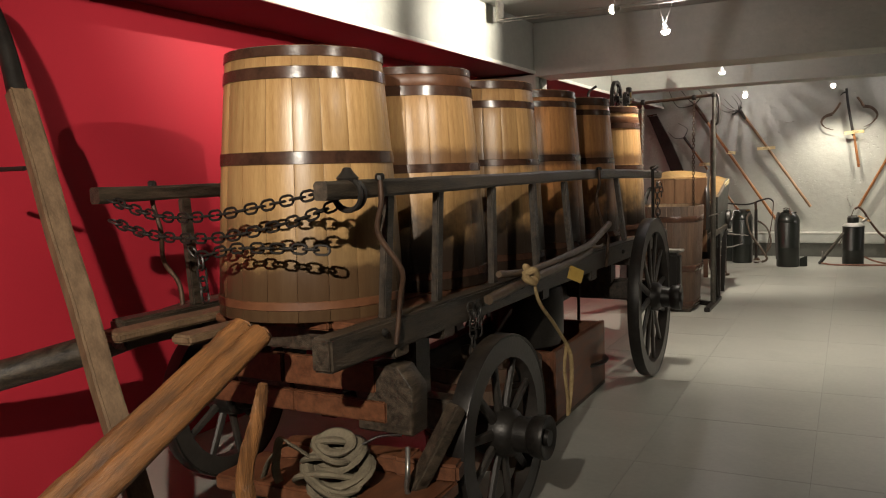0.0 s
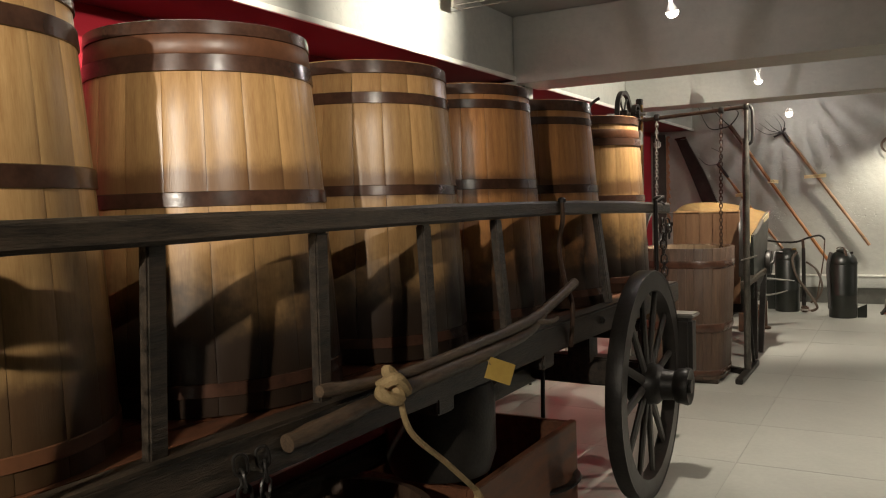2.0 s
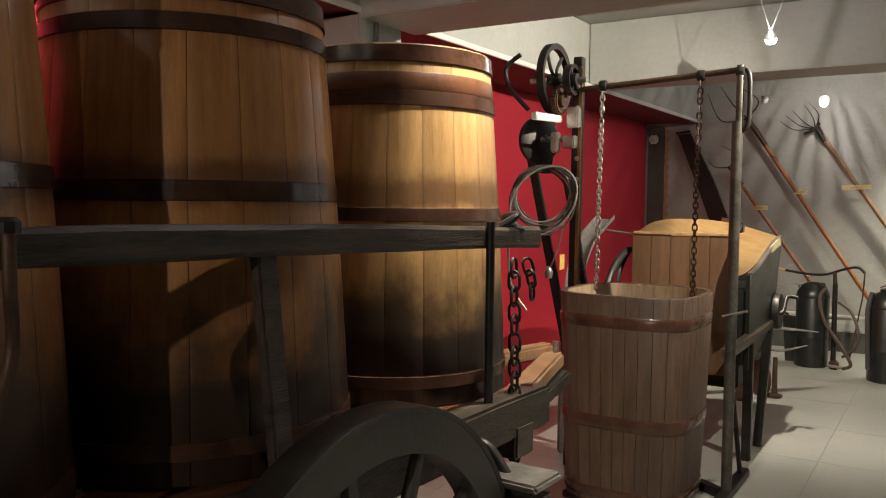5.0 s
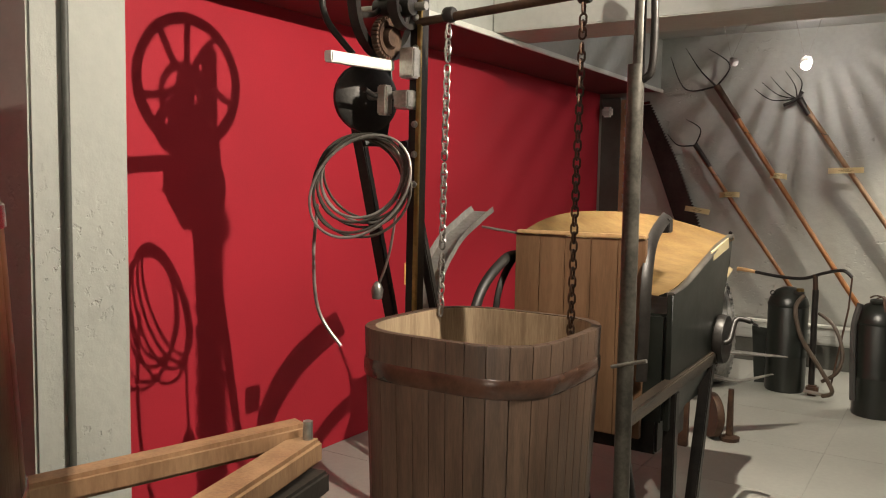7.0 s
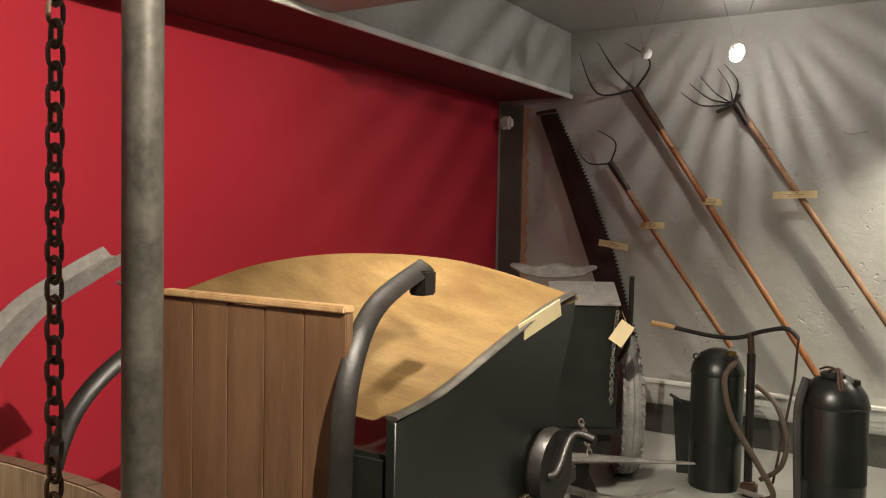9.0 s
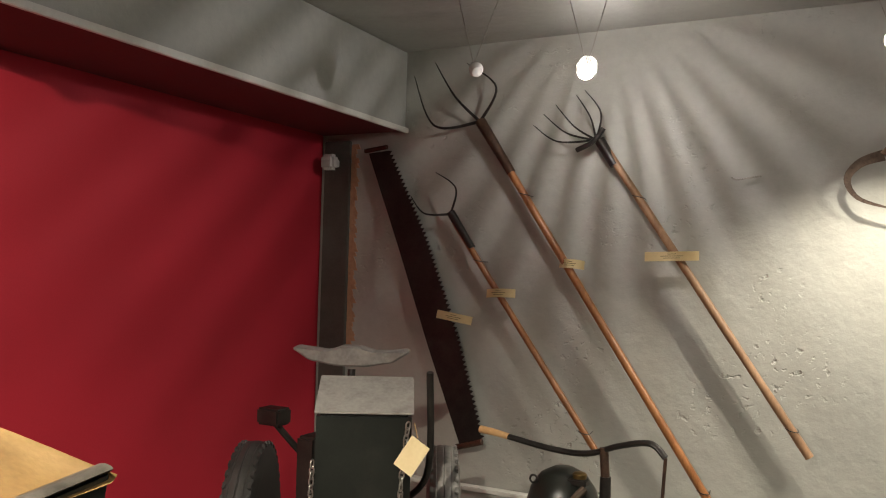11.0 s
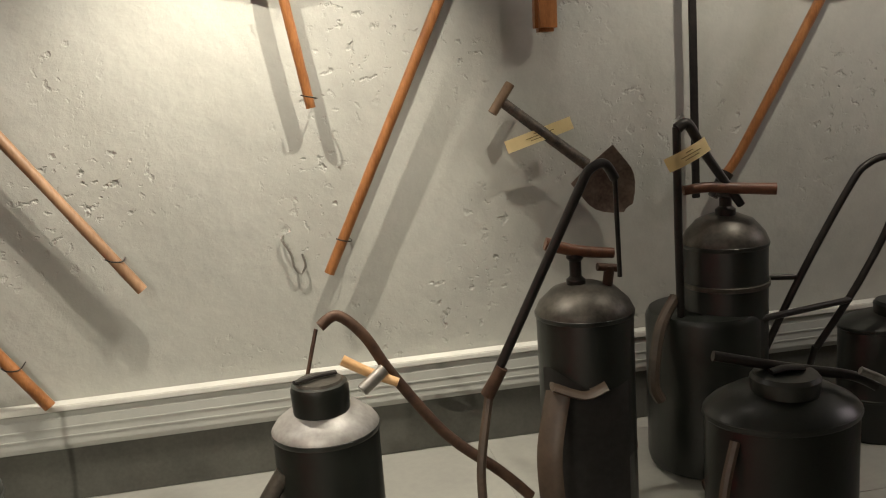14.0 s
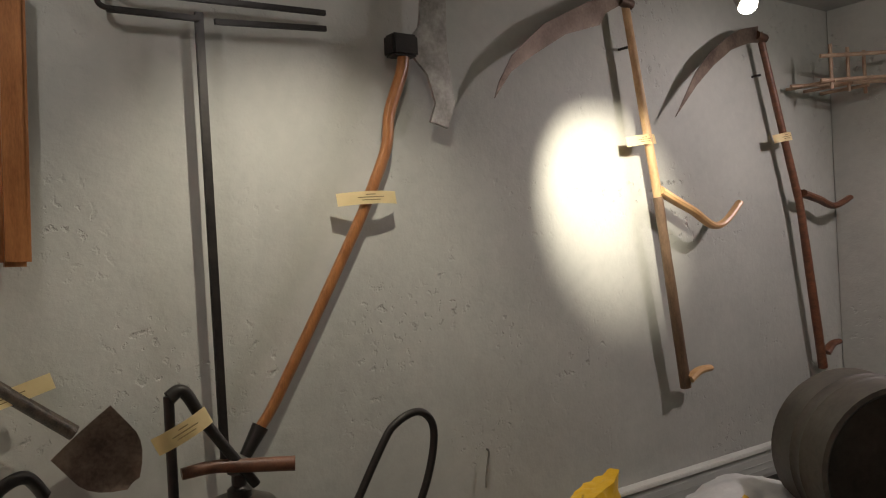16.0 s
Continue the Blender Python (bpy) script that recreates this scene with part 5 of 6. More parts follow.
def pole_tool(name, top, low, r, mat, label, category, group, r2=None, wob=0.03):
    t = thing(name, (low[0], WY, low[1]), label, category, group)
    part("handle", tube([(top[0], WY, top[1]), ((top[0] + low[0]) / 2, WY - 0.004, (top[1] + low[1]) / 2), (low[0], WY, low[1])], r, sides=12, end=r2, wob=wob), mat, t)
    tie(t, top[0] + (low[0] - top[0]) * 0.92, top[1] + (low[1] - top[1]) * 0.92)
    tie(t, top[0] + (low[0] - top[0]) * 0.18, top[1] + (low[1] - top[1]) * 0.18)
    return t


def tines(parent, neck, ends, r=0.007):
    for e, bulge in ends:
        n, e = Vector((neck[0], WY, neck[1])), Vector((e[0], WY - 0.03, e[1]))
        mid = n.lerp(e, 0.45) + Vector((bulge[0], -0.05, bulge[1]))
        part("tine", tube([n, mid, e], r, sides=8, end=0.002), M_IRON, parent)


G = "tools hung on the wall"
f2 = pole_tool("hay_fork", (-0.70, 1.65), (0.055, 0.595), 0.016, M_ORANGE, "small two-pronged hay fork with a red-brown handle", "fork", G)
part("socket", tube([(-0.725, WY, 1.70), (-0.60, WY, 1.52)], 0.022, end=0.019, smooth=False), M_IRON, f2)
tines(f2, (-0.725, 1.69), (((-0.94, 1.78), (-0.02, -0.04)), ((-0.80, 1.90), (0.09, 0.03))))
f2.location.x += 0.04
f3 = pole_tool("hay_fork", (-0.50, 2.10), (0.66, 0.345), 0.019, M_ORANGE, "long hay fork with varnished orange-brown handle", "fork", G)
part("socket", tube([(-0.535, WY, 2.155), (-0.36, WY, 1.89)], 0.028, end=0.022, smooth=False), M_RUST, f3)
tines(f3, (-0.535, 2.15), (((-0.90, 2.40), (-0.06, -0.13)), ((-0.60, 2.44), (0.14, 0.02)), ((-0.78, 2.46), (0.0, -0.02))), 0.009)
f4 = pole_tool("manure_fork", (0.10, 2.00), (0.985, 0.685), 0.018, M_HANDLE, "five-pronged manure fork with worn pale handle", "fork", G, wob=0.06)
part("socket", tube([(0.075, WY, 2.03), (0.15, WY, 1.91)], 0.026, end=0.022, smooth=False), M_IRON, f4)
part("shoulder", tube([(-0.03, WY - 0.01, 1.985), (0.05, WY - 0.02, 2.02), (0.10, WY - 0.02, 2.08)], 0.012), M_IRON, f4)
tines(f4, (0.06, 2.03), (((-0.24, 2.11), (-0.03, -0.045)), ((-0.19, 2.16), (-0.01, -0.03)), ((-0.13, 2.20), (0.0, -0.02)), ((-0.03, 2.24), (0.03, 0.0)), ((0.01, 2.26), (0.06, 0.01))), 0.006)
saw = thing("crosscut_saw", (-0.5, WY, 0.53), "long dark two-man crosscut saw blade", "saw", G)
blade = [(-1.15, 2.02), (-1.03, 2.03), (-0.80, 1.58), (-0.60, 1.08), (-0.445, 0.58), (-0.56, 0.53), (-0.76, 1.02), (-0.95, 1.52)]
part("blade", plate(blade, 0.003, Matrix.Translation((0, WY + 0.02, 0))), M_IRON, saw)
tooth = mesh_of(plate([(-0.011, 0.0), (0.011, 0.0), (0.0, 0.020)], 0.003, Matrix()), "tooth", M_IRON, False)
edge = [Vector((x, 0, z)) for x, z in blade[1:5]]
inv = saw.matrix_basis.inverted()
for a, b in zip(edge, edge[1:]):
    n = int((b - a).length / 0.024)
    ang = math.atan2((b - a).z, (b - a).x)
    for i in range(n):
        p = a.lerp(b, (i + 0.5) / n)
        piece("tooth", tooth, inv @ Matrix.Translation((p.x, WY + 0.02, p.z)) @ Matrix.Rotation(-ang, 4, "Y"), saw)
part("grip", tube([(-0.57, WY, 0.53), (-0.43, WY - 0.01, 0.575)], 0.016, smooth=False), M_HOOP, saw)
part("grip", tube([(-1.16, WY, 2.03), (-1.02, WY - 0.01, 2.045)], 0.012, smooth=False), M_HOOP, saw)
part("hook", tube([(-0.57, 10.848, 0.52), (-0.57, 10.74, 0.52)], 0.005, smooth=False), M_STEEL, saw)
saw.location.x -= 0.045


def sickle(pts, grip, label):
    t = thing("sickle", (pts[-1][0], WY, pts[-1][1]), label, "sickle", G)
    c = curve_points([(x, 0, z) for x, z in pts], 6)
    out = []
    for i, p in enumerate(c):
        d = (c[min(i + 1, len(c) - 1)] - c[max(i - 1, 0)]).normalized()
        n = Vector((-d.z, 0, d.x))
        out.append((p + n * 0.020 * (1 - i / len(c)) + n * 0.003, p - n * (0.020 * (1 - i / len(c)) + 0.003)))
    part("blade", plate([(a.x, a.z) for a, b in out] + [(b.x, b.z) for a, b in reversed(out)], 0.004, Matrix.Translation((0, WY, 0))), M_SCYTHE, t)
    part("grip", tube([(grip[0], WY, grip[1]), ((grip[0] + pts[0][0]) / 2 + 0.008, WY, (grip[1] + pts[0][1]) / 2), (pts[0][0], WY, pts[0][1])], 0.014, end=0.017), M_OLD, t)


sickle([(1.235, 1.915), (1.15, 1.885), (1.105, 1.82), (1.145, 1.745), (1.25, 1.705)], (1.33, 2.06), "curved rusty sickle with a wooden grip")
sickle([(1.60, 1.995), (1.70, 1.97), (1.765, 1.88), (1.715, 1.785), (1.61, 1.725)], (1.53, 2.12), "curved rusty sickle, mirrored, with a wooden grip")
pick = pole_tool("pruning_hook", (1.495, 1.64), (1.560, 1.205), 0.016, M_ORANGE, "billhook with dark iron head and orange handle", "billhook", G)
part("head", tube([(1.40, WY, 2.24), (1.42, WY, 2.05), (1.46, WY, 1.80), (1.49, WY, 1.62)], 0.020, end=0.024, flat=0.5), M_IRON, pick)
part("beak", tube([(1.41, WY, 2.20), (1.36, WY - 0.02, 2.18), (1.33, WY - 0.03, 2.15)], 0.012, end=0.005), M_IRON, pick)
hoe = pole_tool("long_handle_rake", (2.25, 2.02), (1.565, 0.675), 0.017, M_ORANGE, "long-handled tool with a slim red-brown pole", "pole tool", G, wob=0.02)
part("binding", tube([(2.29, WY, 2.09), (2.235, WY, 1.985)], 0.023, end=0.021, smooth=False), M_ROPE, hoe)
part("head", tube([(2.29, WY, 2.08), (2.33, WY - 0.02, 2.18), (2.33, WY - 0.06, 2.26)], 0.020, end=0.012, flat=0.5), M_IRON, hoe)
beater = thing("wooden_beater", (2.34, WY, 1.39), "heavy squared red-brown wooden beater", "beater", G)
part("club", bar((2.328, WY, 1.390), (2.345, WY, 2.12), 0.074, 0.05, 0.012, up=(0, 1, 0)), M_ORANGE, beater)
part("hook", tube([(2.345, 10.848, 2.0), (2.345, 10.82, 2.0)], 0.006, smooth=False), M_IRON, beater)
tb = thing("iron_tee_bar", (2.85, WY, 0.80), "tall black iron bar with a double cross head", "bar", G)
part("upright", bar((2.848, WY + 0.01, 0.80), (2.838, WY + 0.01, 2.10), 0.026, 0.012, 0.002, up=(0, 1, 0)), M_IRON, tb)
part("cross_bar", bar((2.58, WY, 2.075), (2.835, WY, 2.078), 0.012, 0.018, 0.002), M_IRON, tb)
part("cross_bar", bar((2.62, WY, 2.13), (3.245, WY, 2.145), 0.012, 0.018, 0.002), M_IRON, tb)
part("cross_bar", bar((2.88, WY, 2.075), (3.245, WY, 2.095), 0.012, 0.018, 0.002), M_IRON, tb)
part("end_loop", tube([(2.62, WY, 2.13), (2.56, WY, 2.16), (2.56, WY, 2.09), (2.60, WY, 2.075)], 0.008), M_IRON, tb)
axe = thing("felling_axe", (2.93, WY, 0.80), "old axe with a curved orange-brown helve", "axe", G)
hp = [(3.535, WY, 2.06), (3.522, WY, 1.98), (3.466, WY, 1.84), (3.447, WY, 1.725), (3.385, WY, 1.59), (3.325, WY, 1.475), (3.177, WY, 1.223), (3.01, WY, 0.948), (2.95, WY, 0.87)]
part("helve", tube(hp, 0.030, end=0.022, sides=12, flat=0.7), M_ORANGE, axe)
part("ferrule", tube([(2.958, WY, 0.88), (2.905, WY, 0.80)], 0.026, end=0.018, smooth=False), M_IRON, axe)
part("eye", box((3.475, WY - 0.035, 2.03), (3.575, WY + 0.035, 2.105), 0.008), M_IRON, axe)
bl = [(3.60, 2.12), (3.64, 2.16), (3.655, 2.28), (3.63, 2.42), (3.74, 2.42), (3.755, 2.26), (3.75, 2.10), (3.775, 1.90), (3.74, 1.815), (3.665, 1.835), (3.695, 1.90), (3.665, 2.0), (3.60, 2.06)]
part("blade", plate(bl, 0.012, Matrix.Translation((-0.045, WY - 0.01, -0.02)), 0.002), M_STEEL, axe)
part("hook", tube([(3.56, 10.848, 2.04), (3.56, 10.80, 2.04)], 0.006, smooth=False), M_IRON, axe)


def scythe(top, low, blade, grips, mat, label, bow):
    t = thing("scythe", (low[0], WY, low[1]), label, "scythe", G)
    mid = ((top[0] + low[0]) / 2 + bow, WY - 0.012, (top[1] + low[1]) / 2)
    part("snath", tube([(top[0], WY, top[1]), mid], 0.017, sides=12, end=0.020, wob=0.03), mat, t)
    # a pale snath changes to darker timber below its middle
    part("lower_snath", tube([mid, (low[0], WY, low[1])], 0.0205, sides=12, end=0.024, wob=0.03), M_OLD if mat is M_PALE else mat, t, "dark lower shaft")
    part("blade", plate(blade, 0.004, Matrix.Translation((0, WY - 0.01, 0))), M_SCYTHE, t, "curved browned steel blade")
    part("blade_ring", tube([(top[0] - 0.04, WY - 0.01, top[1] - 0.02), (top[0] + 0.03, WY - 0.01, top[1] - 0.03)], 0.022, smooth=False), M_RUST, t)
    for pts in grips:
        part("grip", tube([(x, WY - 0.02 - 0.012 * k, z) for k, (x, z) in enumerate(pts)], 0.030, end=0.020, flat=0.7), M_BONE if mat is M_PALE else M_REDWOOD, t)
    part("hook", tube([(top[0] + 0.03, 10.848, top[1] - 0.2), (top[0] + 0.03, 10.80, top[1] - 0.2)], 0.006, smooth=False), M_IRON, t)


scythe((4.648, 2.385), (4.925, 0.715), [(4.62, 2.40), (4.423, 2.335), (4.171, 2.215), (4.006, 2.08), (3.94, 1.98), (3.913, 1.915), (4.00, 2.02), (4.105, 2.087), (4.289, 2.19), (4.482, 2.248), (4.52, 2.30), (4.60, 2.34)],
       [((4.79, 1.575), (4.88, 1.53), (4.977, 1.484), (5.09, 1.42), (5.17, 1.435), (5.265, 1.518)), ((4.925, 0.755), (4.98, 0.785), (5.045, 0.79))], M_PALE, "scythe with long curved blade and pale grips", 0.0)
scythe((5.605, 2.345), (6.03, 0.66), [(5.58, 2.37), (5.44, 2.34), (5.349, 2.30), (5.20, 2.21), (5.084, 2.105), (4.932, 1.90), (5.09, 2.05), (5.22, 2.15), (5.36, 2.235), (5.50, 2.28), (5.58, 2.29)],
       [((5.88, 1.56), (6.00, 1.53), (6.13, 1.493), (6.27, 1.535)), ((6.03, 0.74), (6.07, 0.78), (6.12, 0.79))], M_REDWOOD, "scythe with dark red-brown snath in the corner", 0.05)
shov = thing("digging_shovel", (2.5, WY, 0.76), "short-handled dark shovel with a rounded blade", "shovel", G)
part("handle", tube([(2.165, WY, 1.185), (2.30, WY - 0.02, 1.07), (2.44, WY - 0.03, 0.955)], 0.017, end=0.021), M_WAGON, shov)
part("tee", tube([(2.135, WY - 0.01, 1.145), (2.20, WY - 0.01, 1.235)], 0.016, smooth=False), M_OLD, shov)
bm = bmesh.new()
rows = []
for i in range(9):
    s = i / 8
    half = 0.095 * (1 - max(0, s - 0.45) ** 2 * 2.6)
    rows.append([bm.verts.new((u * half, -0.010 * (u * u) - 0.02, -0.20 * s)) for u in (-1, -0.6, -0.2, 0.2, 0.6, 1)])
for a, b in zip(rows, rows[1:]):
    for k in range(5):
        bm.faces.new((a[k], a[k + 1], b[k + 1], b[k]))
sheet = bmesh.ops.extrude_face_region(bm, geom=bm.faces[:])
bmesh.ops.translate(bm, vec=(0, 0.005, 0), verts=[v for v in sheet["geom"] if isinstance(v, bmesh.types.BMVert)])
bmesh.ops.recalc_face_normals(bm, faces=bm.faces[:])
bm.transform(pose(2.455, WY - 0.01, 0.955, 0, -38, 0))
part("blade", bm, M_SCYTHE, shov)
part("nail", tube([(2.24, 10.848, 1.12), (2.24, 10.78, 1.12)], 0.004, smooth=False), M_IRON, shov)
for pts, lab in (([(1.43, 10.848, 0.80), (1.425, 10.83, 0.79), (1.45, 10.825, 0.74), (1.455, 10.825, 0.70), (1.475, 10.825, 0.675), (1.492, 10.825, 0.70), (1.485, 10.825, 0.74)], "bent wire hook on the wall"),
                 ([(0.77, 10.848, 1.85), (0.75, 10.82, 1.845), (0.68, 10.815, 1.835), (0.655, 10.815, 1.845)], "bent iron nail in the wall"),
                 ([(3.86, 10.848, 0.63), (3.85, 10.825, 0.62), (3.835, 10.825, 0.55), (3.83, 10.825, 0.50)], "bent wire nail in the wall"),
                 ([(3.82, 10.848, 2.29), (3.84, 10.82, 2.285), (3.90, 10.815, 2.29)], "bent iron nail in the wall")):
    solo("wall_nail", tube(pts, 0.004, sides=6), M_STEEL, lab, "nail", "nails in the wall")
rack = thing("wooden_rack", (6.2, 10.7, 2.05), "small pale wooden slatted rack in the corner", "rack")
for z, y in ((2.10, 10.62), (2.22, 10.62), (2.10, 10.78)):
    part("rail", tube([(5.86, y, z), (6.34, y - 0.25, z + 0.02)], 0.010, smooth=False), M_PURPLE, rack)
for x in (5.92, 6.08, 6.24):
    part("rung", tube([(x, 10.60, 2.06), (x, 10.60, 2.28)], 0.009, smooth=False), M_PURPLE, rack)
    part("rung", tube([(x, 10.58, 2.10), (x, 10.84, 2.10)], 0.009, smooth=False), M_PURPLE, rack)


def paper_label(x, z, width, bend, roll=0.0, y=None, h=0.042, yaw=0.0):
    """A strip of card bent round a handle, with lines of small print."""
    y = WY - 0.03 if y is None else y
    t = thing("paper_label", (x, y, z), "cream card label bent round a handle", "label", "exhibit labels")
    n = 14
    bm = bmesh.new()
    rows = []
    for i in range(n + 1):
        u = (i / n - 0.5)
        px, py = (u * width, 0.0) if not bend else (math.sin(u * bend) * width / bend, (1 - math.cos(u * bend)) * width / bend)
        rows.append([bm.verts.new((px, py, s * h / 2)) for s in (-1, 1)])
    for a, b in zip(rows, rows[1:]):
        bm.faces.new((a[0], b[0], b[1], a[1]))
    bmesh.ops.solidify(bm, geom=bm.faces[:], thickness=0.0008)
    m = pose(x, y, z, -8, roll, yaw)
    bm.transform(m)
    part("card", bm, M_PAPER, t)
    for k, (wd, dz) in enumerate(((0.16, 0.010), (0.42, 0.001), (0.30, -0.008))):
        part("text_line", box((-width * wd * 0.5, -0.0016, dz - 0.0012), (width * wd * 0.5, -0.0010, dz + 0.0012), 0, m), M_INK, t)
    part("pin", tube([(x, y + 0.002, z), (x, y + 0.05, z)], 0.0015, sides=6, smooth=False), M_STEEL, t)


for args in ((-0.64, 1.175, 0.20, 0.5, 8), (-0.40, 1.305, 0.17, 1.6, -2), (-0.045, 1.455, 0.15, 2.2, 3), (0.42, 1.497, 0.235, 0.0, -2), (1.50, 1.665, 0.24, 0.9, -4), (2.11, 1.68, 0.20, 2.6, 6),
             (2.285, 1.065, 0.235, 0.3, -16), (3.36, 1.557, 0.23, 0.9, -2), (4.70, 1.79, 0.19, 0.9, -6), (5.75, 1.84, 0.17, 1.1, -8)):
    paper_label(*args)

# ---- sprayers along the wall ----
def hose(name, pts, r, mat, parent):
    return part(name, tube(pts, r, sides=8), mat, parent)


def can(at, r, h, label, dome=0.08, top=None, oval=1.0, turn=0.0):
    t = thing("knapsack_sprayer", at, label, "sprayer", "sprayers by the wall")
    m = Matrix.Translation(at) @ Matrix.Rotation(radians(turn), 4, "Z")
    prof = [(r * 0.96, 0.0), (r, 0.012), (r, h * 0.33), (r * 1.012, h * 0.335), (r * 1.012, h * 0.35), (r, h * 0.355), (r, h - dome)]
    part("tank", lathe(prof + [(r * 0.985, h - dome + 0.004)], sides=36, m=m, oval=oval), M_CAN, t)
    part("dome", lathe([(r * 1.02, h - dome), (r * 1.02, h - dome + 0.006), (r * 0.93, h - dome * 0.62), (r * 0.66, h - dome * 0.20), (r * 0.3, h), (0.0, h)], sides=36, m=m, oval=oval), top or M_CANTOP, t)
    part("seam", lathe([(r + 0.001, h - dome - 0.008), (r * 1.03, h - dome - 0.004), (r * 1.03, h - dome + 0.004), (r + 0.001, h - dome + 0.006), (r + 0.001, h - dome - 0.008)], sides=36, m=m, oval=oval), M_CAN, t)
    return t


c1 = can((0.20, 10.00, 0), 0.128, 0.70, "dark domed knapsack sprayer with a hand pump", 0.12, M_CAN)
part("cap", lathe([(0.024, 0), (0.026, 0.02), (0.018, 0.026), (0.0, 0.026)], (0.275, 9.955, 0.675), 16), M_BRASS, c1)
part("cap_bracket", box((0.235, 9.925, 0.655), (0.305, 9.975, 0.680), 0.004), M_IRON, c1)
part("back_tray", plate([(-0.15, 0.0), (0.15, 0.0), (0.16, 0.36), (-0.18, 0.40)], 0.010, pose(0.13, 10.13, 0.0, 0, 0, 12), 0.002), M_CAN, c1)
part("lug", tube([(0.02, 9.98, 0.42), (-0.03, 9.98, 0.44), (0.03, 9.98, 0.40)], 0.006), M_IRON, c1)
part("strap_ring", tube(ring_points((0.11, 9.93, 0.66), 0.014, 16, (1, 0, 0), (0, 0, 1)), 0.004, sides=6, smooth=False, closed=True), M_IRON, c1)
pump = thing("hand_pump", (0.375, 9.93, 0), "black lever hand pump with a pale wooden grip", "pump")
part("barrel_tube", tube([(0.375, 9.945, 0.02), (0.37, 9.95, 0.70)], 0.020, smooth=False), M_IRON, pump)
part("neck", tube([(0.37, 9.95, 0.69), (0.362, 9.95, 0.80)], 0.016, smooth=False), M_RUST, pump)
part("lever", tube([(-0.02, 10.0, 0.785), (0.16, 9.98, 0.765), (0.30, 9.96, 0.77), (0.42, 9.94, 0.815), (0.53, 9.92, 0.84), (0.585, 9.91, 0.80)], 0.014, sides=10, flat=0.8), M_IRON, pump)
part("grip", tube([(-0.145, 10.015, 0.797), (-0.08, 10.005, 0.793), (-0.02, 10.0, 0.785)], 0.015, end=0.012), M_BONE, pump, "pale turned wooden grip")
part("rod", tube([(0.585, 9.91, 0.80), (0.575, 9.90, 0.60), (0.50, 9.88, 0.10)], 0.006, smooth=False), M_RUST, pump)
part("valve", box((0.345, 9.90, 0.0), (0.42, 9.97, 0.07), 0.012), M_RUST, pump)
part("foot_bolt", tube([(0.34, 9.90, 0.03), (0.46, 9.86, 0.03)], 0.012, smooth=False), M_STEEL, pump)
hose("hose", [(0.31, 9.90, 0.66), (0.27, 9.84, 0.58), (0.32, 9.80, 0.40), (0.44, 9.78, 0.22), (0.52, 9.78, 0.08), (0.46, 9.82, 0.03)], 0.014, M_HOSE, pump)
hose("hose", [(0.40, 9.93, 0.55), (0.50, 9.88, 0.48), (0.56, 9.84, 0.33), (0.54, 9.82, 0.20), (0.45, 9.84, 0.12)], 0.012, M_HOSE, pump)

c2 = can((0.775, 9.66, 0), 0.135, 0.695, "dark green knapsack sprayer with carrying strap loops", 0.13, M_CAN)
part("lid", lathe([(0.05, 0), (0.052, 0.015), (0.04, 0.024), (0.0, 0.026)], (0.765, 9.63, 0.685), 20), M_CAN, c2)
part("lid_clip", tube([(0.72, 9.60, 0.72), (0.75, 9.58, 0.735), (0.79, 9.56, 0.725), (0.80, 9.53, 0.68), (0.81, 9.52, 0.65)], 0.009, flat=0.5), M_RUST, c2)
part("lid_clip", tube([(0.75, 9.60, 0.715), (0.79, 9.60, 0.728), (0.805, 9.55, 0.70), (0.82, 9.53, 0.645)], 0.008, flat=0.5), M_RUST, c2)
part("inlet", lathe([(0.014, 0), (0.014, 0.02), (0.009, 0.022)], (0.86, 9.62, 0.665), 12), M_IRON, c2)
hose("strap", [(0.67, 9.57, 0.68), (0.645, 9.54, 0.55), (0.65, 9.53, 0.35), (0.66, 9.54, 0.10)], 0.018, M_RUBBER, c2)
part("base_plate", plate([(-0.03, 0.0), (0.06, 0.0), (0.06, 0.14), (-0.03, 0.10)], 0.006, pose(0.94, 9.66, 0.0, 0, 0, 20)), M_CAN, c2)

c3 = can((1.505, 10.00, 0), 0.124, 0.535, "black round sprayer with a tin shoulder and wide cap", 0.06, M_PLATE)
part("cap", lathe([(0.066, 0), (0.068, 0.055), (0.064, 0.066), (0.05, 0.070), (0.0, 0.066)], (1.50, 9.985, 0.525), 28), M_CAN, c3)
part("cap_plate", lathe([(0.0, 0), (0.056, 0.0), (0.052, 0.006), (0.0, 0.008)], (1.50, 9.985, 0.593), 24), M_CANTOP, c3)
part("cap_bar", tube([(1.445, 9.955, 0.607), (1.50, 9.985, 0.608), (1.54, 10.0, 0.606)], 0.009, flat=0.6), M_IRON, c3)
part("lever", tube([(1.515, 10.12, 0.685), (1.56, 10.13, 0.705), (1.62, 10.12, 0.65), (1.68, 10.11, 0.545), (1.80, 10.08, 0.38), (1.93, 10.05, 0.27), (2.00, 10.03, 0.20)], 0.014), M_RUST, c3)
part("link_rod", tube([(1.505, 10.12, 0.68), (1.45, 10.06, 0.50), (1.34, 9.95, 0.22)], 0.005, smooth=False), M_RUST, c3)
part("grip", tube([(1.56, 10.10, 0.60), (1.62, 10.09, 0.565), (1.69, 10.07, 0.535)], 0.014, end=0.011), M_BONE, c3, "short wooden grip")
part("pump_tube", tube([(1.60, 10.06, 0.53), (1.66, 10.08, 0.57)], 0.016, smooth=False), M_STEEL, c3)
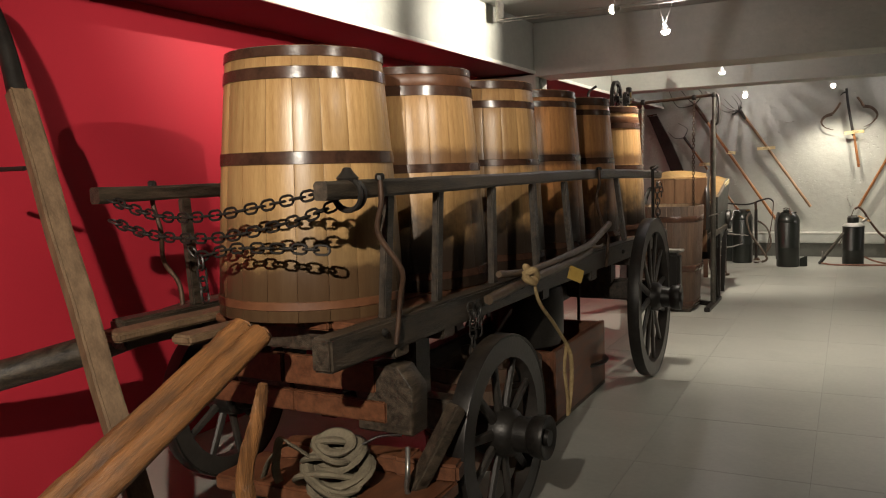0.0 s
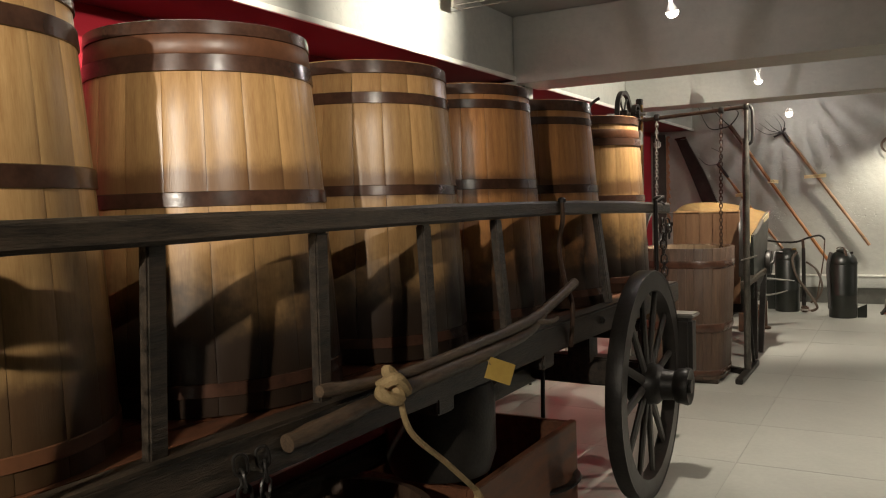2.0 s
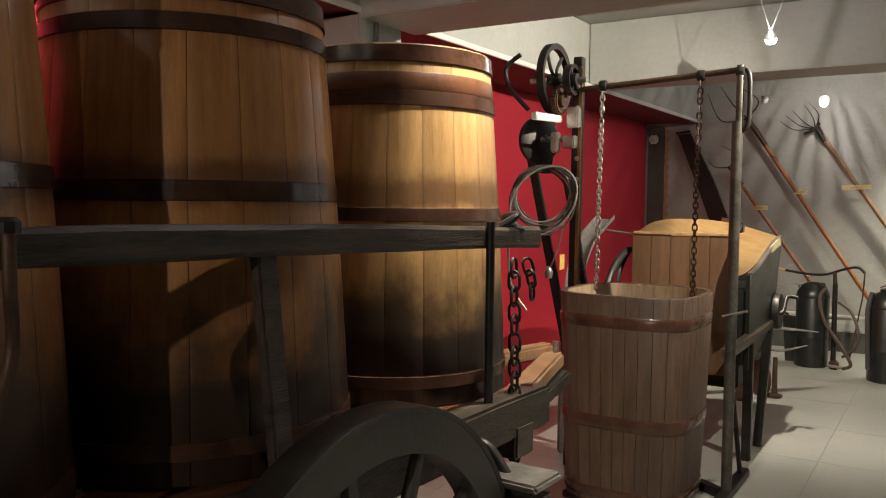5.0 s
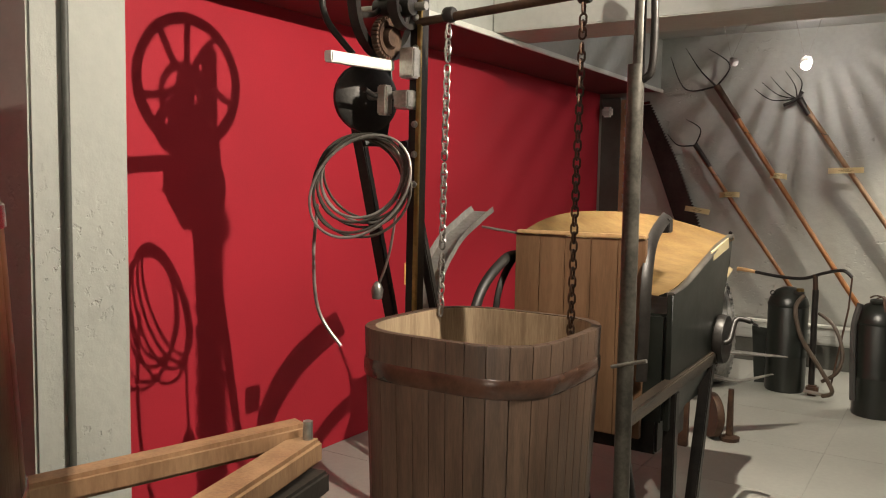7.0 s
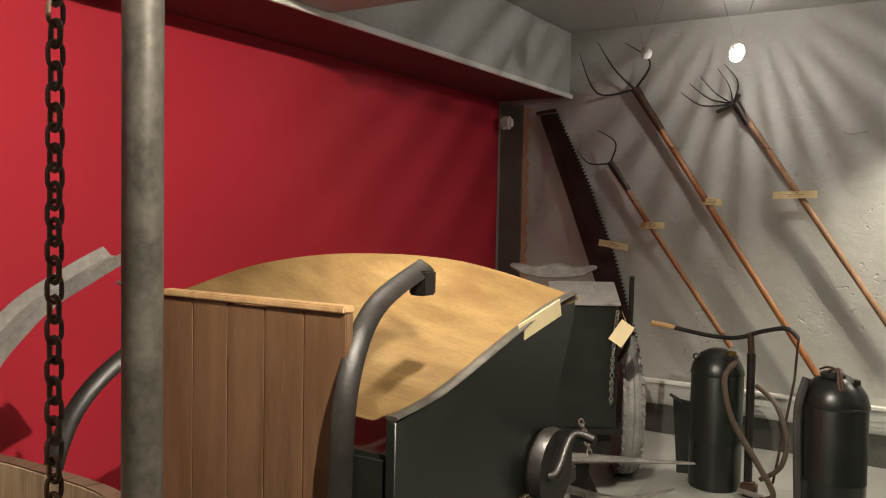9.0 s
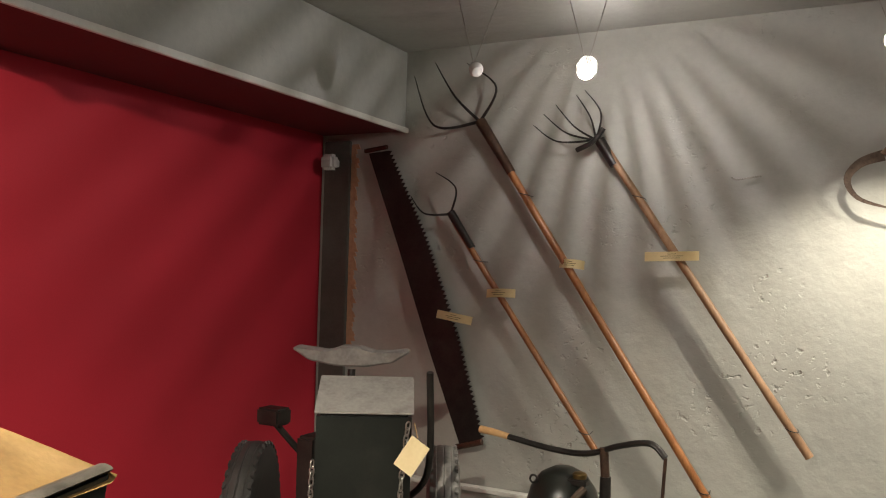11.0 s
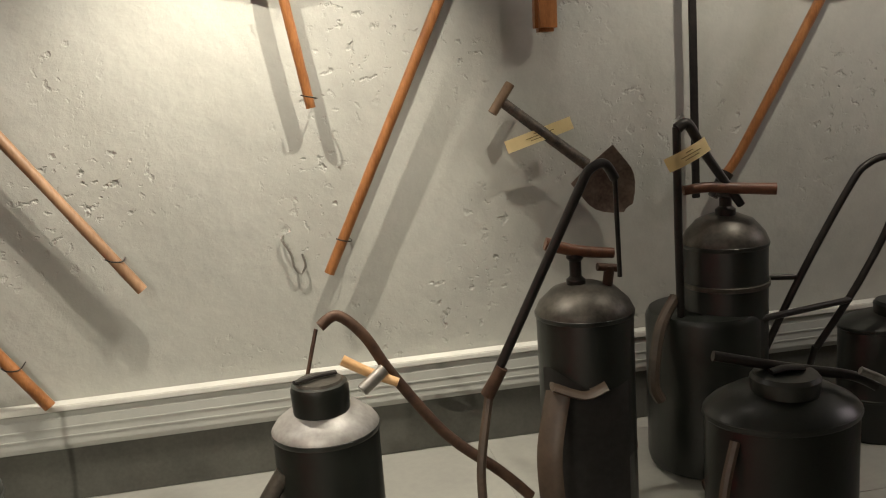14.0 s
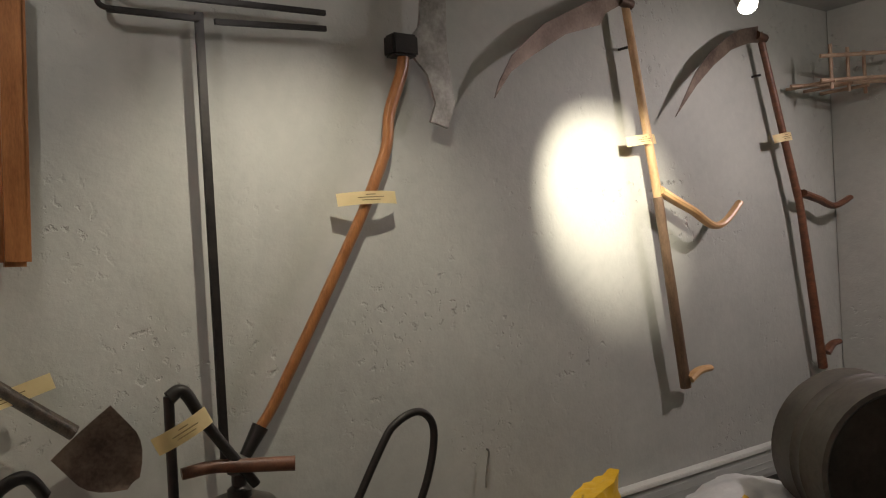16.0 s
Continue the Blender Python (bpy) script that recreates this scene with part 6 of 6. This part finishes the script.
part("lance", tube([(1.40, 9.95, 0.40), (1.25, 9.93, 0.19), (1.16, 9.92, 0.075)], 0.020, smooth=False), M_CANTOP, c3)
part("nozzle", tube([(1.19, 9.925, 0.10), (1.14, 9.91, 0.03), (1.12, 9.90, 0.02)], 0.024, end=0.018), M_IRON, c3)
part("nozzle_pin", tube([(1.15, 9.91, 0.05), (1.16, 9.90, 0.17)], 0.004, smooth=False), M_STEEL, c3)
hose("hose", [(1.62, 10.02, 0.10), (1.72, 9.95, 0.06), (1.86, 9.96, 0.025), (2.00, 10.0, 0.02), (2.10, 9.95, 0.03)], 0.011, M_REDHOSE, c3)
hose("hose", [(1.15, 9.90, 0.02), (1.28, 9.80, 0.014), (1.45, 9.80, 0.014), (1.70, 9.84, 0.014), (1.95, 9.86, 0.014)], 0.010, M_REDHOSE, c3)

c4 = can((2.22, 10.20, 0), 0.13, 0.70, "black sprayer with grey dome and wooden tee handle", 0.08)
part("pump_neck", lathe([(0.026, 0), (0.026, 0.02), (0.016, 0.03), (0.016, 0.07), (0.024, 0.08), (0.02, 0.10)], (2.20, 10.20, 0.69), 16), M_IRON, c4)
part("tee_handle", tube([(2.12, 10.20, 0.815), (2.20, 10.19, 0.79), (2.30, 10.18, 0.775)], 0.018, end=0.014), M_REDWOOD, c4, "worn red-brown tee handle")
part("valve", tube([(2.28, 10.18, 0.69), (2.285, 10.17, 0.745)], 0.014, smooth=False), M_RUST, c4)
part("valve", tube([(2.25, 10.17, 0.745), (2.31, 10.17, 0.735)], 0.011, smooth=False), M_RUST, c4)
part("lance", tube([(1.905, 10.02, 0.50), (1.99, 10.015, 0.665), (2.075, 10.01, 0.83), (2.15, 10.005, 0.975), (2.18, 10.01, 1.02), (2.225, 10.03, 1.03), (2.255, 10.04, 0.99)], 0.012, end=0.012), M_IRON, c4)
part("lance_grip", tube([(1.90, 10.02, 0.49), (1.94, 10.01, 0.56)], 0.018, end=0.015, smooth=False), M_RUST, c4)
part("drop_tube", tube([(2.255, 10.04, 1.0), (2.268, 10.06, 0.74)], 0.006, smooth=False), M_IRON, c4)
part("harness", tube([(2.10, 10.08, 0.45), (2.05, 10.02, 0.30), (2.06, 10.0, 0.12), (2.12, 10.04, 0.03)], 0.035, flat=0.3), M_HOSE, c4)
part("harness", tube([(2.08, 10.07, 0.47), (2.16, 10.06, 0.44), (2.22, 10.05, 0.46)], 0.03, flat=0.3), M_HOSE, c4)
bm = bmesh.new()
rows = []
for i in range(15):
    a = radians(196 + 100 * i / 14)
    rows.append([bm.verts.new((2.22 + (0.139 + 0.012 * z + 0.006 * math.sin(5 * a)) * math.cos(a), 10.20 + (0.139 + 0.012 * z + 0.006 * math.sin(5 * a)) * math.sin(a), z * (1 - 0.06 * math.sin(3 * a)))) for z in (0.004, 0.15, 0.30, 0.43, 0.47)])
for a, b in zip(rows, rows[1:]):
    for k in range(4):
        bm.faces.new((a[k], a[k + 1], b[k + 1], b[k]))
bmesh.ops.solidify(bm, geom=bm.faces[:], thickness=0.006)
part("apron", bm, M_RUBBER, c4, "dark worn leather back pad")
hose("hose", [(1.905, 10.02, 0.49), (1.86, 9.96, 0.30), (1.88, 9.92, 0.12), (2.0, 9.90, 0.03), (2.1, 9.95, 0.02)], 0.012, M_HOSE, c4)

c5 = can((2.74, 10.40, 0), 0.125, 0.81, "tall black sprayer with shiny dome and wooden handle", 0.09)
part("outer_tank", lathe([(0.17, 0.03), (0.175, 0.05), (0.175, 0.50), (0.165, 0.52), (0.127, 0.525)], (2.68, 10.42, 0), 32), M_CAN, c5)
part("band", lathe([(0.127, 0.592), (0.131, 0.594), (0.131, 0.606), (0.127, 0.608), (0.127, 0.592)], (2.74, 10.40, 0), 36), M_CANTOP, c5)
part("pump_neck", lathe([(0.03, 0), (0.03, 0.02), (0.018, 0.03), (0.018, 0.055), (0.028, 0.06), (0.02, 0.085)], (2.735, 10.385, 0.805), 16), M_IRON, c5)
part("tee_handle", tube([(2.59, 10.36, 0.895), (2.66, 10.35, 0.90), (2.74, 10.33, 0.892), (2.84, 10.29, 0.885)], 0.014, end=0.018), M_REDWOOD, c5, "polished red-brown tee handle")
part("upright_pipe", tube([(2.57, 10.345, 0.40), (2.565, 10.345, 0.80), (2.565, 10.345, 1.08)], 0.012, smooth=False), M_IRON, c5)
part("pipe_bend", tube([(2.565, 10.345, 1.075), (2.60, 10.345, 1.085), (2.65, 10.345, 1.0), (2.76, 10.34, 0.84)], 0.017, end=0.012), M_IRON, c5)
hose("strap", [(2.56, 10.36, 0.58), (2.49, 10.32, 0.50), (2.45, 10.28, 0.36), (2.47, 10.28, 0.30)], 0.017, M_HOSE, c5)
part("loop_handle", tube([(2.84, 10.36, 0.36), (2.95, 10.34, 0.60), (3.10, 10.33, 0.86), (3.16, 10.33, 0.925), (3.235, 10.33, 0.94), (3.275, 10.33, 0.88), (3.24, 10.33, 0.74), (3.14, 10.34, 0.55), (3.02, 10.36, 0.36)], 0.011), M_IRON, c5)
part("loop_stay", tube([(2.86, 10.38, 0.602), (2.955, 10.34, 0.602)], 0.009, smooth=False), M_IRON, c5)
part("loop_stay", tube([(2.80, 10.30, 0.50), (3.12, 10.34, 0.512)], 0.010, smooth=False), M_IRON, c5)
part("loop_foot", tube([(2.84, 10.36, 0.37), (2.86, 10.44, 0.02)], 0.011, smooth=False), M_IRON, c5)
part("loop_foot", tube([(3.02, 10.36, 0.37), (2.98, 10.44, 0.02)], 0.011, smooth=False), M_IRON, c5)
part("valve_row", tube([(2.58, 10.24, 0.03), (2.70, 10.22, 0.05), (2.78, 10.22, 0.03)], 0.018), M_RUST, c5)
paper_label(2.585, 1.005, 0.15, 1.5, -24, y=10.30)

c6 = can((2.37, 9.52, 0), 0.148, 0.635, "low black oval sprayer with a flat round lid", 0.05, M_CAN, 0.8)
part("lid", lathe([(0.062, 0), (0.064, 0.028), (0.058, 0.036), (0.0, 0.036)], (2.365, 9.50, 0.628), 28), M_CAN, c6)
part("lid_knob", tube([(2.335, 9.50, 0.668), (2.365, 9.50, 0.672), (2.40, 9.50, 0.668)], 0.012, flat=0.5), M_IRON, c6)
part("lever", tube([(2.24, 9.54, 0.70), (2.38, 9.52, 0.665), (2.50, 9.50, 0.64), (2.55, 9.49, 0.615)], 0.010), M_IRON, c6)
part("pump_rod", tube([(2.50, 9.47, 0.66), (2.56, 9.45, 0.62), (2.60, 9.44, 0.52)], 0.008), M_STEEL, c6)
hose("hose", [(2.24, 9.46, 0.56), (2.20, 9.43, 0.46), (2.21, 9.42, 0.35), (2.24, 9.43, 0.25)], 0.010, M_HOSE, c6)
c7 = can((3.385, 10.46, 0), 0.20, 0.42, "wide low black oval sprayer tank with round cap", 0.04, M_CAN, 0.62)
part("cap", lathe([(0.072, 0), (0.074, 0.035), (0.066, 0.046), (0.0, 0.048)], (3.37, 10.44, 0.412), 28), M_CAN, c7)
part("cap_ring", tube(ring_points((3.37, 10.43, 0.472), 0.014, 14, (1, 0, 0), (0, 0, 1)), 0.003, sides=6, smooth=False, closed=True), M_IRON, c7)
part("lever", tube([(3.50, 10.40, 0.50), (3.56, 10.38, 0.40), (3.62, 10.36, 0.22), (3.63, 10.36, 0.10)], 0.013), M_IRON, c7)
part("lever_head", tube([(3.49, 10.40, 0.49), (3.53, 10.39, 0.51)], 0.02, smooth=False), M_IRON, c7)

# ---- sacks, pot, drum ----
def sack(name, c, size, mat, label, turn, prints, slump=0.0):
    """A filled, crumpled sack with a folded top; prints: material and its region across and up the front, in shares."""
    t = thing(name, (c[0], c[1], 0), label, "sack")
    bm = bmesh.new()
    bmesh.ops.create_cube(bm, size=1)
    bmesh.ops.subdivide_edges(bm, edges=bm.edges[:], cuts=27, use_grid_fill=True)
    for f in bm.faces:
        q = f.calc_center_median()
        if q.y < 0.2 or q.z > 0.49:
            for k, (_, x0, x1, z0, z1, lean) in enumerate(prints):
                up = q.z + 0.5 + (0.6 * (q.y + 0.5) if q.z > 0.49 else 0)
                if x0 <= q.x + 0.5 + lean * up <= x1 and z0 <= up <= z1:
                    f.material_index = k + 1
    for v in bm.verts:
        x, y, z = v.co
        pinch = 1 - 1.25 * max(0, z - 0.05) ** 1.1 * (1 - slump)
        belly = 1 - 0.45 * (2 * x) ** 4
        top = (z + 0.5) * size[2]
        if slump:
            top *= 1 - 0.30 * (2 * x) ** 2 - 0.20 * (2 * y) ** 2
        v.co = Vector((x * size[0] * (1 - 0.06 * (2 * z) ** 2), y * size[1] * pinch * belly, top))
        p = v.co + Vector(c)
        k = (abs(noise.noise(p * 7)) - 0.25) * 0.030 + (abs(noise.noise(p * 17)) - 0.25) * 0.018 + noise.noise(p * 42) * 0.006
        v.co += Vector((k * 0.5, -k if y < 0 else k, k * (0.5 if z > -0.49 else 0)))
        v.co.z = max(v.co.z, 0)
        if z > 0.40 and not slump:
            v.co.z += (0.005 * math.sin(v.co.x * 34) + 0.11 * max(0, x - 0.15) - 0.02 * max(0, -x)) * (z - 0.40) * 10
    bm.transform(pose(c[0], c[1], c[2], 0, 0, turn))
    body = part("body", bm, mat, t)
    for row in prints:
        body.data.materials.append(row[0])
    return t


M_GREEN = material("green_print", (0.10, 0.26, 0.13), rough=0.4, bump=0.1)
s1 = sack("feed_sack", (4.03, 10.52, 0), (0.41, 0.19, 0.50), M_YELLOW, "standing crumpled yellow plastic sack with printed panel", 14,
          [(M_BLUE, 0.10, 0.52, 0.42, 0.66, 0), (M_GREEN, 0.10, 0.52, 0.26, 0.42, 0)]
          + [(M_NAVY, 0.14 + 0.115 * i, 0.225 + 0.115 * i, 0.76, 0.85, 0) for i in range(4)] + [(M_NAVY, 0.72, 0.80, 0.10 + 0.11 * i, 0.16 + 0.11 * i, 0) for i in range(5)])
s2 = sack("fertiliser_sack", (4.74, 10.40, 0), (0.74, 0.40, 0.43), M_SACKWHITE, "slumped white sack with blue and yellow print", 8,
          [(M_BLUE, 0.04, 0.20, 0.30, 1.2, -0.10), (M_YELLOW, 0.20, 0.25, 0.30, 1.2, -0.10), (M_BLUE, 0.25, 0.50, 0.30, 1.05, -0.10), (M_YELLOW, 0.50, 0.90, 0.40, 0.95, -0.05)]
          + [(M_NAVY, 0.60, 0.82, 0.50 + 0.12 * i, 0.54 + 0.12 * i, 0) for i in range(3)], 1.0)
for k in range(7):
    f = 0.33 + 0.085 * k
    letter = plate([(-0.020, -0.016), (0.020, -0.013), (0.018, 0.013), (-0.021, 0.015)], 0.003, pose(4.64 + 0.012 * k, 10.205 + 0.030 * max(0, k - 2), 0.155 + 0.034 * k - 0.002 * k * k, -8 * k, 0, 8))
    part("print_bar", letter, M_SACKWHITE, s2, "pale printed bar")
jar = thing("stoneware_pot", (4.14, 10.15, 0), "brown rounded stoneware pot beside the sacks", "pot")
part("body", lathe([(0.11, 0), (0.17, 0.06), (0.20, 0.20), (0.19, 0.31), (0.165, 0.335), (0.15, 0.335), (0.0, 0.34)], (4.14, 10.15, 0), 36), M_CLAY, jar)
part("cover", lathe([(0.0, 0.34), (0.175, 0.338), (0.178, 0.352), (0.12, 0.385), (0.0, 0.39)], (4.14, 10.15, 0), 36), M_CLAY, jar)
drum = thing("old_drum", (4.95, 9.85, 0), "battered grey-brown drum lying on its side", "drum")
D = pose(4.95, 9.98, 0.55, 90, 0, 146) @ Matrix.Scale(0.92, 4)
part("shell", lathe([(0.30, -0.22), (0.318, -0.215), (0.315, -0.05), (0.322, -0.04), (0.315, -0.03), (0.315, 0.03), (0.322, 0.04), (0.315, 0.05), (0.318, 0.215), (0.30, 0.22), (0.285, 0.20), (0.285, -0.20), (0.30, -0.22)], sides=48, m=D), M_DRUM, drum)
part("end_plate", lathe([(0.0, 0.12), (0.286, 0.12), (0.286, 0.13), (0.0, 0.13)], sides=40, m=D), M_DRUM, drum)
part("flap", plate([(-0.12, -0.16), (0.10, -0.18), (0.13, 0.02), (0.06, 0.05), (-0.02, 0.02), (-0.13, 0.06)], 0.006, D @ pose(0.02, 0.0, 0.20, 90, 0, 0), 0.001), M_SKIRT, drum)
for s in (-1, 1):
    part("cradle", bar(D @ Vector((-0.26, -0.30, 0.12 * s)) * 1.0, D @ Vector((0.26, -0.30, 0.12 * s)), 0.06, 0.07, 0.006), M_WAGON, drum)
    for q in (-0.22, 0.22):
        p = D @ Vector((q, -0.30, 0.12 * s))
        part("cradle_leg", bar((p.x, p.y, 0.0), (p.x, p.y, p.z), 0.05, 0.05, 0.004, up=(0, 1, 0)), M_WAGON, drum)

# ---- floor of large painted slabs ----
floor = thing("floor", (2.4, 3.6, 0), "grey painted concrete slab floor, lightly worn", "floor", kind="structure")
part("bed", box((-1.7, -3.7, -0.12), (6.5, 11.0, -0.0025)), M_JOINT, floor)
NX, NY = 11, 20
SX, SY = 7.87 / NX, 14.44 / NY
slab = mesh_of(box((-SX / 2 + 0.0008, -SY / 2 + 0.0008, -0.03), (SX / 2 - 0.0008, SY / 2 - 0.0008, 0.0), 0.0007), "floor_slab", M_FLOOR)
for i in range(NX):
    for j in range(NY):
        piece("floor_slab", slab, Matrix.Translation((-1.525 + SX * (i + 0.5) - 2.4, -3.595 + SY * (j + 0.5) - 3.6, random.uniform(-0.0006, 0.0))), floor)
